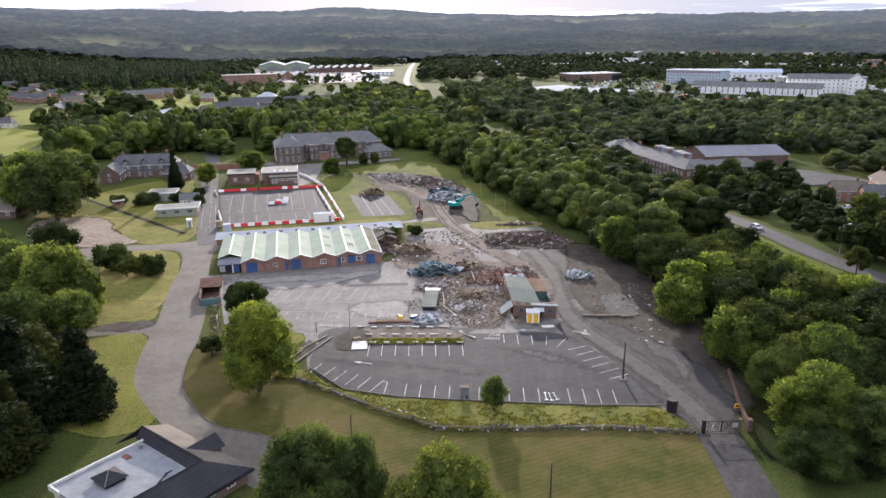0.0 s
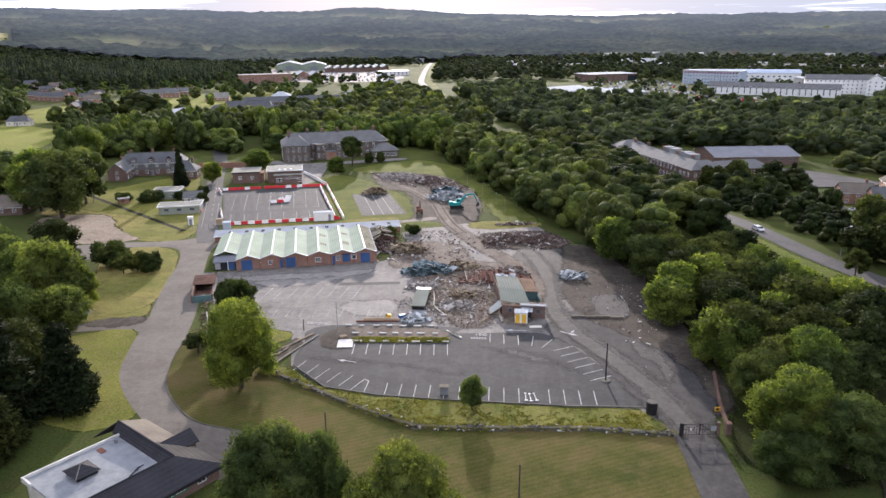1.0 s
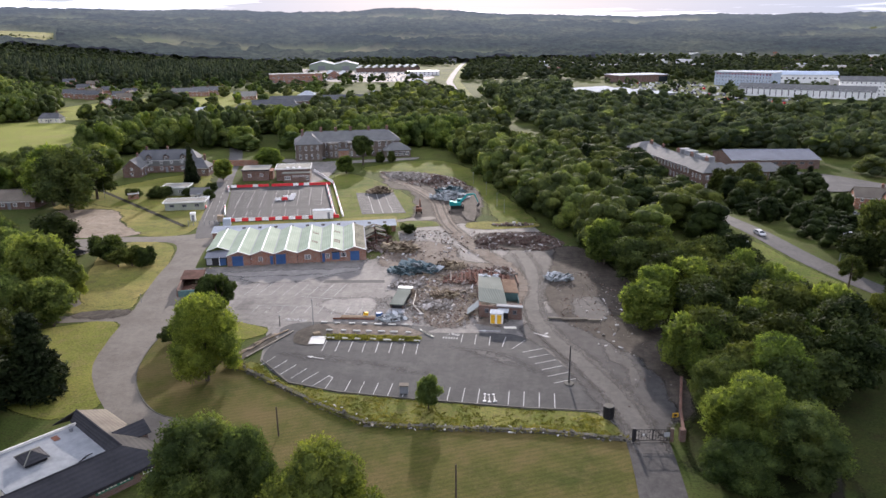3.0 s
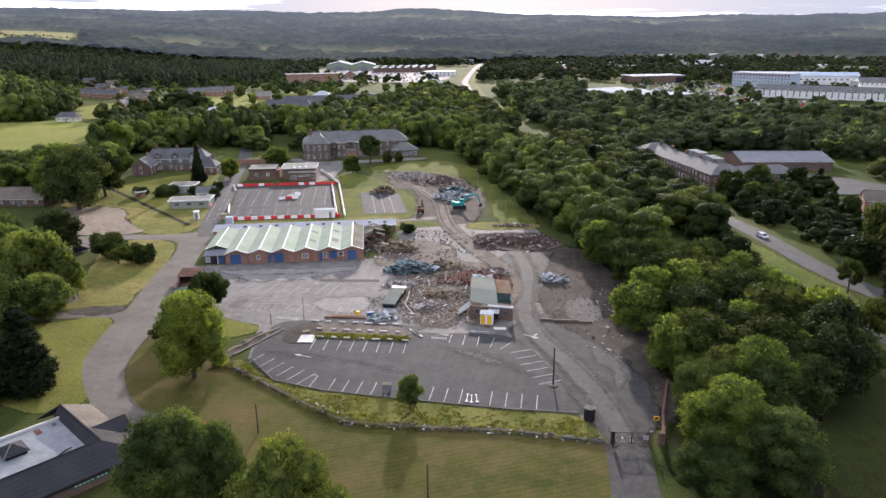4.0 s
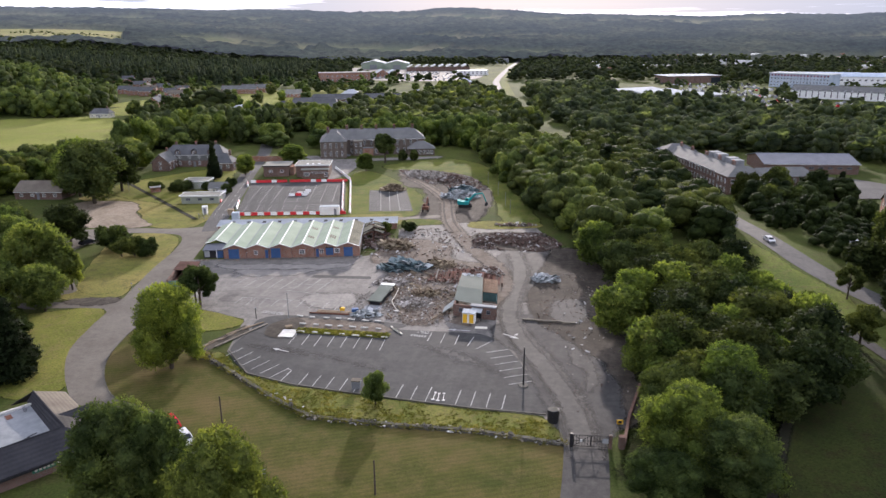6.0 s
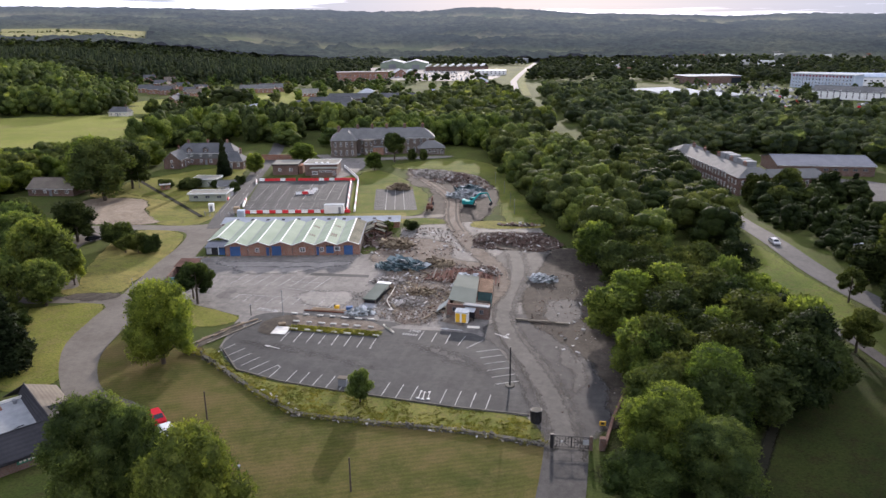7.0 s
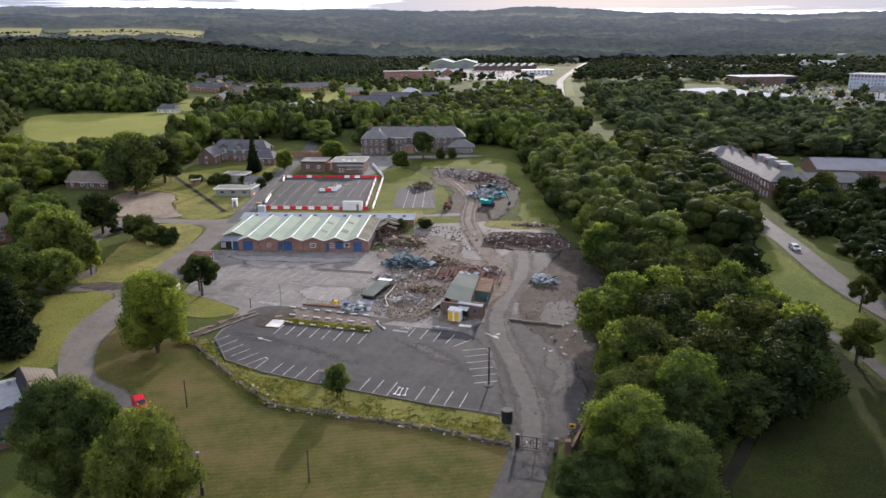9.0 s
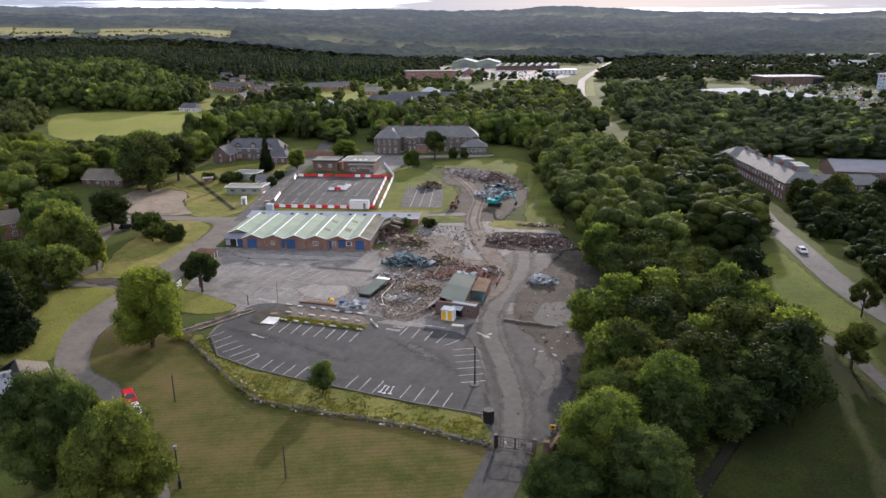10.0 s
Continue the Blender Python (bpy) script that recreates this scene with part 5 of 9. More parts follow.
for x in (-2.0, 0.3, 2.6):
    r = bmesh.ops.create_uvsphere(dm, u_segments=10, v_segments=6, radius=0.6)
    bmesh.ops.scale(dm, vec=(1, 1, 0.6), verts=r["verts"])
    bmesh.ops.translate(dm, vec=(x, -4.2, 4.9), verts=r["verts"])
part("roof_dome", dm, "white", hut, "white domed rooflights")

# pale prefabricated huts by the access road
hut = flat_block("site_hut", site(-22.0, 67.5), 12.6, 5.6, 2.7, "sage", "pale_felt", "pale sage prefabricated hut with a flat overhanging roof", "hut", "white", 0.5)
row_of_windows(hut, -6, 6, 2.8, 1.1, 1.5, 0.9, 3, 0, "grey", 1)
hut = flat_block("side_hut", site(-16.9, 72.5), 2.4, 4.0, 2.2, "grey", "grey_metal_roof", "small grey hut beside the road", "hut", "white", 0.2)
hut = house("gabled_hut", *spot(-20.0, 82.5), 13.2, 6.0, 4.4, 2.3, 3.9, "cream", "slate_pale", "small gabled hut with a slate roof", "hut", 0, 1, 2, 1, (0.8, 0.9), 0)
hut = flat_block("white_kiosk", site(-16.4, 50.0, 0, 6), 1.5, 1.5, 2.3, "white", "white", "small white kiosk beside the barrier", "kiosk", "white", 0.06)
part("door", box(-0.4, 0.4, -0.80, -0.74, 0, 1.95), "grey", hut)
hut = flat_block("flat_house", site(-30, 92, 0, -4), 9, 7, 3.0, "sage", "pale_felt", "sage flat-roofed house before the old villa", "house", "white", 0.3)
row_of_windows(hut, -4, 4, 3.5, 1.0, 1.3, 1.1, 2)
hut = flat_block("garden_shed", site(-44, 86, 0, 20), 3.4, 2.6, 2.0, "brick", "wood", "small brick garden shed", "shed", "white", 0.2)

# the old villa behind the huts
villa = house("old_villa", -130, 292, 12, 26, 9, 5.6, 9.0, "brick_dark", "slate", "old slate-roofed villa with dormers and bays", "house", 3.2, 2, 6, 2, (1.1, 1.5), 3)
for x in (-7, 0, 7):
    dr = part("dormer", box(x - 1.0, x + 1.0, -4.4, -2.0, 5.4, 7.0), "brick_dark", villa)
    part("dormer_roof", slab(slab(bmesh.new(), [(x - 1.3, -4.7, 6.8), (x, -4.7, 7.9), (x, -0.6, 7.9), (x - 1.3, -1.6, 6.8)], 0.1), [(x + 1.3, -4.7, 6.8), (x, -4.7, 7.9), (x, -0.6, 7.9), (x + 1.3, -1.6, 6.8)], 0.1), "slate", dr)
    set_window(dr, pose(x, -4.4, 5.6), 1.1, 1.2)
house("villa_wing", -139, 281, 100, 12, 7, 4.2, 7.2, "brick_dark", "slate_pale", "slate-roofed side wing of the old villa", "house", 0, 2, 3, 1, (1.0, 1.2), 1)
house("villa_wing", -113, 283, 8, 10, 8, 3.8, 7.0, "brick_dark", "slate", "hipped slate-roofed wing of the old villa", "house", 3.5, 1, 3, 2, (1.2, 1.4), 1)
part("slate_storey", box(-13.04, 13.04, -4.54, 4.54, 2.75, 5.4), "slate_pale", villa, "slate-hung upper storey")
gw = thing("garden_wall", pose(-113, 303, 0, 0, 0, 6), "old brick garden wall behind the villa", "wall")
part("wall", bx(box(-2, 22, -0.15, 0.15, -0.2, 2.4), -2.05, 22.05, -0.2, 0.2, 2.4, 2.52), "brick", gw)


# the large institution block beyond the compound
def institution():
    o = thing("institution_block", site(8.6, 158.0, 0, 3) @ Matrix.Diagonal((0.87, 1, 1.06, 1)), "large two-storey stone block with slate hipped roofs and white windows", "institution")
    walls(o, 56, 13, 7.4, 10, "brick_old", False, 28, 10)
    pitched(o, 56, 13, 7.4, 11.0, "slate_pale", 6.0, 0.5, 28, 10)
    walls(o, 13.6, 12, 7.4, 10, "brick_old", False, 7.0, 2.0)
    a = part("wing_roof", slab(bmesh.new(), [(-0.3, -4.5, 7.2), (14.3, -4.5, 7.2), (9.0, 2.0, 10.6), (5.0, 2.0, 10.6)], 0.14), "slate_pale", o)
    part("wing_slope", slab(bmesh.new(), [(-0.3, -4.5, 7.2), (5.0, 2.0, 10.6), (5.0, 10.0, 10.6), (-0.3, 8.0, 7.2)], 0.14), "slate_pale", a)
    part("wing_slope", slab(bmesh.new(), [(14.3, -4.5, 7.2), (9.0, 2.0, 10.6), (9.0, 10.0, 10.6), (14.3, 8.0, 7.2)], 0.14), "slate_pale", a)
    for z in (0.9, 4.5):
        row_of_windows(o, 1.0, 13.0, 4.0, z, 1.15, 2.1, 4)
        row_of_windows(o, 14.5, 54, -3.5, z, 1.15, 2.0, 11)
        row_of_windows(o, -16.5, 3.8, 0.0, z, 1.15, 2.0, 7, -90)
    # projecting parapets, porch, chimneys
    for x, w in ((17.5, 5.0), (28, 6.0)):
        b = part("bay", box(x, x + w, 0.8, 3.6, -0.5, 6.4), "brick_old", o)
        part("bay_cap", box(x - 0.2, x + w + 0.2, 0.6, 3.7, 6.4, 6.7), "concrete", b)
        row_of_windows(b, x, x + w, -0.8, 1.0, 1.1, 1.9, 2)
        row_of_windows(b, x, x + w, -0.8, 4.2, 1.1, 1.6, 2)
    p = part("porch", box(22.5, 28, 0.5, 3.6, -0.5, 3.4), "brick", o)
    part("porch_roof", box(22.3, 28.2, 0.3, 3.6, 3.4, 3.65), "felt", p)
    for x in (4, 14, 22, 30, 40, 50):
        chimney(o, x, 10 if x > 13 else 5, 9.6, 12.4, 1.4, 0.9)
    # low pavilion at the east end
    pv = part("pavilion", box(47, 61, -2.5, 6.5, -0.5, 3.2), "brick_old", o)
    e = 3.1
    part("pavilion_roof", slab(slab(slab(slab(bmesh.new(), [(46.4, -3.1, e), (61.6, -3.1, e), (56, 2, 6.0), (52, 2, 6.0)], 0.12), [(46.4, 7.1, e), (61.6, 7.1, e), (56, 2, 6.0), (52, 2, 6.0)], 0.12), [(46.4, -3.1, e), (46.4, 7.1, e), (52, 2, 6.0)], 0.12), [(61.6, -3.1, e), (61.6, 7.1, e), (56, 2, 6.0)], 0.12), "slate_pale", pv)
    row_of_windows(pv, 48, 60.5, 2.5, 0.8, 1.4, 1.6, 6)


institution()
HOUSES += [(spot(k, 166)[0], spot(k, 166)[1], 13) for k in (8, 22, 36, 50, 64)]


# dark-roofed lodge, round a flat felt roof
def lodge():
    o = thing("lodge", pose(-43.9, 85.6, 0, 0, 0, -35), "low brick lodge with tiled roofs round a flat grey felt roof", "lodge")
    part("wall", bx(box(-0.6, 16.9, 0.0, 4.0, -0.3, 2.1), 12.9, 16.9, -26, 0.0, -0.3, 2.1), "brick_dark", o)
    part("wall", box(1.6, 12.9, -13.2, -0.2, -0.3, 2.6), "cream", o)
    part("flat_roof", box(1.4, 12.8, -13.3, -0.6, 2.75, 2.95), "felt", o)
    rm = slab(bmesh.new(), [(0, 0, 4.45), (13.4, 0, 4.1), (17.6, 4.6, 2.1), (-1.4, 4.6, 2.1)], 0.14)
    part("north_roof", rm, "brown_tile", o, "weathered brown tiled slope")
    part("east_roof", slab(bmesh.new(), [(13.4, 0, 4.1), (17.6, 4.6, 2.1), (17.6, -26, 2.1), (13.4, -26, 4.1)], 0.14), "dark_tile", o, "black tiled slope")
    part("west_roof", slab(bmesh.new(), [(0, 0, 4.45), (-1.4, 4.6, 2.1), (-3.4, 2.6, 2.1), (-2.6, -2.6, 2.2)], 0.14), "dark_tile", o)
    part("upstand", slab(bmesh.new(), [(-0.1, -0.02, 4.4), (13.3, -0.02, 4.05), (13.3, -1.3, 2.9), (-0.3, -1.0, 2.9)], 0.1), "dark_tile", o)
    part("upstand", slab(bmesh.new(), [(13.35, -0.1, 4.05), (13.35, -26, 4.05), (12.5, -26, 2.9), (12.5, -1.2, 2.9)], 0.1), "dark_tile", o)
    ed = bmesh.new()
    bx(ed, 1.15, 1.4, -13.6, -0.8, 2.6, 3.3), bx(ed, 1.4, 3.6, -13.55, -13.3, 2.6, 3.3)
    part("parapet", ed, "limewash", o)
    part("ridge_tile", tube(tube(bmesh.new(), (0, 0, 4.48), (13.4, 0, 4.13), 0.13, None, 6), (13.4, 0, 4.13), (13.4, -26, 4.13), 0.13, None, 6), "dark_tile", o)
    dm = part("dormer", box(7.6, 10.6, 2.6, 4.9, 1.6, 2.9), "brick_dark", o)
    part("dormer_roof", slab(slab(bmesh.new(), [(7.2, 5.3, 2.7), (9.1, 5.3, 4.1), (9.1, 0.6, 4.0), (7.2, 3.0, 2.7)], 0.12), [(11.0, 5.3, 2.7), (9.1, 5.3, 4.1), (9.1, 0.6, 4.0), (11.0, 3.0, 2.7)], 0.12), "dark_tile", dm)
    # pyramid rooflight with pale hips
    k = part("roof_lantern", box(4.6, 7.4, -9.6, -7.0, 2.9, 3.5), "dark", o)
    part("lantern_roof", slab(slab(slab(slab(bmesh.new(), [(4.3, -9.9, 3.45), (7.7, -9.9, 3.45), (6.0, -8.3, 4.4)], 0.08), [(4.3, -6.7, 3.45), (7.7, -6.7, 3.45), (6.0, -8.3, 4.4)], 0.08), [(4.3, -9.9, 3.45), (4.3, -6.7, 3.45), (6.0, -8.3, 4.4)], 0.08), [(7.7, -9.9, 3.45), (7.7, -6.7, 3.45), (6.0, -8.3, 4.4)], 0.08), "dark_tile", k)
    hp = bmesh.new()
    for x, y in ((4.3, -9.9), (7.7, -9.9), (4.3, -6.7)):
        tube(hp, (x, y, 3.5), (6.0, -8.3, 4.46), 0.07, None, 5)
    part("lantern_hip", hp, "pale_felt", k)
    part("roof_vent", tube(tube(bmesh.new(), (2.6, -2.0, 2.9), (2.6, -2.0, 3.4), 0.25, None, 8), (2.6, -2.0, 3.4), (2.6, -2.0, 3.55), 0.34, 0.34, 8), "grey", o)
    cl = bmesh.new()
    for i in range(5):
        tube(cl, (10.4 + 0.3 * i, -3.5 - 0.5 * i, 2.95), (11.0 + 0.2 * i, -2.8 - 0.5 * i, 3.3 + 0.1 * (i % 2)), 0.07, None, 5)
    part("roof_clutter", cl, "dark", o)
    part("rust_patch", box(2.2, 3.6, -4.6, -3.8, 2.95, 3.0), "rust", o, "rusty hatch cover")
    part("gutter", bx(bx(bmesh.new(), -1.4, 17.7, 4.5, 4.7, 1.8, 2.0), 17.5, 17.7, -26, 4.5, 1.75, 1.95), "dark", o)
    s = part("sign_board", box(16.9, 17.05, -5.4, -0.6, 0.95, 1.75), "sign_green", o, "green fascia sign board with pale lettering")
    for i in range(8):
        y = -5.1 + i * 0.5 + (0.25 if i > 4 else 0)
        part("lettering", box(17.05, 17.08, y, y + 0.32, 1.15, 1.55), "cream", s)
    for y in (-12.5, -18.5):
        set_window(o, pose(16.9, y, 0.7, 0, 0, 90), 1.2, 1.1)
    set_window(o, pose(16.9, 1.4, 0.8, 0, 0, 90), 1.3, 1.0)


lodge()
HOUSES += [(-40, 80, 12), (-33, 74, 10), (-44, 74, 9)]

# roofless brick shell beside the car park's west edge
sh = thing("brick_shell", site(-3.5, -11.5, 0, 3), "roofless brick shell with a blue-green inner room", "ruin")
part("wall", box(-3.2, -2.9, -9, 4, -0.2, 1.9), "brick_dark", sh)
part("wall", box(1.0, 1.3, -9, 4, -0.2, 1.7), "brick_dark", sh)
part("wall", box(-2.9, 1.0, 3.7, 4.0, -0.2, 1.8), "brick_dark", sh)
part("front_panel", box(-2.9, 1.0, -9.0, -8.7, -0.2, 1.5), "teal_dull", sh)
for k in range(7):
    part("post", box(1.32, 1.5, -8.6 + 2.0 * k, -8.42 + 2.0 * k, -0.1, 1.8), "limewash", sh)
part("floor", box(-2.9, 1.0, -8.7, 3.7, -0.1, 0.12), "clay", sh)
part("rust_roof", slab(bmesh.new(), [(-3.4, -2.5, 2.1), (1.5, -2.5, 1.9), (1.5, 4.2, 1.9), (-3.4, 4.2, 2.1)], 0.1), "dark_rust", sh, "rusty sheet roof remnant")

# east: long two-storey terrace block and the sports hall
def terrace():
    o = thing("terrace_block", pose(84.2, 327, -6, 0, 0, -74), "long dark brick two-storey block with pale slate roofs", "institution")
    # local x runs south along the road front
    walls(o, 64, 11, 7.0, 9.6, "brick_dark", False, 2, 6)
    pitched(o, 64, 11, 7.0, 9.6, "slate_pale", 4.5, 0.5, 2, 6)
    for x in (-29, 33):
        w = part("wing", box(x - 5.0, x + 5.0, -1.5, 14, -0.8, 7.2), "brick_dark", o)
        e = 7.1
        part("wing_roof", slab(slab(slab(slab(bmesh.new(), [(x - 5.5, -2, e), (x + 5.5, -2, e), (x, 4, 10.2)], 0.12), [(x - 5.5, 14.5, e), (x + 5.5, 14.5, e), (x, 9, 10.2)], 0.12), [(x - 5.5, -2, e), (x - 5.5, 14.5, e), (x, 9, 10.2), (x, 4, 10.2)], 0.12), [(x + 5.5, -2, e), (x + 5.5, 14.5, e), (x, 9, 10.2), (x, 4, 10.2)], 0.12), "slate_pale", w)
        for z in (0.9, 4.2):
            row_of_windows(w, x - 4.4, x + 4.4, 1.5, z, 1.2, 1.8, 3)
            row_of_windows(w, -1, 13.5, x + 5.0, z, 1.2, 1.8, 5, 90)
    for z in (0.8, 4.2):
        row_of_windows(o, -23, 27, -0.5, z, 1.25, 1.9, 17)
    for x in (-24, -12, 2, 14, 26):
        chimney(o, x, 6.5, 9.0, 11.0, 1.5, 1.0)
    for x, y in ((-8, 15), (-2, 15), (6, 16), (12, 15)):
        part("plant_room", box(x - 2.2, x + 2.2, y - 2.0, y + 2.5, 5.0, 9.0 + 0.4 * (x % 3)), "felt", o, "grey rooftop plant")
    w = part("cross_wing", box(26, 38, 14, 35, -0.8, 6.6), "brick_dark", o)
    part("cross_roof", slab(slab(bmesh.new(), [(25.5, 12, 6.5), (25.5, 35.6, 6.5), (32, 32, 9.2), (32, 12, 9.2)], 0.12), [(38.5, 12, 6.5), (38.5, 35.6, 6.5), (32, 32, 9.2), (32, 12, 9.2)], 0.12), "slate_pale", w)
    for z in (0.9, 4.0):
        row_of_windows(w, 15, 34.5, 38, z, 1.2, 1.7, 8, 90)


terrace()
HOUSES += [(84 + k * 3, 354 - k * 14, 14) for k in range(5)] + [(108, 302, 12), (118, 305, 10), (126, 307, 9)]
hl = thing("sports_hall", pose(137, 352, -6.3, 0, 0, 4), "brick sports hall with a broad grey metal roof", "hall")
walls(hl, 40, 26, 5.0, 7.4, "brick_dark", True)
pitched(hl, 40, 26, 5.0, 7.6, "grey_metal_roof", 0, 0.6)
row_of_windows(hl, -18, 18, 13, 2.6, 2.0, 1.0, 9, 0, "grey")
HOUSES += [(k, 352, 14) for k in (122, 136, 150)]

# red brick semis to the east
for i, (x, y, tn, L) in enumerate(((143, 259, -12, 11), (148, 247, -12, 11), (166, 271, 75, 26), (157, 239, -15, 10), (177, 258, -15, 12))):
    house("red_house", x, y, tn, L, 8, 4.8, 7.4, "brick", "slate" if i % 2 else "brown_tile", "red brick semi-detached house with a dark tiled roof", "house", 0, 2, 3 if L < 20 else 7, 1, (1.1, 1.2), 1 if L < 20 else 3, "red brick houses")

# west: a brick house and a dark-roofed bungalow
house("corner_house", -126, 152, 60, 12, 8, 5.0, 7.6, "brick", "brown_tile", "red brick house by the west road", "house", 0, 2, 3, 1, (1.2, 1.3), 1)
house("dark_bungalow", -152, 224, 8, 17, 10, 3.0, 5.8, "brick_dark", "brown_tile", "bungalow with a brown tiled roof under trees", "house", 0, 1, 4, 1, (1.2, 1.1), 0)
house("cottage", -296, 462, 6, 14, 8, 3.4, 6.4, "cream", "slate", "cottage with a slate roof beside the meadow", "house", 2.0, 1, 4, 1, (1.2, 1.2), 1)
for i, (x, y, tn) in enumerate(((-425, 655, 20), (-408, 660, 20), (-390, 648, 15), (-386, 668, 15), (-372, 640, 10), (-351, 668, 12), (-336, 640, 95), (-302, 540, 100), (-302, 552, 15), (-325, 610, 30), (-440, 630, 20), (-455, 650, 20), (-470, 640, 25), (-507, 779, 20), (-487, 786, 20), (-447, 766, 25), (-431, 722, 15), (-387, 694, 20), (-410, 700, 100), (-311, 560, 110), (-342, 634, 20))):
    house("estate_house", x, y, tn, 13, 8, 5.0, 8.0, "brick", "slate" if i % 3 else "brown_tile", "red brick estate house with a dark roof", "house", 0, 2, 3, 1, (1.2, 1.3), 1, "estate houses", door=False)
for x, y, tn, L in ((-292, 672, 14, 34), (-282, 690, 14, 30)):
    house("estate_terrace", x, y, tn, L, 9, 5.0, 8.0, "brick", "slate_pale", "long red brick terrace with a pale slate roof", "house", 0, 2, 8, 1, (1.2, 1.3), 3, door=False)
house("long_hall", -213, 486, 78, 62, 9, 3.4, 6.0, "cream", "white_roof", "long low hall with a pale roof and dormers", "hall", 0, 1, 14, 1, (1.5, 1.3), 0, door=False)
house("gabled_hall", -226, 640, 15, 20, 14, 3.5, 7.0, "brick", "pale_felt", "brick hall with a pale gabled roof", "hall", 0, 1, 5, 2, (1.4, 1.2), 0, door=False)
for x, y, tn, L, W in ((-165, 592, 10, 44, 12), (-125, 602, 8, 40, 12), (-180, 530, 55, 24, 10), (-160, 522, 55, 26, 10), (-142, 520, 60, 24, 10), (-172, 556, 12, 36, 10)):
    house("school_wing", x, y, tn, L, W, 3.4, 7.0, "brick_dark", "slate", "low school wing with a grey slate roof", "school", 2.0, 1, 8, 2, (1.6, 1.4), 0, "school wings", door=False)
for x, y, tn, s in ((-168, 640, 12, 18), (-106, 640, 10, 14), (-90, 812, 14, 20), (-98, 592, 12, 13)):
    house("pale_roofed_hall", x, y, tn, s, s * 0.8, 3.6, 7.4, "brick", "white_roof", "brick hall with a pale pyramid roof", "hall", s * 0.4, 1, 4, 3, (1.4, 1.4), 0, door=False)
for x, y, tn, L, W, H, roof, wl, lab in ((-247, 866, 22, 62, 18, 11, "pale_felt", "brick", "long brick factory with a flat roof"), 
                                         (-390, 1665, 5, 170, 30, 10, "white_roof", "white", "very long warehouse with a white roof"), (-110, 1015, 20, 42, 18, 6, "teal_roof", "white", "low trade unit with teal roof"),
                                         (-420, 1500, 10, 60, 30, 9, "white_roof", "grey", "large warehouse with a white roof"), (-113, 1430, 14, 30, 20, 8, "slate_pale", "grey", "small trade unit with white gable")):
    b = flat_block("factory", pose(x, y, height(x, y), 0, 0, tn), L, W, H, wl, roof, lab, "factory", "white", 0.5, 2.0)
    row_of_windows(b, -L / 2 + 1, L / 2 - 1, W / 2, H * 0.55, 2.2, 1.6, max(4, int(L / 6)), 0, "white")
    row_of_windows(b, -L / 2 + 1, L / 2 - 1, W / 2, H * 0.15, 2.2, 1.6, max(4, int(L / 6)), 0, "white")
for x, y in ((-226, 962), (-206, 950)):
    house("brick_range", x, y, 112, 30, 14, 6.0, 10.0, "brick", "white_roof", "red brick workshop range with a pale pitched roof", "workshop", 0, 2, 6, 2, (1.8, 1.6), 0, "trading estate ranges", door=False)
for x, y in ((-305, 1212), (-262, 1200)):
    b = thing("green_shed", pose(x, y, height(x, y), 0, 0, 102), "large pale green warehouse with a white gabled roof", "warehouse", "trading estate sheds")
    walls(b, 60, 40, 9, 14, "green_roof", True)
    pitched(b, 60, 40, 9, 14, "white_roof", 0, 0.6)
    part("shutter", box(-30.2, -30.02, -6, 6, 0, 7), "grey", b)
    HOUSES.append((x, y, 34))
b = thing("sawtooth_works", pose(-180, 1130, height(-180, 1130), 0, 0, 16), "works with a row of white saw-tooth roofs", "factory")
part("wall", box(-48, 48, -16, 16, -2, 6), "brick_dark", b)
for i in range(8):
    x = -48 + i * 12
    part("roof", slab(bmesh.new(), [(x, -17, 6), (x + 8.5, -17, 10), (x + 8.5, 17, 10), (x, 17, 6)], 0.2), "white_roof", b)
    part("roof", slab(bmesh.new(), [(x + 8.5, -17, 10), (x + 12, -17, 6), (x + 12, 17, 6), (x + 8.5, 17, 10)], 0.2), "slate", b)
HOUSES += [(-205, 1122, 22), (-155, 1137, 22)]

# east distance: store, depot, college and hotel
b = flat_block("superstore", pose(108, 668, -1.5, 0, 0, -52), 96, 46, 6, "grey", "white_roof", "wide low superstore with a white sheet roof", "store", "white", 0.8, 3)
for i in range(4):
    part("roof_bay", slab(slab(bmesh.new(), [(-48 + i * 24, -23.5, 6.3), (-36 + i * 24, -23.5, 7.6), (-36 + i * 24, 23.5, 7.6), (-48 + i * 24, 23.5, 6.3)], 0.1), [(-36 + i * 24, -23.5, 7.6), (-24 + i * 24, -23.5, 6.3), (-24 + i * 24, 23.5, 6.3), (-36 + i * 24, 23.5, 7.6)], 0.1), "white_roof", b)
HOUSES += [(95, 690, 30), (125, 645, 30), (108, 668, 30)]
b = flat_block("retail_unit", pose(158, 872, 0, 0, 0, 20), 62, 34, 8, "brick_dark", "white_roof", "retail unit with a white roof and glass front", "store", "white", 0.8, 2)
part("glass_front", box(20, 31.4, -17.2, -17.02, 0, 6), "glass", b)
b = flat_block("college", pose(262, 800, 0, 0, 0, -38), 60, 24, 14, "blue_roof", "white_roof", "four-storey blue and white panelled college", "college", "white", 1.0, 3)
for f in range(4):
    row_of_windows(b, -29, 29, 12, 1.2 + f * 3.3, 1.6, 1.8, 18, 0, "red" if f == 3 else "white")
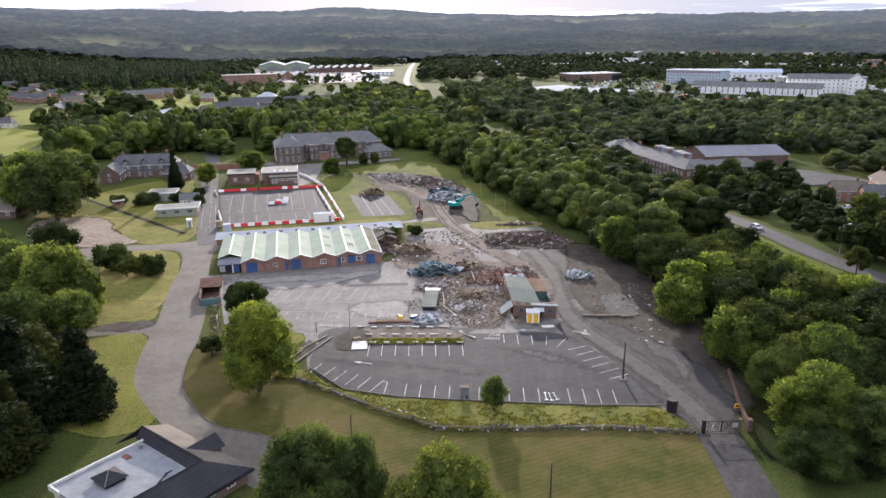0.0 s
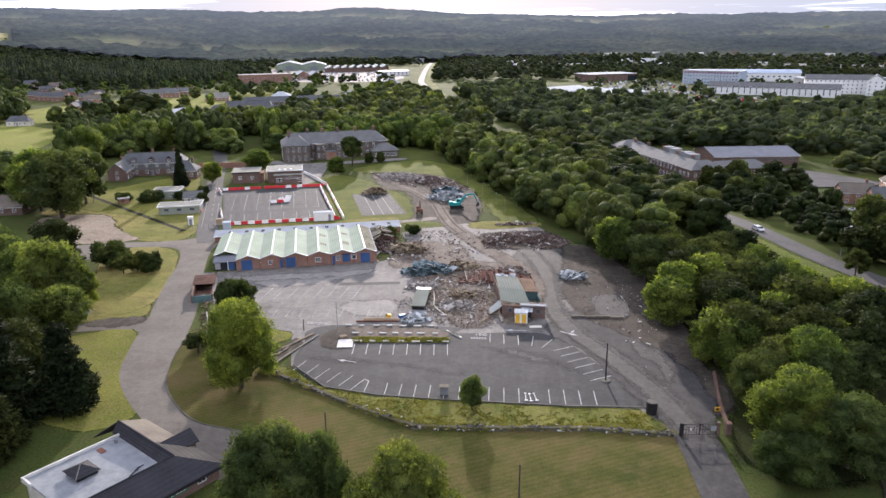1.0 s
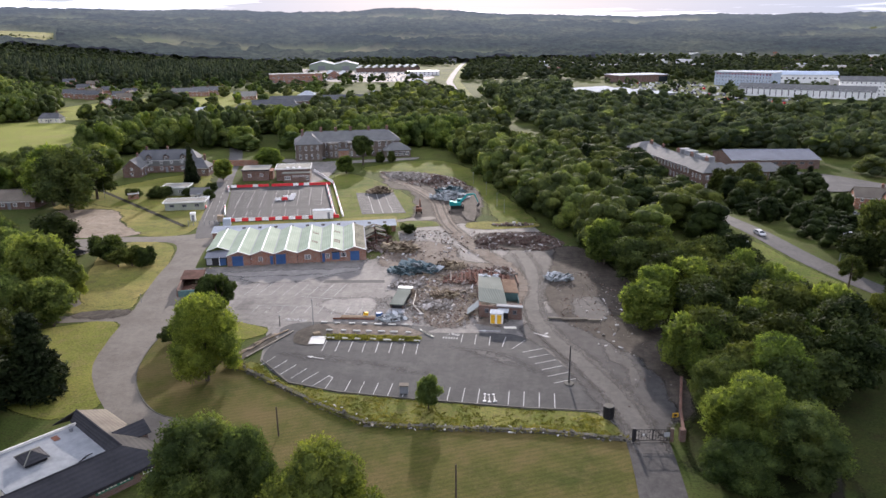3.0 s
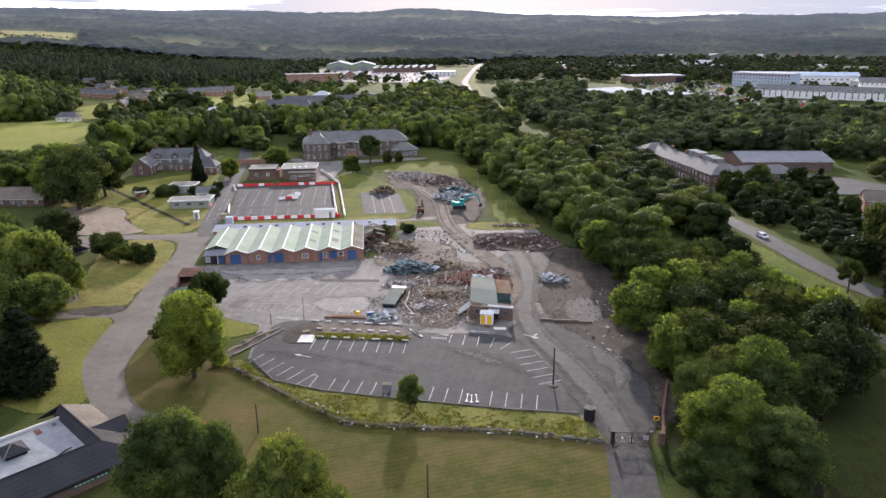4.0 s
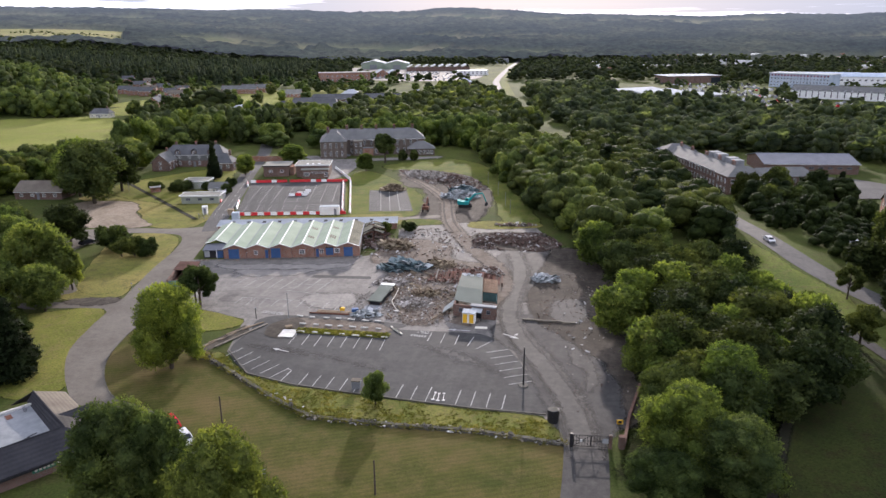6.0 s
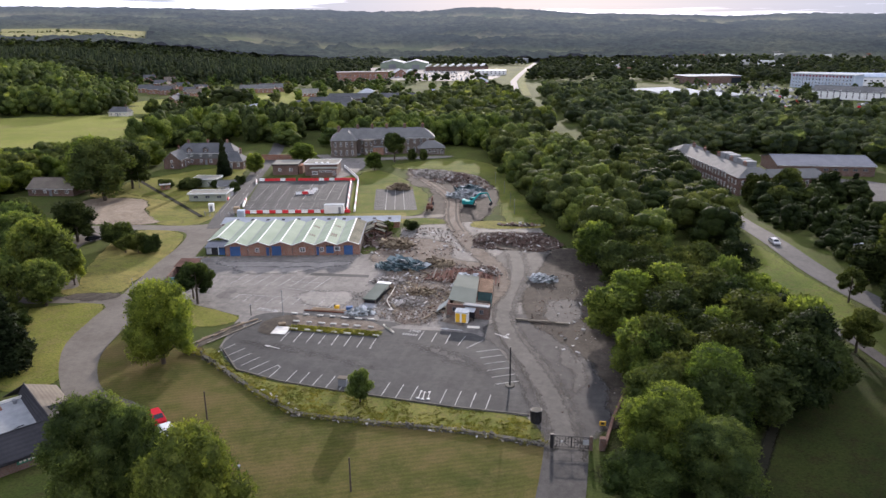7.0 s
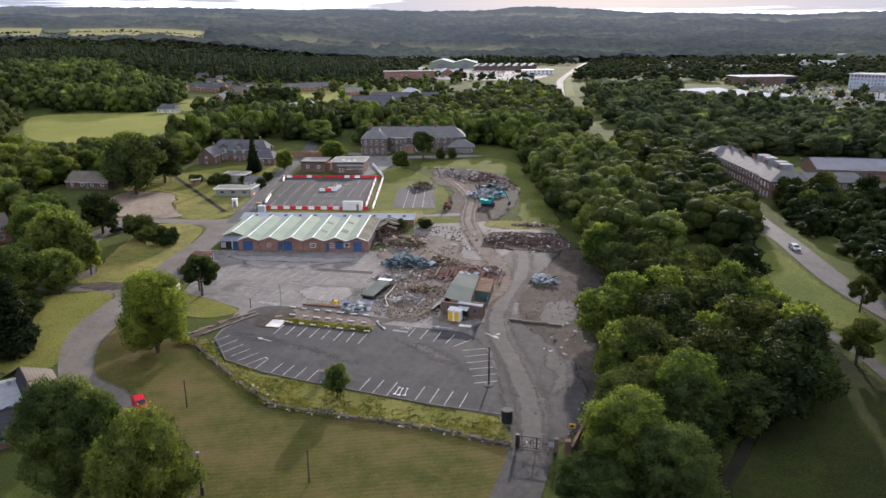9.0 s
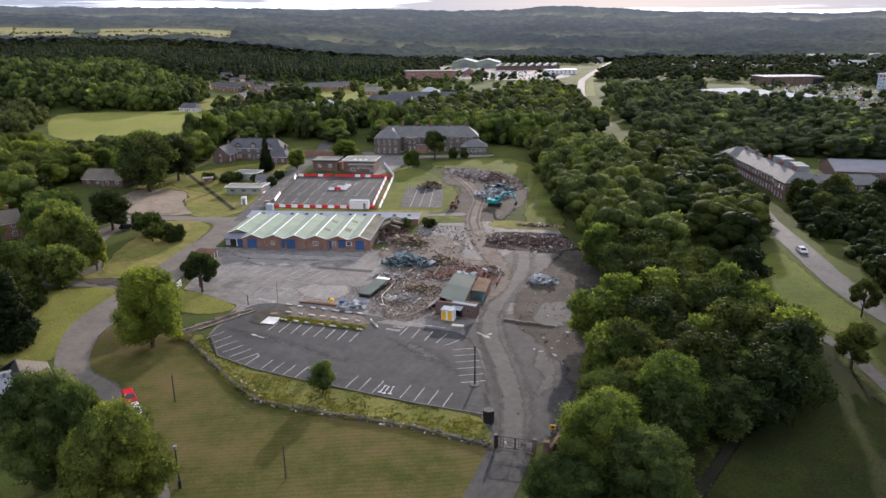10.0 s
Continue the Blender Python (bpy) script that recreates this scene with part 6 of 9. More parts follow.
for x, y, L in ((300, 852, 60), (335, 838, 60)):
    k = thing("college_wing", pose(x, y, 0, 0, 0, -12), "college wing with a curved blue sheet roof", "college", "college wings")
    part("wall", box(-L / 2, L / 2, -12, 12, -3, 9), "white", k)
    for i in range(6):
        rf = bmesh.new()
        a0, a1 = -1 + i / 3, -1 + (i + 1) / 3
        slab(rf, [(-L / 2 - 1, a0 * 13, 9 + 3.5 * (1 - a0 * a0)), (L / 2 + 1, a0 * 13, 9 + 3.5 * (1 - a0 * a0)), (L / 2 + 1, a1 * 13, 9 + 3.5 * (1 - a1 * a1)), (-L / 2 - 1, a1 * 13, 9 + 3.5 * (1 - a1 * a1))], 0.2)
        part("roof", rf, "blue_roof", k)
    row_of_windows(k, -L / 2 + 2, L / 2 - 2, 12, 4.5, 2.4, 1.8, 10)
    HOUSES.append((x, y, 32))
for x, y, tn, L in ((238, 672, -32, 40), (268, 655, -32, 40), (298, 640, -30, 38)):
    house("white_hall", x, y, tn, L, 15, 6.5, 10.5, "white", "slate_pale", "white-walled hall with a grey pitched roof", "hall", 0, 2, 8, 2, (1.2, 3.0), 0, "white halls", door=False)
house("hotel", 330, 665, -20, 58, 14, 12.5, 16.5, "white", "slate_pale", "long white four-storey hotel with a grey roof", "hotel", 0, 4, 16, 2, (1.2, 1.5), 0, door=False)
house("hotel_wing", 352, 648, 62, 24, 14, 12.5, 17.5, "white", "slate_pale", "white gabled hotel wing", "hotel", 0, 4, 6, 3, (1.2, 1.5), 0, door=False)
b = flat_block("sawtooth_depot", pose(375, 760, 0, 0, 0, -5), 80, 26, 8, "grey", "white_roof", "depot with a white zigzag roof", "depot", "white", 0.5, 3)
for x, y, L in ((430, 1050, 70), (520, 1000, 60), (470, 760, 40), (150, 1120, 40)):
    b = flat_block("far_office", pose(x, y, height(x, y), 0, 0, -8), L, 16, 9, "cream", "pale_felt", "pale distant office block", "office", "white", 0.5, 3)
    row_of_windows(b, -L / 2 + 2, L / 2 - 2, 8, 5, 2.4, 1.8, int(L / 5))
b = flat_block("small_depot", pose(77, 440, -4.5, 0, 0, 10), 36, 15, 4.5, "grey", "grey_metal_roof", "low grey depot among trees", "depot", "white", 0.5, 2)
mq = thing("marquee", pose(55, 452, -4.0), "white marquee with a peaked roof", "marquee")
part("wall", box(-4, 4, -4, 4, -0.5, 2.6), "white", mq)
part("roof", slab(slab(slab(slab(bmesh.new(), [(-4.3, -4.3, 2.6), (4.3, -4.3, 2.6), (0, 0, 5)], 0.06), [(-4.3, 4.3, 2.6), (4.3, 4.3, 2.6), (0, 0, 5)], 0.06), [(-4.3, -4.3, 2.6), (-4.3, 4.3, 2.6), (0, 0, 5)], 0.06), [(4.3, -4.3, 2.6), (4.3, 4.3, 2.6), (0, 0, 5)], 0.06), "white", mq)
HOUSES += [(55, 452, 8), (72, 428, 14), (64, 438, 9), (84, 430, 12), (66, 424, 9)]

# ---- trees ----
def sphere_points(rng, n):
    v = rng.normal(size=(n, 3))
    return v / np.linalg.norm(v, axis=1)[:, None]


def ico(level):
    bm = bmesh.new()
    bmesh.ops.create_icosphere(bm, subdivisions=level, radius=1.0)
    bm.verts.ensure_lookup_table()
    v = np.array([x.co[:] for x in bm.verts])
    f = np.array([[x.index for x in y.verts] for y in bm.faces])
    bm.free()
    return v, f


COARSE, ICO1 = ico(1), ico(2)


def crown_arrays(seed, R, H, base, blobs, leaves, leaf, core=0.74, shape="round", fine=True, lobe=1.0, spray=0.0):
    """Verts and faces of a crown: leaf clumps on lobes, over a dark inner body."""
    rng = np.random.default_rng(seed)
    c, r = [], []
    hc = H - base
    for i in range(blobs):
        u = (i + 0.5) / blobs
        if shape == "cone":
            z = base + hc * u
            k = R * (1 - u) * 0.95 + 0.15 * R
            a = i * 2.4
            c.append((math.cos(a) * k * 0.42, math.sin(a) * k * 0.42, z))
            r.append(max(0.25 * R, k * 0.62))
        elif shape == "egg":
            z = base + hc * (0.08 + 0.82 * u)
            prof = min(1.0, 0.16 + 1.02 * (1 - u) ** 0.6)
            a = i * 2.4 + rng.uniform(-0.7, 0.7)
            k = R * prof * rng.uniform(0.35, 0.84)
            c.append((math.cos(a) * k, math.sin(a) * k, z))
            r.append(R * rng.uniform(0.24, 0.40) * lobe)
        else:
            z = base + hc * (0.14 + 0.74 * u)
            prof = math.sin(math.pi * min(1, 0.26 + 0.68 * u)) ** 0.6
            a = i * 2.4 + rng.uniform(-0.7, 0.7)
            k = R * prof * rng.uniform(0.28, 0.86)
            c.append((math.cos(a) * k, math.sin(a) * k, z))
            r.append(R * rng.uniform(0.22, 0.42) * (0.8 + 0.35 * prof) * lobe)
    c, r = np.array(c), np.array(r)
    iv, jf = ICO1 if fine else COARSE
    vs, fs, off = [], [], 0
    flat = np.array([1, 1, 0.88])
    for i, (p, q) in enumerate(zip(c, r)):
        d = iv * (q * core) * (1 + rng.normal(0, 0.08, (len(iv), 1))) * flat + p
        mid = d[jf].mean(1)
        hidden = mid[:, 2] < base
        for k, (p2, q2) in enumerate(zip(c, r)):
            if k != i:
                hidden |= (((mid - p2) / flat) ** 2).sum(1) < (0.90 * core * q2) ** 2
        if hidden.all():
            continue
        used, f = np.unique(jf[~hidden], return_inverse=True)
        vs.append(d[used])
        fs += (f.reshape(-1, 3) + off).tolist()
        off += len(used)
    share = r ** 2 / (r ** 2).sum()
    for i, (p, q) in enumerate(zip(c, r)):
        n = int(leaves * share[i] * 3.0)
        d = sphere_points(rng, n)
        pos = p + d * flat * q * np.where(rng.random((n, 1)) < 0.12, rng.uniform(1.05, 1.26, (n, 1)), rng.uniform(max(0.78, core * 0.97), 1.09, (n, 1)))
        inside = pos[:, 2] < base * 0.8
        for j, (p2, q2) in enumerate(zip(c, r)):
            if j != i:
                inside |= (((pos - p2) / flat) ** 2).sum(1) < (max(0.80, core * 0.97) * q2) ** 2
        pos, d = pos[~inside], d[~inside]
        n = len(pos)
        if not n:
            continue
        nrm = d * 1.25 + rng.normal(0, 0.5, (n, 3)) + np.array([0, 0, 0.2])
        nrm /= np.linalg.norm(nrm, axis=1)[:, None]
        a = np.cross(nrm, rng.normal(size=(n, 3)))
        a /= np.linalg.norm(a, axis=1)[:, None]
        up = rng.random((n, 1)) < spray
        a = np.where(up, d + rng.normal(0, 0.45, (n, 3)) + np.array([0, 0, 0.25]), a)
        a /= np.linalg.norm(a, axis=1)[:, None]
        b = np.cross(nrm, a)
        b /= np.linalg.norm(b, axis=1)[:, None] + 1e-6
        s = leaf * 0.74 * rng.uniform(0.55, 1.35, (n, 1))
        vs.append(np.stack([pos - a * s * 0.8 - b * s * 0.55, pos + a * s * 1.1, pos - a * s * 0.6 + b * s * 0.6], 1).reshape(-1, 3))
        k = np.arange(n)[:, None] * 3 + off
        fs += np.concatenate([k, k + 1, k + 2], 1).tolist()
        off += n * 3
    return np.concatenate(vs), fs


def tree_trunk(R, H, base, seed):
    rng = random.Random(seed)
    bm = bmesh.new()
    t = max(0.14, H * 0.022)
    tube(bm, (0, 0, -0.3), (0.1, 0.05, base + (H - base) * 0.3), t * 1.25, t * 0.75, 9)
    tube(bm, (0.1, 0.05, base + (H - base) * 0.3), (0, 0.1, H * 0.82), t * 0.75, t * 0.2, 7)
    for i in range(6):
        a = i * 1.05 + rng.uniform(-0.3, 0.3)
        z0 = base * rng.uniform(0.75, 1.0) + (H - base) * rng.uniform(0.02, 0.3)
        k = R * rng.uniform(0.45, 0.7)
        tube(bm, (0.05, 0.05, z0), (math.cos(a) * k, math.sin(a) * k, z0 + (H - base) * rng.uniform(0.22, 0.42)), t * 0.5, t * 0.12, 6)
    return bm


PROTO = {}


def tree_proto(key, R, H, base, blobs, leaves, leaf, mat, shape="round", core=0.74, fine=True, lobe=1.0, spray=0.5):
    """One tree of a kind, kept out of the way of none: its first place is set by plant()."""
    v, f = crown_arrays(len(PROTO) * 17 + 5, R, H, base, blobs, leaves, leaf, core, shape, fine, lobe, spray)
    PROTO[key] = dict(R=R, H=H, crown=array_mesh("crown", v, f, mat, True), trunk=None, seed=len(PROTO), base=base, first=None)
    bm = tree_trunk(R, H, base, len(PROTO))
    me = bpy.data.meshes.new("trunk")
    bm.to_mesh(me)
    bm.free()
    me.materials.append(M["bark"])
    PROTO[key]["trunk"] = me


def plant(key, x, y, H, R, label, name="tree", group="", turn=None, z=None):
    p = PROTO[key]
    turn = (x * 37.7 + y * 91.3) % 360 if turn is None else turn
    s = R / p["R"]
    m = pose(x, y, height(x, y) if z is None else z, 0, 0, turn) @ Matrix.Diagonal((s, s, H / p["H"], 1))
    if p["first"] is None or p["first"].name.split(".")[0] != name:
        t = thing(name, m, label, "bush" if "bush" in name else "tree", group)
        piece("trunk", p["trunk"], t, Matrix())
        piece("crown", p["crown"], t, Matrix())
        p["first"] = t
    else:
        t = copy_thing(p["first"], Matrix())
        t.matrix_basis = m
        tagged(t, label, group=group)
    return t


tree_proto("broad", 5.0, 12.0, 1.6, 26, 2050, 0.52, "leaf", fine=False)
tree_proto("broad_b", 5.0, 13.0, 1.4, 30, 2050, 0.53, "leaf", fine=False)
tree_proto("fresh", 5.0, 12.0, 1.2, 26, 2150, 0.52, "leaf_fresh", fine=False)
tree_proto("fresh_b", 5.0, 13.0, 1.6, 24, 2050, 0.51, "leaf_fresh", fine=False)
tree_proto("summer", 5.0, 12.0, 1.2, 30, 2500, 0.46, "leaf_mid", fine=False)
tree_proto("summer_b", 5.0, 13.0, 1.6, 28, 2500, 0.46, "leaf_mid", fine=False)
tree_proto("dark", 5.0, 13.0, 1.2, 26, 2050, 0.51, "leaf_dark_shade", fine=False)
tree_proto("cedar", 4.0, 16.0, 0.8, 20, 3000, 0.5, "needle", "cone", fine=False)
tree_proto("near_a", 5.0, 12.0, 0.5, 84, 13500, 0.215, "leaf_fresh", lobe=0.80, spray=0.6, fine=False)
tree_proto("near_b", 5.0, 12.5, 0.6, 74, 13000, 0.215, "leaf_deep", lobe=0.78, spray=0.5, fine=False)
tree_proto("near_c", 5.0, 12.0, 1.2, 66, 13000, 0.215, "leaf_deep", lobe=0.8, spray=0.6, fine=False)
tree_proto("slim", 3.0, 9.0, 2.2, 14, 2200, 0.28, "leaf", fine=False)
tree_proto("shrub", 2.5, 4.0, 0.2, 11, 1500, 0.26, "leaf", fine=False)
for i, mt in enumerate(("leaf", "leaf_dark_shade", "leaf_fresh", "leaf", "leaf_dark_shade")):
    tree_proto("mid%d" % i, 5.0, 11.0 + i % 3, 1.2, 16 + i, 1050, 0.76, mt, fine=False)
tree_proto("fir", 2.6, 15.0, 0.8, 10, 800, 0.6, "needle", "cone", fine=False)

BIG = "tall broadleaf tree with a full green crown"
# single trees near the camera, each in its own place
plant("near_a", -32.8, 104.2, 16.0, 6.4, "large sunlit lime tree standing on the lawn")
plant("slim", -42.2, 131.5, 9.5, 3.6, "slender two-stemmed tree beside the car park")
plant("slim", -44.6, 134.0, 8.4, 2.6, "slender tree beside the brick ruin")
plant("summer", 5.3, 97.8, 5.6, 2.0, "small round young tree at the car park's edge")
plant("near_b", -16.8, 66.6, 15.8, 6.4, "large lobed tree with dark lower crown on the lawn's edge")
plant("near_b", -12.0, 66.8, 15.2, 4.4, "lobed tree with dark lower crown on the lawn's edge")
plant("near_c", -1.6, 62.2, 15.8, 6.0, "large leafy tree on the lawn's edge")
plant("near_a", 49.8, 87.6, 12.4, 6.4, "large bright green tree beside the gate")
plant("near_b", 55.0, 84.0, 10.6, 6.2, "dark lobed tree beside the gate tree")
plant("near_c", 46.5, 80.5, 7.0, 4.8, "low spreading tree beside the lane")
plant("near_a", 57.0, 100.5, 12.6, 6.6, "bright green tree behind the gate tree")
plant("near_c", 49.5, 99.0, 10.0, 4.8, "leafy tree overhanging the waste strip")
plant("broad", 51.0, 112.0, 12.0, 5.6, BIG)
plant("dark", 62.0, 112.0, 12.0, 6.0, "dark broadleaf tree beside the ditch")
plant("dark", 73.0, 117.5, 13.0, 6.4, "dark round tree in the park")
plant("broad_b", 66.5, 129.0, 11.0, 6.0, "dark broadleaf tree with open branches")
plant("fresh_b", 43.2, 131.0, 10.0, 5.2, "bright green tree on the edge of the waste ground")
plant("fresh", 54.0, 143.0, 11.0, 5.6, "sunlit tree with a bright crown")
plant("fresh_b", 47.5, 140.0, 10.4, 5.0, "sunlit tree with a bright crown")
plant("broad", 62.0, 142.0, 10.8, 5.4, BIG)
plant("dark", 54.0, 128.0, 11.0, 5.4, "broadleaf tree with shade in its dark leaf colour")
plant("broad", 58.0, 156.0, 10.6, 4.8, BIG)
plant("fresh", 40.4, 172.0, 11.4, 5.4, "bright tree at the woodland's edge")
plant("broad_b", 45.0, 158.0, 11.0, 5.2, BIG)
plant("dark", 51.0, 168.0, 12.0, 5.4, "broadleaf tree with shade in its dark leaf colour")
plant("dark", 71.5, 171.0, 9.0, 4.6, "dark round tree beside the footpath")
plant("slim", 86.0, 132.0, 8.6, 3.4, "thin open tree beside the footpath")
plant("slim", 92.5, 158.0, 8.0, 2.6, "thin young tree beside the road")
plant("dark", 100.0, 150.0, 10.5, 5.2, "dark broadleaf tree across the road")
plant("broad", 97.0, 128.0, 10.5, 5.6, BIG)
for k, x, y, h, r in (("mid1", 98.0, 277.5, 11.5, 5.6), ("broad_b", 109.5, 284.0, 12.5, 5.2), ("mid4", 124.5, 287.5, 11.5, 5.4), ("broad", 101.5, 262.0, 9.5, 5.0), ("mid0", 113.5, 270.0, 8.0, 4.6)):
    plant(k, x, y, h, r, "full dark green tree before the long brick block")
plant("cedar", 134.0, 290.0, 10.0, 3.2, "dark conifer beside the sports hall car park")
for x, y, h, r in ((-79.0, 128.5, 3.2, 2.6), (-76.0, 118.0, 2.8, 2.4), (-70.5, 112.0, 3.4, 2.8), (-66.0, 103.5, 3.0, 2.4), (-84.0, 142.5, 3.6, 2.6)):
    plant("shrub", x, y, h, r, "low scrubby undergrowth at the edge of the trees", "bush")
plant("shrub", 30.5, 63.0, 3.0, 2.2, "round shrub beside the lane", "bush")
plant("summer_b", -82.0, 134.0, 17.0, 7.6, "huge old broadleaf tree beside the drive")
plant("summer", -80.0, 120.0, 12.5, 5.6, BIG)
plant("summer_b", -76.5, 137.0, 10.0, 3.0, "tall narrow tree on the verge")
plant("summer", -73.5, 124.5, 10.5, 4.4, "spreading tree on the grass verge")
plant("dark", -70.0, 104.0, 12.0, 5.5, "dark dense tree beside the road")
plant("cedar", -66.0, 93.0, 17.0, 7.0, "dark dense conifer beside the flat-roofed house")
plant("cedar", -58.0, 97.0, 14.0, 5.0, "dark dense conifer beside the flat-roofed house")
plant("cedar", -74.0, 88.0, 17.0, 7.0, "dark dense conifer beside the flat-roofed house")
plant("cedar", -62.0, 84.0, 13.0, 5.0, "dark dense conifer beside the flat-roofed house")
plant("dark", -84.0, 104.0, 14.0, 6.5, "dark dense broadleaf tree")
plant("summer", -92.0, 116.0, 14.0, 7.0, BIG)
plant("summer_b", -94.0, 146.0, 13.0, 6.0, BIG)
plant("summer", -111.0, 129.0, 14.0, 6.5, BIG)
plant("dark", -100.5, 168.5, 12.6, 6.2, "dark round tree beside the drive")
plant("summer", -114.0, 158.0, 12.0, 6.0, BIG)
plant("summer_b", -103.0, 153.0, 12.5, 6.0, BIG)
plant("broad_b", -127.0, 216.0, 21.5, 10.0, "huge dark-hearted tree behind the cleared pad")
plant("fresh", -140.0, 226.0, 17.0, 8.0, BIG)
plant("fresh_b", -148.0, 240.0, 19.0, 9.0, BIG)
plant("dark", -130.0, 236.0, 18.0, 7.5, "tall dark broadleaf tree")
plant("shrub", -86.4, 166.0, 6.8, 4.6, "round dense bush on the green", "bush")
plant("shrub", -77.5, 162.5, 5.2, 3.2, "low gnarled tree on the green")
plant("shrub", -74.2, 163.5, 4.8, 2.8, "low gnarled tree on the green")
plant("slim", -80.5, 161.5, 4.6, 2.2, "bare-stemmed low tree on the green")
plant("cedar", -106.5, 262.0, 15.0, 3.0, "dark columnar cypress beside the old house")
plant("fresh_b", -98.0, 272.0, 8.5, 4.2, "bright round tree in a garden")
plant("shrub", -108.0, 240.0, 4.0, 4.6, "dense dark green garden bush", "bush")
plant("shrub", -118.0, 238.0, 3.5, 3.0, "bright green garden bush", "bush")
plant("shrub", -98.0, 243.0, 3.2, 3.4, "rounded yellow-green garden bush", "bush")
plant("shrub", -89.5, 237.5, 3.6, 2.2, "round bush beside the access road", "bush")
plant("shrub", -93.5, 250.0, 3.4, 2.4, "round bush beside the access road", "bush")
plant("fresh", -51.5, 288.0, 7.5, 3.6, "bright young tree before the institution block")
plant("slim", -48.5, 308.0, 13.5, 5.2, "airy tree before the institution block")
plant("shrub", -42.0, 314.0, 5.0, 2.4, "round shrub before the institution block", "bush")
plant("shrub", -37.0, 316.0, 5.0, 2.2, "round shrub before the institution block", "bush")
plant("fresh_b", -87.0, 296.0, 9.5, 6.0, "bright spreading tree behind the brick huts")
plant("shrub", *spot(48.5, 24.5), 2.6, 2.4, "dense dark bush at the outbuilding's end", "bush")
plant("shrub", *spot(42.5, 22.0), 3.2, 2.2, "dense dark bush beside the ruined bay", "bush")
plant("slim", -45.0, 117.0, 4.0, 2.4, "young bushy growth beside the fence")

# woods, planted over stretches of the plan
rng_trees = random.Random(11)


def inside(pts, x, y):
    hit, n = False, len(pts)
    for i in range(n):
        (x0, y0), (x1, y1) = pts[i], pts[(i + 1) % n]
        if (y0 > y) != (y1 > y) and x < (x1 - x0) * (y - y0) / (y1 - y0) + x0:
            hit = not hit
    return hit


ROADS = [([(-118, 150), (-96, 134), (-80, 124)], 5.0), ([(79, 345), (79.5, 313), (83.5, 281), (85, 250), (86.5, 224), (90, 190), (96, 165), (110, 130)], 5.5),
         ([(8, 372), (27, 352), (38, 306), (47, 266), (55, 225), (58.2, 192), (60, 179), (72.5, 158.8), (85.5, 142), (92, 120), (100, 96)], 3.0),
         ([(-100, 1900), (-84, 1552), (-78, 1262), (-63, 915), (-53, 813), (-32.5, 665), (-14, 563), (-2, 498), (12, 452)], 5.0), ([(12, 452), (24, 405), (29, 353)], 2.0),
         ([(-74, 195), (-82, 250), (-94, 300), (-104, 345), (-125, 400)], 5.5)]


def clear_of(x, y, extra=0.0):
    for line, w in ROADS:
        for (x0, y0), (x1, y1) in zip(line, line[1:]):
            dx, dy = x1 - x0, y1 - y0
            u = max(0, min(1, ((x - x0) * dx + (y - y0) * dy) / (dx * dx + dy * dy)))
            if math.hypot(x - x0 - u * dx, y - y0 - u * dy) < w + extra:
                return False
    return all(math.hypot(x - a, y - b) > r + extra for a, b, r in HOUSES)


def wood(pts, gap, kinds, hmin, hmax, rmin, rmax, group, label):
    xs, ys = [p[0] for p in pts], [p[1] for p in pts]
    y, row = min(ys), 0
    while y < max(ys):
        x = min(xs) + (row % 2) * gap / 2
        while x < max(xs):
            px, py = x + rng_trees.uniform(-0.33, 0.33) * gap, y + rng_trees.uniform(-0.33, 0.33) * gap
            if inside(pts, px, py) and clear_of(px, py, 1.5):
                plant(rng_trees.choice(kinds), px, py, rng_trees.uniform(hmin, hmax), rng_trees.uniform(rmin, rmax), label, group=group)
            x += gap
        y += gap * 0.87
        row += 1

W_MIX = ["mid0", "mid1", "mid3", "mid4", "mid0", "mid2"]
W_DARK = ["mid1", "mid4", "mid0"]
LB = "woodland tree with a dense green crown"
NEAR = ["dark", "broad_b", "broad", "fresh", "broad_b"]
# close woods east and west, tree by tree
wood([(45, 106), (48, 125), (49, 150), (43, 162), (42, 176), (57, 176), (57, 166), (66, 158), (80, 140), (76, 114), (66, 104), (57, 96), (50, 97)], 7.4, NEAR, 8.5, 11.5, 4.0, 5.4, "wood beside the site", LB)
wood([(-140, 92), (-86, 94), (-80, 106), (-82, 128), (-88, 142), (-100, 146), (-108, 160), (-120, 170), (-142, 160)], 8.6, ["summer", "summer_b", "broad_b", "summer"], 10.5, 14.5, 4.8, 6.2, "west trees", LB)
wood([(98, 172), (120, 205), (150, 215), (175, 200), (160, 150), (112, 136)], 9.5, W_DARK, 9, 13, 5, 6.5, "roadside trees", "roadside tree with dark shade-tinted leaves")
wood([(-108, 70), (-60, 56), (-52, 68), (-62, 80), (-90, 90)], 8.0, ["cedar", "dark"], 11, 15, 4, 5.5, "dark trees", "dense tree with very dark foliage")
wood([(-172, 178), (-146, 182), (-141, 190), (-160, 198), (-180, 196)], 10.0, W_MIX, 8, 11, 4.5, 6, "west trees", LB)

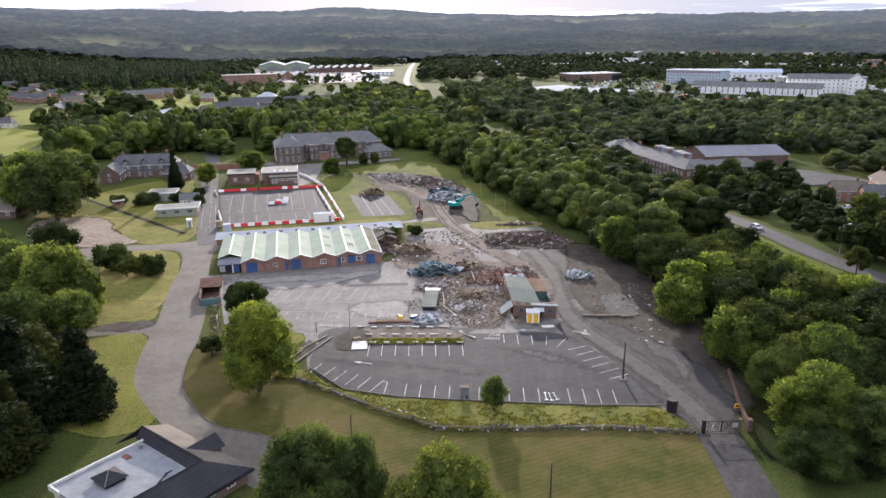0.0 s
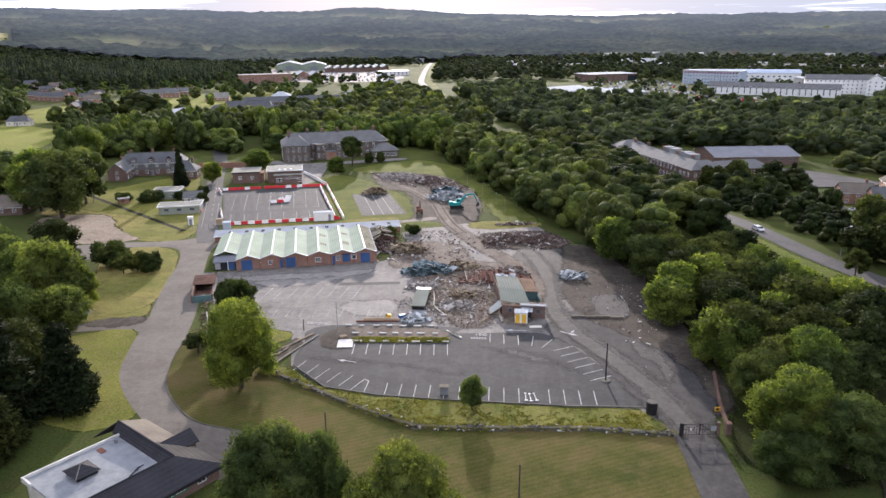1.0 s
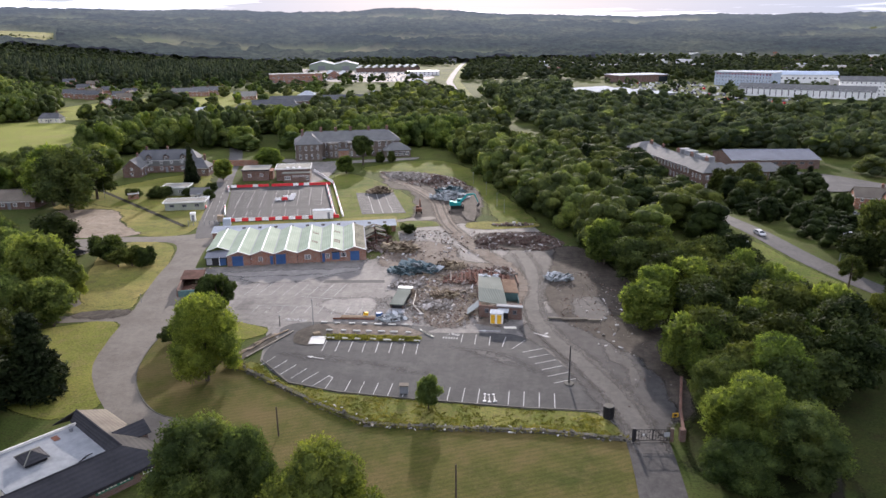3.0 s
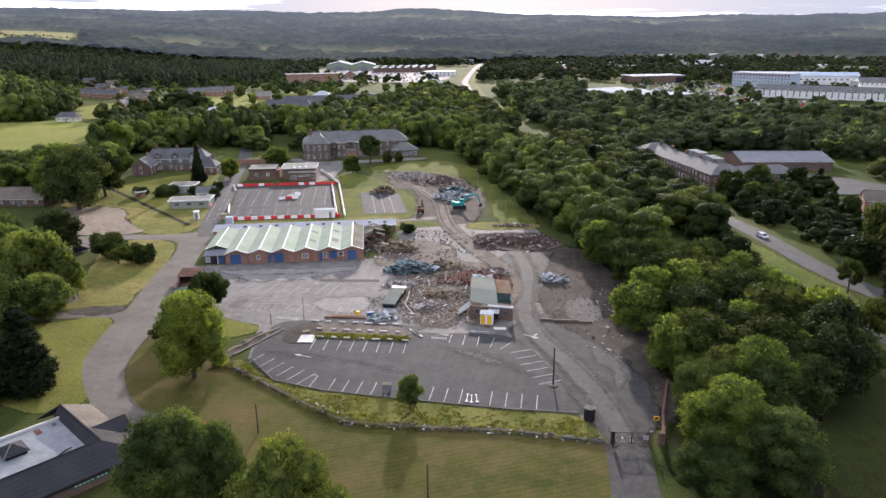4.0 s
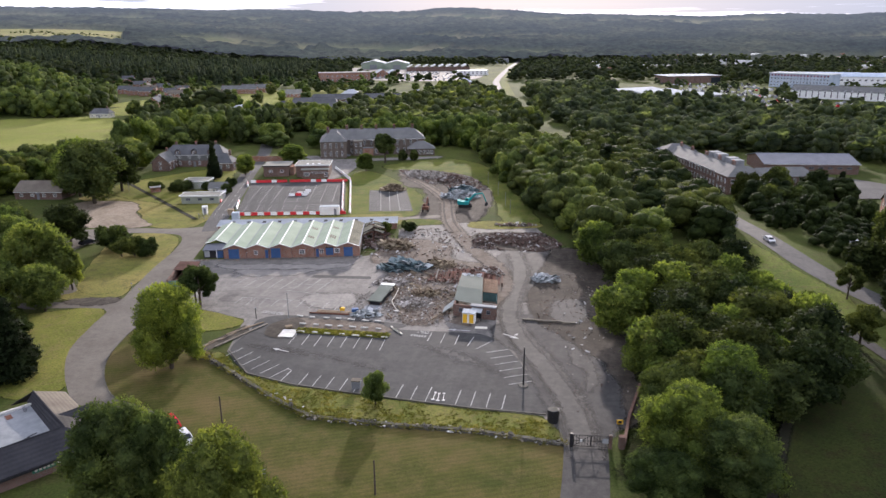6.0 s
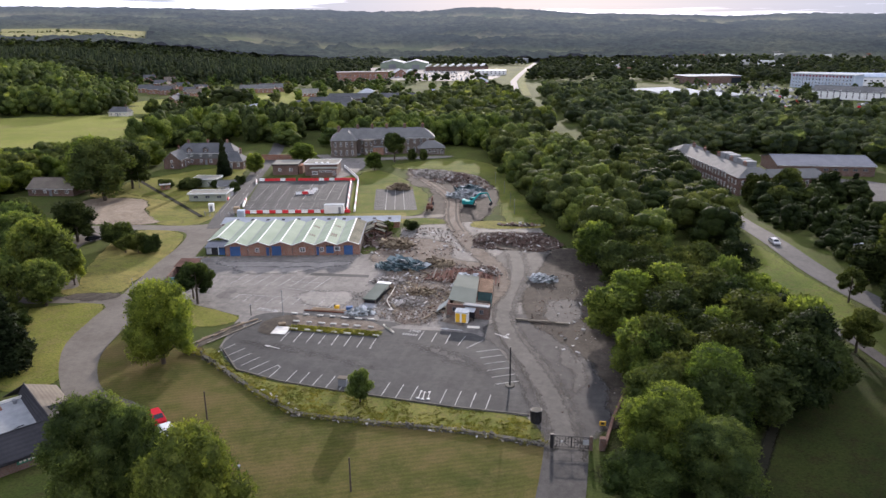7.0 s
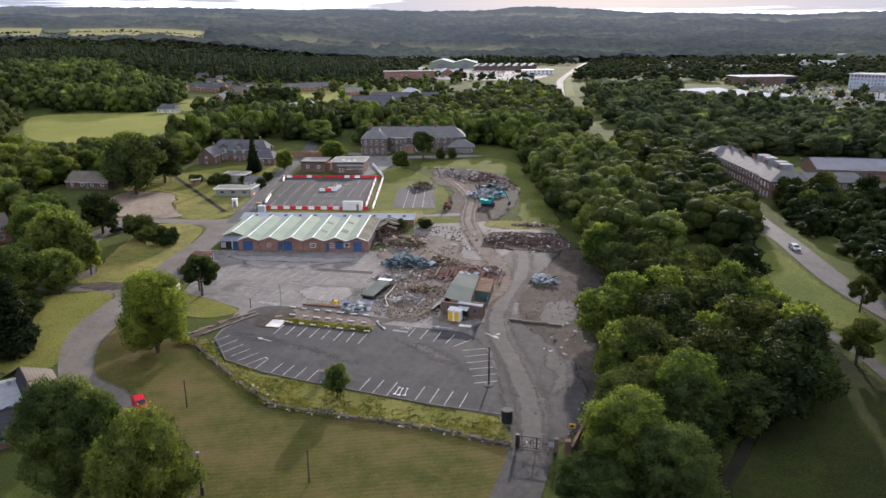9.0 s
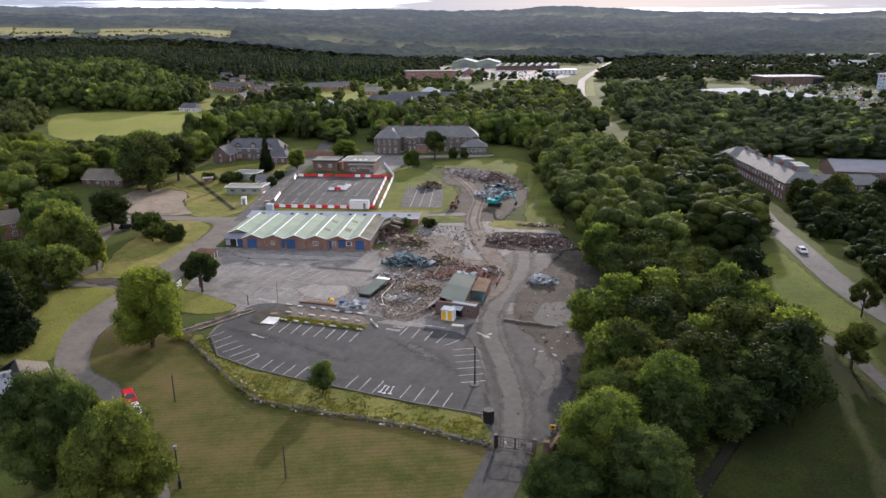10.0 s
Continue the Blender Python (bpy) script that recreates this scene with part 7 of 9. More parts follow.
# distant woods: joined canopies
def spire(seed):
    """A far conifer: drooping whorls of boughs, each narrower than the one below."""
    rng = np.random.default_rng(seed)
    vs, fs = [], []
    for k in range(4):
        z0, z1, r = 1.0 + 3.2 * k, 6.4 + 3.1 * k, 2.9 * (1 - 0.21 * k)
        a = np.arange(5) * 1.2566 + rng.uniform(0, 1.2)
        q = r * rng.uniform(0.7, 1.2, 5)
        b = len(vs)
        vs += [(math.cos(t) * e, math.sin(t) * e, z0 + rng.uniform(-0.6, 0.6)) for t, e in zip(a, q)] + [(0, 0, z1)]
        fs += [[b + i, b + (i + 1) % 5, b + 5] for i in range(5)]
    return np.array(vs), fs


def shell(seed, lobes, fine, leaves, leaf, core=0.98):
    """A woodland crown seen from afar: rounded bosses of foliage with a ragged fringe."""
    return crown_arrays(seed, 5.0, 11.0, 0.6, lobes, leaves, leaf, core, "round", fine, 1.12, 0.4)


NEAR_SHELL = [shell(60 + k, 16 + k, True, 620, 0.40, 0.92) for k in range(5)]
MID_SHELL = [shell(80 + k, 12 + k % 3, False, 60, 0.44) for k in range(5)]
FAR_SHELL = [shell(90 + k, 7, False, 14, 0.8) for k in range(5)]
HILL_SHELL = [shell(100 + k, 4, False, 0, 0.8) for k in range(6)]
FAR_FIR = [spire(s + 20) for s in range(4)]


def canopy(name, spots, protos, mat, label):
    """Many trees of a far wood as one mesh; spots: x, y, radius, height."""
    vs, fs, off = [], [], 0
    for i, (x, y, r, h) in enumerate(spots):
        far = math.hypot(x, y)
        kinds = protos or (NEAR_SHELL if far < 390 else MID_SHELL if far < 760 else FAR_SHELL)
        v, f = kinds[i % len(kinds)]
        a = (i * 2.39) % 6.283
        c, s = math.cos(a), math.sin(a)
        top = v[:, 2].max()
        k = r / 5.0 if protos is not FAR_FIR else r / 2.7
        q = np.stack([(v[:, 0] * c - v[:, 1] * s) * k + x, (v[:, 0] * s + v[:, 1] * c) * k + y, v[:, 2] * h / top + height(x, y) - 0.4], 1)
        vs.append(q)
        fs += [[j + off for j in t] for t in f]
        off += len(v)
    me = array_mesh(name, np.concatenate(vs), fs, mat, True)
    return tagged(new(name, me), label, "woodland", kind="stuff")


def mixed(name, spots, mats, label):
    """A wood of several kinds of tree, each kind one mesh."""
    for i, m in enumerate(mats):
        canopy(name, spots[i::len(mats)], None, m, label)


def fill(pts, gap, rmin, rmax, hmin, hmax, seed, thin=0.0, free=2.0):
    r = random.Random(seed)
    xs, ys = [p[0] for p in pts], [p[1] for p in pts]
    out, y, row = [], min(ys), 0
    while y < max(ys):
        x = min(xs) + (row % 2) * gap / 2
        while x < max(xs):
            a, b = x + r.uniform(-0.35, 0.35) * gap, y + r.uniform(-0.35, 0.35) * gap
            if r.random() > thin and inside(pts, a, b) and clear_of(a, b, free):
                out.append((a, b, r.uniform(rmin, rmax), r.uniform(hmin, hmax)))
            x += gap
        y += gap * 0.87
        row += 1
    return out


WOOD = "distant broadleaf woodland canopy"
BELT = "dense broadleaf woodland beside the demolition site"
mixed("woodland_belt", fill([(40, 176), (36, 195), (27, 212), (20, 240), (12, 262), (2, 300), (-12, 345), (-4, 380), (14, 366), (26, 340), (36, 302), (45, 264), (53, 227), (56, 197), (56, 178), (48, 176)], 8.4, 5.0, 7.0, 10, 15, 31, 0, -0.5), ("leaf", "leaf_mid", "leaf"), BELT)
mixed("woodland_belt", fill([(64, 180), (62, 200), (59, 225), (51, 262), (42, 306), (33, 348), (40, 372), (60, 360), (73, 330), (76, 300), (79, 268), (80, 232), (77, 206)], 8.8, 5.0, 7.0, 8.5, 13, 32, 0, 0), ("leaf_dark_shade", "leaf"), BELT)
canopy("roadside_wood", fill([(93, 212), (91, 246), (100, 262), (122, 268), (128, 240), (112, 200), (100, 184)], 7.0, 2.4, 4.0, 4.5, 9, 33, 0.15), None, "leaf_dark_shade", "bushy roadside scrub and trees with shade-tinted leaves")
canopy("hall_trees", fill([(96, 278), (118, 284), (140, 294), (138, 282), (118, 268), (98, 262)], 8.0, 3.8, 5.2, 8, 11, 34), None, "leaf_dark_shade", "dark trees before the sports hall")
nearer = fill([(-14, 348), (-40, 346), (-72, 354), (-92, 345), (-92, 372), (-60, 398), (-20, 402), (2, 385)], 9.0, 4.4, 7.2, 8, 17, 35, 0, 1)
canopy("north_wood", nearer[::2], None, "leaf_mid", WOOD)
canopy("north_wood", nearer[1::2], None, "leaf_fresh", WOOD)
mixed("villa_wood", fill([(-172, 300), (-160, 350), (-120, 350), (-101, 314), (-96, 330), (-92, 400), (-150, 425), (-200, 390), (-195, 330)], 9.8, 4.6, 7.4, 8, 19, 36, 0, 1), ("leaf_mid", "leaf", "leaf_fresh", "leaf"), "leafy trees behind the old villa")
mixed("villa_wood", fill([(-205, 246), (-165, 236), (-152, 248), (-146, 288), (-168, 298), (-200, 272)], 9.5, 5.2, 7.0, 10, 14, 37, 0, 1), ("leaf_mid", "leaf", "leaf_fresh", "leaf"), "leafy trees behind the old villa")
mixed("west_wood", fill([(-230, 160), (-170, 198), (-166, 236), (-190, 248), (-235, 262), (-258, 230)], 10, 5.2, 7, 11, 15, 38, 0, 1), ("leaf_fresh", "leaf_mid", "leaf"), "leafy trees west of the drive")
mixed("west_wood", fill([(-200, 110), (-150, 168), (-143, 184), (-168, 196), (-225, 155)], 10, 5.0, 7, 10, 14, 39, 0, 1), ("leaf_fresh", "leaf_mid", "leaf"), "leafy trees west of the drive")
east = fill([(40, 374), (36, 420), (22, 480), (4, 560), (-12, 690), (60, 760), (75, 700), (60, 660), (110, 600), (160, 560), (185, 540), (235, 530), (300, 560), (420, 640), (560, 700), (520, 420), (330, 300), (190, 350), (160, 385), (110, 392), (70, 372), (40, 380)], 13, 6.6, 9.4, 9, 16, 3)
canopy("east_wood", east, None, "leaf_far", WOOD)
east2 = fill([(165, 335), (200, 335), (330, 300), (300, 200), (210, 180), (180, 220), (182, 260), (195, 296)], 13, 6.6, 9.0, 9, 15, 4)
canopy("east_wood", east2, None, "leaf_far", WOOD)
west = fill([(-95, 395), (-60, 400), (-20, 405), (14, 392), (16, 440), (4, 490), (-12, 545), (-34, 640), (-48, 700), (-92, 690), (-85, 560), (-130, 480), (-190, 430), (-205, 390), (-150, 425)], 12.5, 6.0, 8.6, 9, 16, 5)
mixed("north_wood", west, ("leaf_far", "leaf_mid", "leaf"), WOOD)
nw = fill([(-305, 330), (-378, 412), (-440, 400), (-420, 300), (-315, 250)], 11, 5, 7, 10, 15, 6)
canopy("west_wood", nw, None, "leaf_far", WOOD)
nw2 = fill([(-400, 425), (-345, 446), (-318, 458), (-322, 500), (-350, 560), (-420, 610), (-520, 640), (-620, 600), (-560, 450), (-450, 400)], 12.5, 6.5, 8.8, 14, 20, 7)
mixed("west_wood", nw2, ("leaf_mid", "leaf", "leaf_mid"), WOOD)
gap_trees = fill([(-285, 470), (-240, 420), (-228, 380), (-205, 400), (-195, 440), (-225, 470), (-232, 520), (-265, 560), (-290, 530)], 13, 4.5, 6.5, 8, 13, 8, 0.25)
canopy("field_trees", gap_trees, None, "leaf", "scattered broadleaf trees about the meadow")
big = [(-235, 506, 15, 19), (-228, 514, 12, 17), (-244, 512, 12, 16)]
canopy("great_tree", big, None, "leaf_dark_shade", "huge dark spreading trees before the estate")
scatter = fill([(-470, 700), (-230, 700), (-130, 660), (-60, 640), (-100, 880), (-330, 980), (-520, 820), (-560, 700)], 24, 5.0, 8, 8, 13, 9, 0.5)
mixed("estate_trees", scatter, ("leaf_far", "leaf_mid"), "scattered trees among estate houses")
scatter = fill([(-205, 440), (-230, 520), (-290, 600), (-330, 600), (-460, 700), (-230, 720), (-70, 700), (-85, 560), (-135, 490)], 22, 4.5, 7.5, 7, 12, 10, 0.6)
mixed("estate_trees", scatter, ("leaf_far", "leaf_mid"), "scattered trees among low buildings")
scatter = fill([(130, 600), (240, 540), (330, 560), (520, 700), (560, 900), (260, 960), (110, 870)], 24, 4, 6, 6, 9, 12, 0.55)
canopy("retail_trees", scatter, None, "leaf_far", "scattered trees about the retail park")
firs = fill([(-700, 690), (-600, 770), (-530, 810), (-440, 800), (-360, 770), (-300, 850), (-340, 980), (-480, 1060), (-700, 1000), (-900, 860), (-820, 700)], 10.5, 3.2, 4.4, 13, 23, 13)
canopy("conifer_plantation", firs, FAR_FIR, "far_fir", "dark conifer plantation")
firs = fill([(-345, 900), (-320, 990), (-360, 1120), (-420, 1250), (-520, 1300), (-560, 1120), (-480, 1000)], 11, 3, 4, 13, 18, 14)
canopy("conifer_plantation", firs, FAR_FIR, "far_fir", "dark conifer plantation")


def hill_spots(n, seed):
    """Woods on the rising land, with gaps left for fields."""
    r = random.Random(seed)
    out = []
    while len(out) < n:
        az, d = radians(r.uniform(-56, 40)), 880 + 640 * r.random()
        x, y = d * math.sin(az), d * math.cos(az)
        open_land = noise.noise((x * 0.0022, y * 0.0032, 7.7)) + 0.35 * noise.noise((x * 0.009, y * 0.014, 2.2))
        if open_land > 0.40 or not clear_of(x, y, 12) or inside(ESTATE, x, y):
            continue
        out.append((x, y, r.uniform(7.0, 11.5), r.uniform(9, 16)))
    return out


ESTATE = [(-245, 880), (-80, 880), (-70, 1300), (-340, 1340), (-500, 1640), (-300, 1720), (-290, 1500), (-360, 1240)]
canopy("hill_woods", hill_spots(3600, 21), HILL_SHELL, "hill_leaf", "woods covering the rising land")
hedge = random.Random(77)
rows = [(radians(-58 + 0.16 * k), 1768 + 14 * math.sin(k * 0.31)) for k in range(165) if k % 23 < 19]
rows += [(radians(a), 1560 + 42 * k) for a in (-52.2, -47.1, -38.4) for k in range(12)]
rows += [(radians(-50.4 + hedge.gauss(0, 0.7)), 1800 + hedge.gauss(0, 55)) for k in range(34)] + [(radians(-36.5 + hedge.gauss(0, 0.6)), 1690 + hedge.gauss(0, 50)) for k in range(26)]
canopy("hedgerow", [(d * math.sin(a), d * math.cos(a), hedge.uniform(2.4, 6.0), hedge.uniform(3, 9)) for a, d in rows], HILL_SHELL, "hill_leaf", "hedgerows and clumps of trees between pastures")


def hill_sheet():
    """The far hills: crowns of woods as relief, pastures between them."""
    verts, field, away, faces, cols = [], [], [], [], 640
    d, rings = 1440.0, 0
    while d < 4900:
        for i in range(cols):
            a = radians(-58 + 98 * i / (cols - 1))
            x, y = d * math.sin(a), d * math.cos(a)
            land = noise.noise((x * 0.0016, y * 0.0026, 7.7)) + 0.45 * noise.noise((x * 0.006, y * 0.009, 2.2)) + 0.25 * noise.noise((x * 0.02, y * 0.03, 5.0))
            if -57.8 < math.degrees(a) < -32.6 and 1530 < d < 2110:
                land = 1.0
            f = ease((land - 0.22) / 0.10)
            crown = 13 + 7 * noise.noise((x * 0.03, y * 0.022, 1.0)) + 4 * noise.noise((x * 0.09, y * 0.07, 4.0)) + 8 * noise.noise((x * 0.004, y * 0.004, 9.0))
            verts.append((x, y, height(x, y) + 0.5 + (1 - f) * crown))
            field.append(f * 0.9)
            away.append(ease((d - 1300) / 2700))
        rings += 1
        d *= 1.0088
    for j in range(rings - 1):
        for i in range(cols - 1):
            k = j * cols + i
            faces.append((k, k + 1, k + cols + 1, k + cols))
    me = bpy.data.meshes.new("backdrop")
    me.from_pydata(verts, [], faces)
    me.attributes.new("field", "FLOAT", "POINT").data.foreach_set("value", field)
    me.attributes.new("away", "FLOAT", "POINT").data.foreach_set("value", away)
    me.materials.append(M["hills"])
    me.polygons.foreach_set("use_smooth", [True] * len(faces))
    return tagged(new("backdrop", me), "wooded hills with pale pastures on the horizon", "hills", kind="structure")


hill_sheet()
hr = random.Random(5)


def roofs(name, spots, mat, label):
    """Rows of small far roofs of towns on the plain."""
    bm = bmesh.new()
    for x, y, l, w, h in spots:
        z = height(x, y) + h * 0.6
        bx(bm, x - l / 2, x + l / 2, y - w / 2, y + w / 2, z - h, z)
    return tagged(mesh_object(name, bm, mat), label, "town", kind="stuff")


town = []
for k in range(260):
    a, d = hr.uniform(2, 34), hr.uniform(1050, 2300)
    town.append((d * math.sin(radians(a)), d * math.cos(radians(a)), hr.uniform(8, 26), hr.uniform(7, 10), hr.uniform(11, 15)))
roofs("far_town", town[:120], "slate_pale", "grey roofs of a distant town")
roofs("far_town", town[120:190], "white", "pale walls of a distant town")
roofs("far_town", town[190:], "brick", "red brick houses of a distant town")

# ---- road markings ----
def line_mark(owner, a, b, w=0.12, z=0.115, mat="paint"):
    a, b = Vector((*a, z)), Vector((*b, z))
    s = Vector((-(b - a).y, (b - a).x, 0)).normalized() * w / 2
    bm = bmesh.new()
    slab(bm, [a - s, b - s, b + s, a + s], 0.012)
    return part("line", bm, mat, owner)


marks = thing("bay_lines", pose(0, 0, 0), "worn white parking bay lines on dark tarmac", "road marking", kind="structure")
for k in range(15):
    x = 24.7 - 2.4 * k
    if k in (4, 8):
        continue
    y = 99.3 + 0.05 * (24.7 - x) + max(0, -x - 4) * 0.06
    line_mark(marks, (x, y + 0.15), (x + 0.15, y + 4.7))
for a, b in (((-25.8, 110.2), (-24.3, 113.9)), ((-23.4, 108.5), (-21.7, 112.6)), ((-21.2, 107.2), (-19.5, 111.1)), ((-19.0, 105.9), (-17.3, 109.7)), ((-16.8, 104.7), (-15.0, 108.5)), ((-14.6, 103.5), (-12.8, 107.3)), ((-12.8, 107.3), (-12.0, 106.6)), ((-12.3, 102.5), (-12.0, 106.6)), ((8.5, 122.4), (8.6, 126.4)), ((11.1, 121.9), (11.2, 126.2)), ((13.8, 121.6), (13.9, 125.9)), ((16.2, 121.2), (16.8, 125.5)), ((18.0, 120.4), (20.4, 124.4))):
    line_mark(marks, a, b)
for k in range(8):
    line_mark(marks, (-16.8 + 2.48 * k, 121.6), (-16.6 + 2.48 * k, 116.9))
for k in range(6):
    x, y = 20.0 + k * 1.0, 119.2 - k * 2.32
    line_mark(marks, (x, y), (x + 3.7, y + 1.9))
old = thing("faded_bay_lines", pose(0, 0, 0), "faded bay lines on worn pale tarmac", "road marking", kind="structure")
for k in range(8):
    line_mark(old, (-40.6 + 2.9 * k, 151.9 + 0.15 * k), (-41.6 + 2.9 * k, 144.5 + 0.1 * k), 0.11, 0.075, "old_paint")
line_mark(old, (-28.5, 148.6), (-20.5, 149.0), 0.11, 0.075, "old_paint")
line_mark(old, (-28.5, 144.4), (-20.2, 143.2), 0.11, 0.075, "old_paint")
for k in range(9):
    line_mark(old, (-36.0 + 2.8 * k, 138.4 + 0.08 * k), (-36.2 + 2.8 * k, 134.6), 0.11, 0.075, "old_paint")
line_mark(old, (-36.4, 138.5), (-23, 138.9), 0.11, 0.075, "old_paint")
rl = thing("road_lines", site(0, 0), "worn white lines along the access road", "road marking", kind="structure")
for k in range(12):
    line_mark(rl, (-10.3 - k * 0.55, 46 + k * 7.0), (-10.5 - k * 0.55, 49 + k * 7.0), 0.12, 0.125, "old_paint")
line_mark(rl, (-8.6, 46), (-11.2, 78), 0.10, 0.125, "old_paint")
line_mark(rl, (-12.8, 46), (-15.8, 86), 0.10, 0.125, "old_paint")
cl = thing("compound_lines", site(0, 0), "faded white bay lines inside the compound", "road marking", kind="structure")
for v0, v1 in ((49, 60), (64, 92)):
    for k in range(8):
        u = -4.5 + k * 4.1 - (v0 - 46) * 0.08
        line_mark(cl, (u, v0), (u - 0.4, v1), 0.12, 0.105, "old_paint")
for k in range(7):
    u = -4.5 + k * 4.7
    bm = bmesh.new()
    for j in range(17):
        v = 49.5 + j * 2.6
        if 60.5 < v < 64:
            continue
        c = u - (v - 46) * 0.09
        slab(bm, [(c - 1.7, v - 0.05, 0.107), (c + 1.7, v - 0.05, 0.107), (c + 1.7, v + 0.05, 0.107), (c - 1.7, v + 0.05, 0.107)], 0.01)
    part("bay_ticks", bm, "old_paint", cl)
sl = thing("small_bay_lines", site(0, 0), "white bay lines of the small car park", "road marking", kind="structure")
for k in range(13):
    v = 50 + k * 2.4
    line_mark(sl, (36.2 - (v - 48) * 0.035, v), (40.0 - (v - 48) * 0.035, v), 0.10, 0.125, "old_paint")
    line_mark(sl, (46.2 - (v - 48) * 0.05, v), (50.0 - (v - 48) * 0.06, v), 0.10, 0.125, "old_paint")
line_mark(sl, (40.0, 49), (39.0, 80), 0.12, 0.125)
line_mark(sl, (46.2, 49), (44.8, 80), 0.12, 0.125)
line_mark(sl, (43.0, 49), (42.0, 80), 0.12, 0.125)


def ground_text(text, x, y, size, turn, label, z=0.11):
    cu = bpy.data.curves.new("lettering", "FONT")
    cu.body, cu.size, cu.extrude, cu.align_x = text, size, 0.01, "CENTER"
    tmp = bpy.data.objects.new("lettering", cu)
    me = bpy.data.meshes.new_from_object(tmp)
    bpy.data.objects.remove(tmp)
    me.materials.append(M["paint"])
    ob = new("road_lettering", me)
    ob.matrix_basis = pose(x, y, z, 0, 0, turn) @ Matrix.Diagonal((0.85, 1.5, 1, 1))
    return tagged(ob, label, "road marking", kind="structure")


ground_text("NO ENTRY", -25.7, 131.6, 1.15, 174, "white NO ENTRY lettering painted on tarmac")
ground_text("ONLY", 6.9, 126.6, 1.0, 178, "white ONLY lettering painted on tarmac", 0.12)
bars = thing("painted_words", pose(6.4, 124.4, 0.12, 0, 0, -2), "worn illegible white words painted on tarmac", "road marking", kind="structure")
for k in range(6):
    part("bar", box(-1.5 + k * 0.52, -1.22 + k * 0.52, -0.42, 0.42, -0.01, 0.01), "old_paint", bars)


def arrow(x, y, turn, size, label):
    o = thing("road_arrow", pose(x, y, 0.155, 0, 0, turn), label, "road marking", kind="structure")
    bm = bmesh.new()
    prism(bm, [(-1.8, -0.1), (0.6, -0.1), (0.6, -0.45), (1.8, 0), (0.6, 0.45), (0.6, 0.1), (-1.8, 0.1)], -0.008, 0.008)
    bmesh.ops.scale(bm, vec=(size, size, 1), verts=bm.verts)
    part("arrow", bm, "paint", o)


arrow(-17, 114.0, 165, 1.0, "white arrow painted on the car park")
arrow(13.6, 128.2, 180, 1.2, "white arrow painted on the car park")
arrow(23.7, 126.9, -30, 1.0, "white arrow painted on the lane")
arrow(24.3, 127.3, 60, 0.7, "white turning arrow painted on the lane")

# ---- loose pieces and heaps ----
def strewn(name, pts, n, s0, s1, mat, label, seed, flat=0.6, long=1.0, base=0.12):
    r = random.Random(seed)
    xs, ys = [p[0] for p in pts], [p[1] for p in pts]
    spots = []
    while len(spots) < n:
        x, y = r.uniform(min(xs), max(xs)), r.uniform(min(ys), max(ys))
        if inside(pts, x, y) and noise.noise((x * 0.16, y * 0.16, seed)) > r.uniform(-0.5, 0.25):
            s = s0 + (s1 - s0) * r.random() ** 3
            spots.append((x, y, base + s * 0.12, s))
    v, f = chunk_mesh(spots, seed, flat, long)
    return tagged(new(name, array_mesh(name, v, f, mat)), label, "rubble", kind="stuff")


def heap(name, x, y, rx, ry, h, turn, n, s0, s1, mat, mound_mat, label, seed, flat=0.6, long=1.0, category="rubble heap"):
    o = thing(name, pose(x, y, 0.1, 0, 0, turn), label, category)
    r = random.Random(seed)
    def top(u, v):
        d = 1 - (u / rx) ** 2 - (v / ry) ** 2
        return max(0, d) ** 0.8 * h * (0.75 + 0.6 * noise.noise((u * 0.5, v * 0.5, seed)))
    bm = bmesh.new()
    N = 12
    g = [[bm.verts.new((rx * (2 * i / N - 1), ry * (2 * j / N - 1), top(rx * (2 * i / N - 1), ry * (2 * j / N - 1)) - 0.12)) for i in range(N + 1)] for j in range(N + 1)]
    for j in range(N):
        for i in range(N):
            bm.faces.new((g[j][i], g[j][i + 1], g[j + 1][i + 1], g[j + 1][i]))
    part("mound", bm, mound_mat, o)
    spots = []
    while len(spots) < n:
        u, v = r.uniform(-rx, rx) * 1.08, r.uniform(-ry, ry) * 1.08
        if (u / rx) ** 2 + (v / ry) ** 2 < 1.15:
            s = s0 + (s1 - s0) * r.random() ** 2
            spots.append((u, v, top(u, v) + s * 0.1, s))
    v, f = chunk_mesh(spots, seed, flat, long)
    p = new("debris", array_mesh("debris", v, f, mat))
    p.parent = o
    tagged(p, kind="stuff")
    return o


strewn("brick_rubble", [(-4, 133), (3, 129), (10, 131), (12, 140), (10, 152), (12, 166), (4, 172), (-4, 165), (-8, 156), (-3, 146)], 2600, 0.07, 0.36, "rubble", "scattered brick and concrete rubble on trampled dirt", 41)
strewn("fine_rubble", [(-10, 131), (3, 127.5), (11, 130), (12, 140), (9, 156), (-9, 158), (-12, 146)], 2200, 0.06, 0.26, "rubble_grey", "pale crumbs of broken concrete", 42)
strewn("brick_rubble", [(8, 183), (26, 182), (33, 189), (27, 201), (8, 199)], 2200, 0.12, 0.55, "rubble_dark", "scattered brick rubble on dark mud", 43)
strewn("north_rubble", [(-38, 292), (-24, 293), (-6, 282), (4, 258), (-4, 246), (-16, 262), (-30, 272)], 2600, 0.15, 0.7, "rubble", "grey demolition rubble spread on churned ground", 44)
strewn("waste_crumbs", [(28, 131), (37, 128), (44, 140), (38, 166), (28, 165)], 700, 0.06, 0.3, "rubble", "crumbs of rubble on the waste strip", 45)
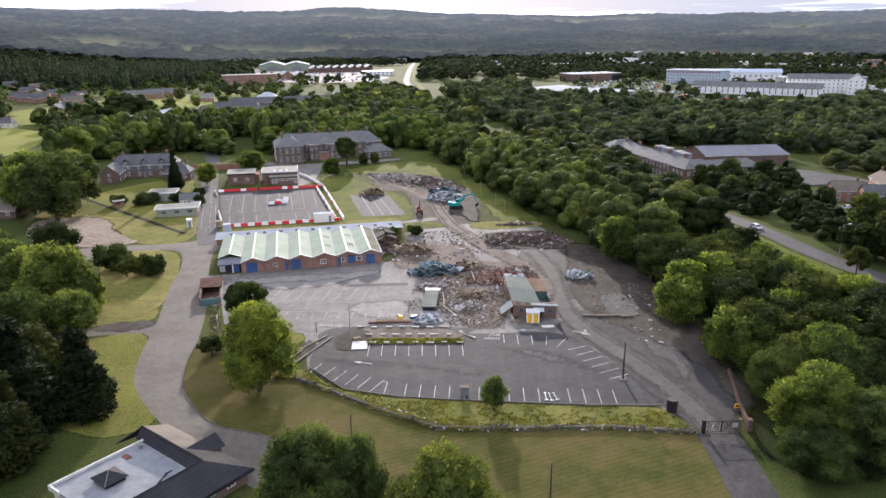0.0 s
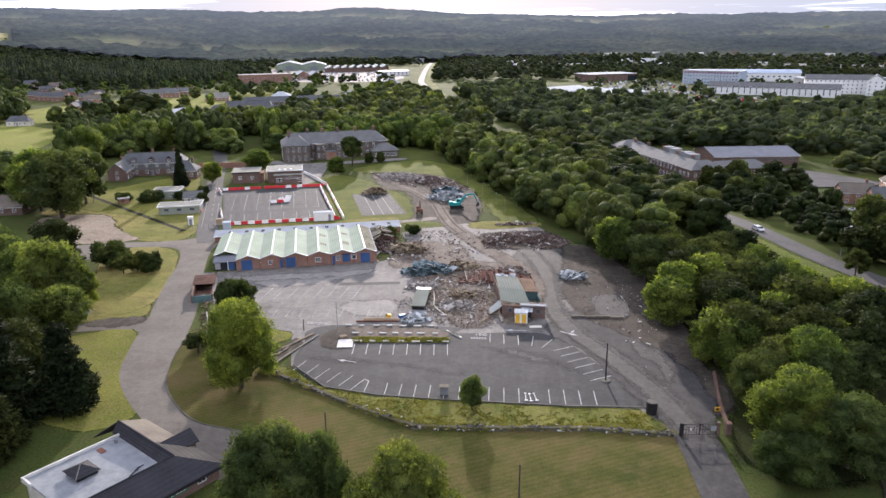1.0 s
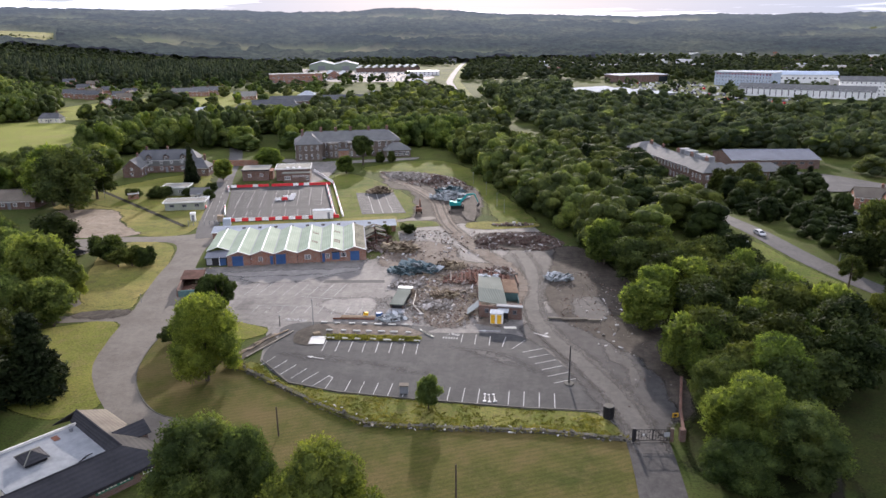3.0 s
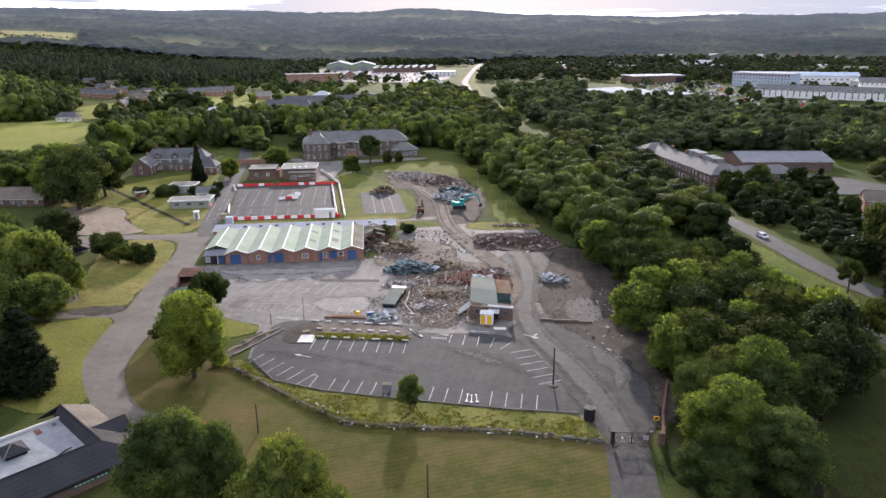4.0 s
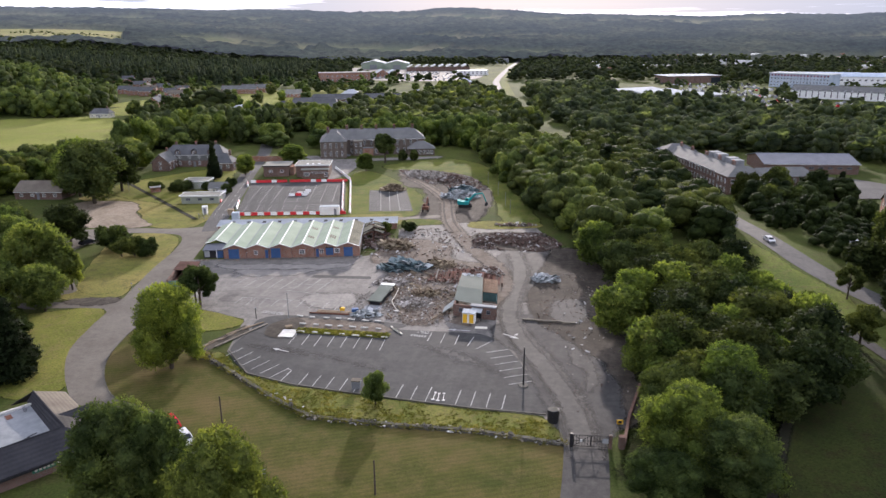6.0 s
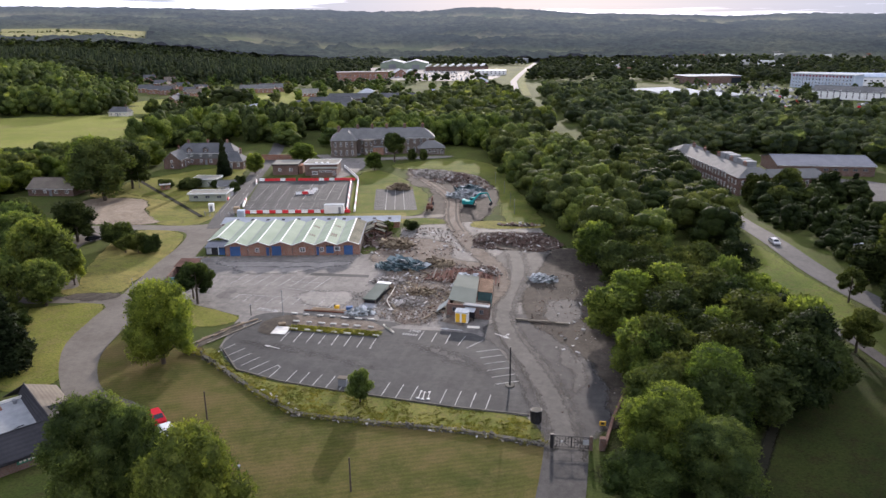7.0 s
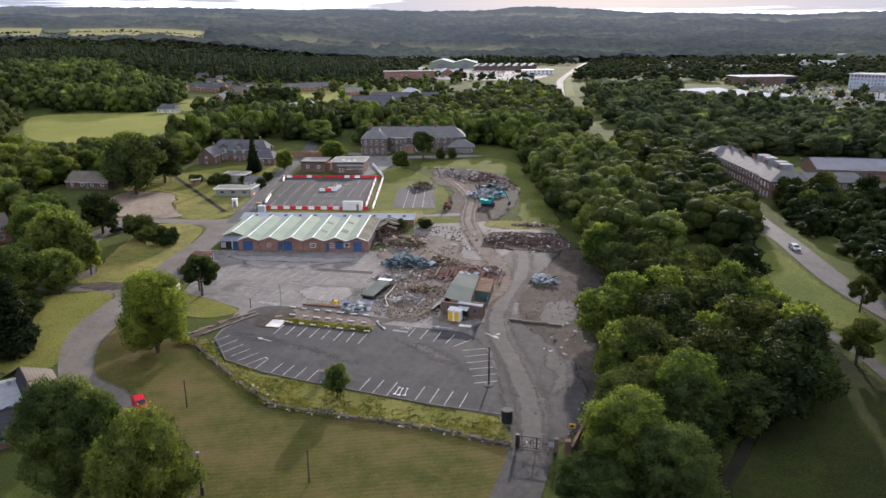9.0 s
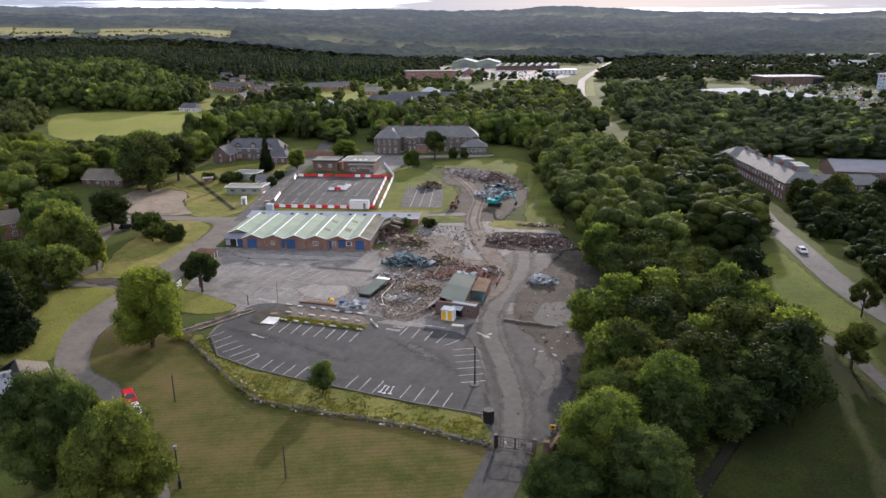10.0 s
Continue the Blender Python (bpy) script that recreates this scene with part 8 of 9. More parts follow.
strewn("yard_crumbs", [(-20, 170), (5, 172), (7, 200), (-14, 202), (-20, 186)], 900, 0.10, 0.45, "rubble", "crumbs of rubble on the cleared yard", 46)
strewn("lane_crumbs", [(36, 100), (44, 104), (45, 122), (38, 128), (34, 120)], 110, 0.06, 0.22, "rubble_dark", "crumbs of rubble beside the lane", 47)
strewn("pale_scraps", [(-4, 133), (9, 131), (11, 150), (9, 168), (-4, 172), (-10, 158)], 150, 0.12, 0.6, "scrap_white", "white scraps of board and plaster among rubble", 71, 0.2, 1.4)
strewn("pale_scraps", [(33, 124), (40, 118), (45, 128), (44, 142), (37, 150), (31, 146)], 60, 0.10, 0.55, "scrap_white", "white scraps of board on the waste strip", 72, 0.2, 1.5)
strewn("pale_scraps", [(-20, 170), (5, 172), (26, 184), (28, 200), (7, 200), (-14, 202)], 110, 0.15, 0.7, "scrap_white", "white scraps of board on the cleared yard", 73, 0.2, 1.4)
strewn("timber_scraps", [(-4, 133), (9, 131), (11, 150), (4, 170), (-6, 160)], 170, 0.25, 0.8, "rubble_wood", "splintered timber scraps among rubble", 48, 0.2, 2.6)
heap("scrap_heap", -5.6, 163.5, 5.6, 2.7, 1.9, 6, 420, 0.3, 1.7, "scrap", "mud", "heap of crumpled blue-grey roofing sheets", 51, 0.18, 1.5, "scrap heap")
heap("timber_heap", 2.6, 167.0, 3.6, 2.0, 1.6, 12, 260, 0.25, 1.0, "rubble_wood", "dirt", "heap of splintered timber and brick", 52, 0.3, 2.0)
heap("timber_heap", 3.0, 147.0, 2.6, 1.7, 1.0, 0, 160, 0.2, 0.9, "rubble_wood", "dirt", "low heap of yellow broken timber", 53, 0.3, 2.0)
heap("rubble_heap", 1.6, 141.0, 3.8, 2.4, 0.8, 10, 240, 0.2, 0.9, "rubble_grey", "dirt", "low heap of pale rubble", 54)
heap("rubble_heap", -6.0, 152.8, 4.2, 1.8, 0.8, 5, 220, 0.2, 0.8, "rubble_grey", "mud", "low heap of grey blocks and twisted metal", 55)
heap("timber_heap", -12.2, 181.0, 4.0, 2.8, 1.9, -20, 240, 0.3, 1.5, "rubble_wood", "mud", "heap of pale broken boards", 56, 0.22, 2.2)
heap("scrap_heap", 28.6, 160.2, 2.8, 1.7, 1.4, -12, 220, 0.25, 1.2, "scrap_pale", "mud", "heap of pale crumpled scrap metal", 57, 0.25, 1.4, "scrap heap")
heap("brick_heap", 15.2, 163.4, 3.6, 2.0, 1.5, -25, 220, 0.3, 1.1, "rubble", "dirt", "heap of broken brick and pipes", 58)
strewn("clay_rubble", [(2, 155), (14, 153), (17, 160), (15, 165), (3, 164)], 900, 0.10, 0.55, "rubble_clay", "broken clay tiles and roof ribs behind the ruined hall", 91, 0.4, 1.8, 0.35)
heap("brick_heap", 20.0, 192.0, 8.5, 5.0, 1.2, 4, 420, 0.25, 0.9, "rubble_dark", "mud", "broad bank of brick rubble", 59)
heap("brick_heap", 11.0, 189.0, 3.5, 2.5, 1.0, 4, 160, 0.25, 0.9, "rubble_dark", "mud", "small bank of brick rubble", 60)
heap("rubble_heap", -24.0, 281.0, 11.0, 6.0, 1.7, -35, 900, 0.25, 1.1, "rubble_grey", "mud", "long bank of grey demolition rubble", 61)
heap("rubble_heap", -12.0, 272.0, 6.5, 4.5, 1.9, -35, 620, 0.25, 1.2, "rubble_dark", "mud", "bank of dark rubble and sheeting", 62)
heap("scrap_heap", -4.6, 244.0, 6.0, 3.6, 2.1, 8, 620, 0.25, 1.5, "scrap_pale", "mud", "heap of pale and teal crumpled sheeting", 63, 0.2, 1.5, "scrap heap")
heap("scrap_heap", -5.0, 254.0, 4.5, 3.0, 2.0, 8, 420, 0.25, 1.5, "scrap", "mud", "heap of dark crumpled sheeting", 64, 0.2, 1.5, "scrap heap")
heap("log_heap", *spot(43.5, 81), 4.0, 2.4, 1.8, 10, 200, 0.4, 1.3, "rubble_wood", "mud", "heap of logs and branches beside the small car park", 65, 0.35, 2.2, "log heap")
heap("earth_bank", 17.5, 208.5, 6.0, 1.8, 0.8, 4, 60, 0.2, 0.8, "rubble", "mud", "low bank of dark earth and brush", 66)


def crate(name, x, y, turn, l, w, h, mat, label, category, z=0.1):
    o = thing(name, pose(x, y, z, 0, 0, turn), label, category)
    return part("body", box(-l / 2, l / 2, -w / 2, w / 2, 0, h, min(0.06, h * 0.2)), mat, o), o


# kerb blocks of the demolished planting island
isl = random.Random(8)
patch("planting_island", [(-17.5, 121.9), (0.8, 122.2), (1.0, 124.6), (-17.6, 124.4)], 0.16, "weeds", "overgrown planting island between parking rows", "planting bed", smooth=False)
patch("sandy_end", [(-22.5, 119.8), (-17.6, 119.8), (-17.0, 126.5), (-20.5, 129.2), (-23.6, 125)], 0.13, "mud", "bare reddish earth at the island's end", "dirt", ragged=0.3)
patch("island_bed", [(-20, 129.5), (-3, 129.3), (1, 126.4), (0, 124.8), (-17, 124.8)], 0.12, "dirt", "strip of bare dusty earth", "dirt", smooth=False)
for y, x0, n, step in ((129.9, -19.4, 7, 2.75), (126.2, -17.4, 7, 2.55), (122.5, -16.4, 7, 2.75)):
    for k in range(n):
        crate("kerb_block", x0 + step * k + isl.uniform(-0.2, 0.2), y + isl.uniform(-0.15, 0.15), isl.uniform(-4, 4), isl.uniform(1.0, 1.5), 0.34, 0.24, "limewash", "whitewashed concrete kerb block beside the planting island", "kerb block", 0.12)
b, o = crate("white_board", -18.6, 121.4, 4, 2.9, 3.5, 0.12, "limewash", "large white board lying on the tarmac", "board")
b, o = crate("white_board", -19.5, 124.0, 30, 1.4, 0.9, 0.5, "rubble_wood", "broken pale slabs at the island's end", "slab")
for k in range(5):
    crate("stone_step", 0.8 + 0.42 * k, 127.0 - 0.45 * k, 40, 0.4, 1.9, 0.2, "cream", "pale stone step lying in a row", "stone slab")
for k, (x, y, t, l) in enumerate(((-14, 132.2, 2, 8.5), (-13.2, 133.0, 3, 7.6), (-13.4, 133.6, 1, 7.0))):
    crate("beam", x, y, t, l, 0.3, 0.28, "wood" if k else "rust", "long weathered beam lying beside the car park", "beam", 0.08)
bb, o = crate("yellow_machine", -12.0, 134.6, 10, 1.0, 0.7, 0.65, "yellow", "small yellow plant machine among beams", "machine", 0.08)
part("engine", box(-0.6, -0.2, -0.25, 0.25, 0.4, 0.85, 0.05), "dark", o)
for k in range(9):
    x, y = -31.5 + 0.55 * k, 113.2 + 1.35 * k
    crate("timber_sleeper", x + isl.uniform(-0.6, 0.6), y, 66 + isl.uniform(-14, 14), isl.uniform(2.2, 4.6), 0.25, 0.22, "wood" if k % 3 else "concrete", "weathered timber and kerb rails lying by the verge", "sleeper", 0.08)
crate("kerb_rail", -27.0, 119.2, 67, 13, 0.35, 0.2, "concrete", "long pale concrete kerb edging", "kerb", 0.08)
patch("rail_bed", [(-33, 111.5), (-30.5, 110.8), (-26.4, 121.5), (-28.6, 124.2)], 0.085, "mud", "bare earth under timber rails", "dirt", smooth=False)

# low structure left among the rubble
sl = thing("service_hut", pose(-6.0, 143.6, 0.1, 0, 0, -3), "low service pit with a flat grey sheet cover", "hut")
part("roof", slab(bmesh.new(), [(-1.5, -5.0, 0.95), (1.5, -5.0, 0.95), (1.5, 5.0, 1.35), (-1.5, 5.0, 1.35)], 0.22), "ruin_roof", sl)
part("end_panel", slab(bmesh.new(), [(-1.6, 4.0, 1.36), (1.6, 4.0, 1.36), (1.6, 5.1, 1.42), (-1.6, 5.1, 1.42)], 0.1), "white", sl, "white end sheet")
for x in (-1.3, 1.2):
    for y in (-4.8, 0, 4.6):
        part("post", box(x, x + 0.18, y, y + 0.18, -0.1, 0.95), "brick_dark", sl)
part("pit_wall", box(-1.4, 1.4, -4.6, 4.7, -0.1, 0.55), "dark", sl)
patch("wet_patch", [(-8.2, 135.8), (-4.2, 135.6), (-4.4, 138.4), (-7.8, 138.6)], 0.12, "grey", "smooth grey floor remnant", "slab", smooth=False)
pipe = thing("pipe", pose(0, 0, 0), "long pale pipe lying in a curve", "pipe")
pp = curve_through([(-3.6, 149.5), (-3.2, 145), (-3.0, 141), (-1.4, 137.5), (-0.6, 136.2)], 4)
bm = bmesh.new()
for a, b in zip(pp, pp[1:]):
    tube(bm, (*a, 0.2), (*b, 0.2), 0.08, None, 7)
part("tube", bm, "cream", pipe)
crate("blue_sack", -9.2, 134.4, 20, 1.4, 1.0, 0.7, "blue", "blue tarpaulin bundle among scrap", "bundle")
heap("scrap_heap", -6.6, 133.0, 3.0, 1.4, 0.7, 4, 120, 0.2, 1.0, "scrap_pale", "mud", "low heap of mixed scrap beside the kerb blocks", 67, 0.3, 1.6, "scrap heap")
for x, y, t in ((26.5, 135.4, -2), (29.2, 135.2, 2), (31.8, 135.3, -1), (34.4, 134.9, 3)):
    crate("concrete_beam", x, y, t, 2.6, 0.35, 0.35, "concrete", "pale concrete beam lying on waste ground", "beam")

# portable toilets before the ruin
tl = thing("portable_toilet", pose(14.9, 132.6, 0.1, 0, 0, -3), "white twin cabin with two yellow doors", "portable toilet")
part("body", box(-1.25, 1.25, -0.8, 0.9, 0, 2.25, 0.04), "white", tl)
for x in (-0.72, 0.55):
    d = part("door", box(x - 0.42, x + 0.42, -0.86, -0.8, 0.12, 1.95), "yellow", tl, "yellow door")
    part("handle", box(x + 0.28, x + 0.34, -0.92, -0.86, 0.95, 1.15), "dark", d)
part("roof", slab(bmesh.new(), [(-1.35, -0.95, 2.25), (1.35, -0.95, 2.25), (1.35, 1.0, 2.42), (-1.35, 1.0, 2.42)], 0.08), "white_roof", tl)
crate("pallet", 17.6, 130.0, 4, 2.4, 1.0, 0.14, "cream", "pale board lying before the ruin", "board")

# stone wall between lawn and car park
STONES = []
for k in range(6):
    v, f = chunk_mesh([(0, 0, 0.2, 0.5)], 70 + k, 0.75, 1.0)
    STONES.append(array_mesh("stone", v, f, "kerb_stones" if k else "concrete"))
sw = thing("stone_wall", pose(0, 0, 0), "low tumbledown drystone wall along the lawn", "wall", kind="structure")
wl = [(-31.5, 108.9), (-28.2, 108.6), (-14.4, 99.1), (-8.0, 94.8), (-3.0, 92.3), (5.5, 92.0), (14, 92.2), (22, 92.4), (34.2, 91.1)]
core = bmesh.new()
rs = random.Random(3)
count = 0
for a, b in zip(wl, wl[1:]):
    A, B = Vector((*a, 0)), Vector((*b, 0))
    d = (B - A).normalized()
    s = Vector((-d.y, d.x, 0))
    q = [A - s * 0.3, B - s * 0.3, B + s * 0.35, A + s * 0.35]
    prism(core, [(p.x, p.y) for p in q], -0.1, 0.46)
    L = (B - A).length
    for row, (off, z) in enumerate(((-0.42, 0.05), (-0.28, 0.36), (0.05, 0.56))):
        t = rs.uniform(0, 0.4)
        while t < L:
            if rs.random() > (0.12, 0.15, 0.45)[row]:
                p = A + d * t + s * (off + rs.uniform(-0.12, 0.12))
                me = STONES[rs.randrange(6)]
                k = 0.32 + 0.75 * rs.random() ** 1.7
                piece("stone", me, sw, pose(p.x, p.y, z - 0.15, rs.uniform(-15, 15), rs.uniform(-15, 15), rs.uniform(0, 360)) @ Matrix.Diagonal((k, k, k * rs.uniform(0.8, 1.2), 1)))
                count += 1
            t += rs.uniform(0.5, 0.85)
part("wall_core", core, "wall_stone", sw)
strewn("wall_litter", [(-14, 98), (-3, 91.4), (8, 91.0), (22, 91.4), (34, 90.2), (34, 91.4), (22, 93.4), (8, 93.0), (-3, 93.6), (-13, 99.6)], 130, 0.08, 0.42, "scrap_white", "white litter and stones along the wall", 74, 0.4, 1.4, 0.3)
# tufts of rank growth along the wall and verge
def tufts(name, spots, mat, label, blade=0.7):
    rng = np.random.default_rng(len(spots))
    n = len(spots) * 9
    base = np.repeat(np.array(spots, float), 9, 0) + np.concatenate([rng.normal(0, 0.22, (n, 2)), np.zeros((n, 1))], 1)
    a = rng.uniform(0, 6.28, n)
    h = blade * rng.uniform(0.4, 1.2, n)
    w = 0.10 + 0.08 * rng.random(n)
    dx, dy = np.cos(a), np.sin(a)
    lean = rng.normal(0, 0.3, (n, 2)) * h[:, None]
    p0 = base + np.stack([-dy * w, dx * w, 0 * w], 1)
    p1 = base + np.stack([dy * w, -dx * w, 0 * w], 1)
    p2 = base + np.concatenate([lean, h[:, None]], 1)
    v = np.stack([p0, p1, p2], 1).reshape(-1, 3)
    f = np.arange(n * 3).reshape(-1, 3).tolist()
    return tagged(new(name, array_mesh(name, v, f, mat)), label, "grass", kind="stuff")


gr = random.Random(19)
verge = [(-28.5, 109.5), (-14.6, 99.6), (-4, 92.6), (8, 92.2), (22, 92.6), (33, 91.4), (32.5, 95.5), (29.5, 98.2), (20, 98.6), (0, 100.2), (-10, 101.4), (-19, 103.9), (-27, 111.2)]
sp = []
while len(sp) < 800:
    x, y = gr.uniform(-29, 33), gr.uniform(91, 112)
    if inside(verge, x, y) and noise.noise((x * 0.22, y * 0.22, 3.0)) > gr.uniform(-0.4, 0.3):
        sp.append((x, y, 0.08))
tufts("verge_growth", sp, "weed_leaf", "rank grass and weeds on the verge", 0.17)
sp = [(gr.uniform(-17.3, 0.7), gr.uniform(122.3, 124.2), 0.15) for k in range(280)]
tufts("island_growth", sp, "weed_leaf", "weeds growing on the planting island", 0.32)
sp = []
while len(sp) < 800:
    t = gr.random()
    i = gr.randrange(len(wl) - 1)
    x, y = wl[i][0] + (wl[i + 1][0] - wl[i][0]) * t, wl[i][1] + (wl[i + 1][1] - wl[i][1]) * t
    sp.append((x + gr.gauss(0, 0.3), y + gr.gauss(0, 0.4) + 0.1, 0.35))
tufts("wall_growth", sp, "weed_leaf", "ivy and weeds over the stone wall", 0.22)

# ---- gate, posts and street furniture ----
gt = thing("site_gate", pose(35.2, 90.9, 0.1, 0, 0, 4), "closed double steel mesh gate at the lane", "gate")
for x in (0, 5.3):
    part("post", box(x - 0.22, x + 0.22, -0.22, 0.22, 0, 2.1, 0.03), "brick_dark" if x else "dark", gt)
for x0, x1 in ((0.3, 2.6), (2.7, 5.0)):
    lf = bmesh.new()
    for z in (0.15, 1.0, 1.85):
        tube(lf, (x0, 0, z), (x1, 0, z), 0.05, None, 6)
    for k in range(7):
        x = x0 + (x1 - x0) * k / 6
        tube(lf, (x, 0, 0.15), (x, 0, 1.85), 0.03 if 0 < k < 6 else 0.055, None, 6)
    tube(lf, (x0, 0, 0.15), (x1, 0, 1.85), 0.04, None, 6)
    tube(lf, (x0, 0, 1.85), (x1, 0, 0.15), 0.04, None, 6)
    part("gate_leaf", lf, "dark", gt)
part("notice", box(4.2, 5.0, -0.09, -0.05, 0.8, 1.5), "scrap_pale", gt)
part("notice", box(1.2, 1.5, -0.09, -0.05, 0.9, 1.2), "white", gt)
crate("brick_pier", 42.0, 91.6, 5, 0.8, 0.8, 1.9, "brick_dark", "short brick gate pier beside the trees", "pier")
bw = thing("boundary_wall", pose(0, 0, 0), "old red brick boundary wall under the trees", "wall", kind="structure")
bm = bmesh.new()
for a, b in (((42.4, 92.2), (43.6, 100)), ((43.6, 100), (46.0, 110.5))):
    d = (Vector(b) - Vector(a)).normalized() * 0.2
    prism(bm, [(a[0] - d.y, a[1] + d.x), (a[0] + d.y, a[1] - d.x), (b[0] + d.y, b[1] - d.x), (b[0] - d.y, b[1] + d.x)], -0.1, 0.7)
part("wall", bm, "brick_dark", bw)
sg = thing("warning_sign", pose(42.0, 96.4, 0.1, 0, 0, 10), "yellow warning sign on a short post", "sign")
part("post", tube(bmesh.new(), (0, 0, 0), (0, 0, 1.3), 0.05, None, 6), "dark", sg)
part("board", box(-0.45, 0.45, -0.06, 0.0, 0.95, 1.65), "yellow", sg)
part("panel", box(-0.25, 0.25, -0.08, -0.06, 1.12, 1.48), "dark", sg)
sg = thing("water_tank", pose(32.5, 97.2, 0.1), "tall black cylindrical tank at the verge's end", "tank")
bm = tube(bmesh.new(), (0, 0, 0), (0, 0, 1.85), 0.74, 0.78, 20)
part("drum", bm, "dark", sg)
part("rim", tube(bmesh.new(), (0, 0, 1.85), (0, 0, 1.98), 0.84, 0.84, 20), "dark", sg)
part("lid", tube(bmesh.new(), (0, 0, 1.98), (0, 0, 2.02), 0.72, 0.72, 20), "wall_stone", sg)
bm = bmesh.new()
for k in range(8):
    a = k * math.pi / 4
    tube(bm, (math.cos(a) * 0.77, math.sin(a) * 0.77, 0), (math.cos(a) * 0.81, math.sin(a) * 0.81, 1.85), 0.05, None, 5)
part("rib", bm, "dark", sg)
cb, o = crate("meter_cabinet", 0.8, 102.4, 3, 1.3, 0.9, 1.35, "felt", "grey steel meter cabinet at the parking edge", "cabinet")
part("lid", box(-0.75, 0.75, -0.55, 0.55, 1.35, 1.5), "brown_tile", o)
part("door", box(-0.55, 0.55, -0.5, -0.45, 0.1, 1.25), "grey", o)


def pole(name, x, y, h, r, mat, label, category="post", head="", z=0.0):
    o = thing(name, pose(x, y, height(x, y) + z), label, category)
    part("shaft", tube(bmesh.new(), (0, 0, -0.3), (0, 0, h), r, r * 0.75, 8), mat, o)
    if head == "lamp":
        part("head", bx(box(-0.20, 0.20, -0.12, 0.12, h, h + 0.12, 0.03), -0.05, 0.05, -0.05, 0.05, h - 0.1, h), "grey", o)
    elif head == "arm":
        part("arm", tube(bmesh.new(), (0, 0, h - 0.1), (1.4, 0, h + 0.3), r * 0.5, r * 0.4, 6), mat, o)
        part("head", box(1.2, 1.9, -0.14, 0.14, h + 0.22, h + 0.38, 0.04), "white", o)
    elif head == "foot":
        part("plinth", tube(bmesh.new(), (0, 0, 0), (0, 0, 0.12), 0.85, 0.8, 18), "wall_stone", o)
    elif head == "post_lamp":
        part("collar", tube(bmesh.new(), (0, 0, 0), (0, 0, 1.1), r * 2.2, r * 1.8, 10), mat, o)
        part("lantern", tube(bmesh.new(), (0, 0, h), (0, 0, h + 0.45), 0.2, 0.26, 8), "grey", o)
    return o


pole("light_mast", 27.4, 107.7, 6.8, 0.14, "dark", "dark steel lighting mast on a round base", "lamp post", "foot", 0.1)
pole("lamp_post", -21.5, 128.9, 5.2, 0.08, "grey", "thin grey lamp post in the car park", "lamp post", "lamp", 0.1)
pole("bollard_post", -27.9, 127.6, 2.2, 0.09, "dark", "short dark post at the parking corner", "post", "lamp", 0.1)
pole("timber_pole", -15.4, 88.3, 4.7, 0.13, "bark", "bare brown timber pole on the lawn", "pole")
pole("timber_pole", 11.3, 76.0, 4.9, 0.13, "bark", "bare brown timber pole on the lawn", "pole")
pole("street_lamp", -0.4, 70.2, 5.6, 0.11, "dark", "black street lamp at the lawn's edge", "lamp post", "post_lamp")
pole("street_lamp", 72.4, 171.4, 6.5, 0.10, "grey", "grey street lamp beside the footpath", "lamp post", "arm")
pole("street_lamp", 98.0, 176.0, 8.0, 0.12, "grey", "grey street lamp beside the road", "lamp post", "arm")
pole("street_lamp", 42.6, 132.6, 6.0, 0.10, "wood", "weathered pole on the waste strip", "pole")
for x, y in ((12.5, 232), (8.2, 250), (2.5, 268), (15.0, 222)):
    pole("fence_lamp", x, y, 4.6, 0.07, "grey", "thin grey post along the woodland edge", "post", "lamp")
pole("sign_post", -62.2, 138.0, 2.0, 0.05, "grey", "small sign post on the dry verge", "sign", "lamp")
pole("mast", -127.5, 236.5, 8.5, 0.10, "grey", "thin mast before the tall trees", "post", "lamp")
for i, (x, y) in enumerate(((13.8, 101.9), (14.5, 101.7), (15.3, 101.9))):
    o = thing("white_stand", pose(x, y, 0.11, 0, 0, 4 * i), "white cone stand lying on a bay", "stand")
    part("stem", box(-0.035, 0.035, -1.2, 1.2, 0, 0.08), "white", o)
    part("foot", box(-0.28, 0.28, -1.35, -1.2, 0, 0.12), "white", o)
    part("cross_bar", box(-0.22, 0.22, 1.0, 1.07, 0, 0.10), "white", o)
for i in range(7):
    x, y = -48.9 + i * 0.75, 132.4 - i * 2.1
    pole("fence_post", x, y, 1.7, 0.07, "wood", "weathered fence post by the service road", "fence post")
fn = thing("wire_fence", pose(0, 0, 0), "sagging wire fence with pale panels", "fence")
bm = bmesh.new()
for z in (0.5, 1.0, 1.5):
    tube(bm, (-48.9, 132.4, z), (-44.4, 119.8, z), 0.02, None, 4)
part("wire", bm, "grey", fn)
part("panel", slab(bmesh.new(), [(-49.3, 133.5, 0.1), (-48.5, 131.0, 0.1), (-48.5, 131.0, 1.7), (-49.3, 133.5, 1.7)], 0.05), "white", fn)


strewn("verge_junk", [(-60, 158), (-57.5, 158), (-52, 143), (-47, 128), (-48.5, 127.5), (-54, 142)], 170, 0.12, 0.6, "rubble_wood", "scraps of timber and panels along the fence", 92, 0.4, 1.8, 0.12)
rg = thing("road_gate", site(-16.5, 43.0), "open steel gate and fence across the access road", "gate")
for k in range(7):
    part("post", box(1.55 * k - 0.06, 1.55 * k + 0.06, -0.06, 0.06, 0, 1.5 if k % 6 else 1.9), "grey", rg)
for k in (0, 1, 4, 5):
    for z in (0.5, 1.0, 1.4):
        part("rail", tube(bmesh.new(), (1.55 * k, 0, z), (1.55 * k + 1.55, 0, z), 0.03, None, 5), "grey", rg)
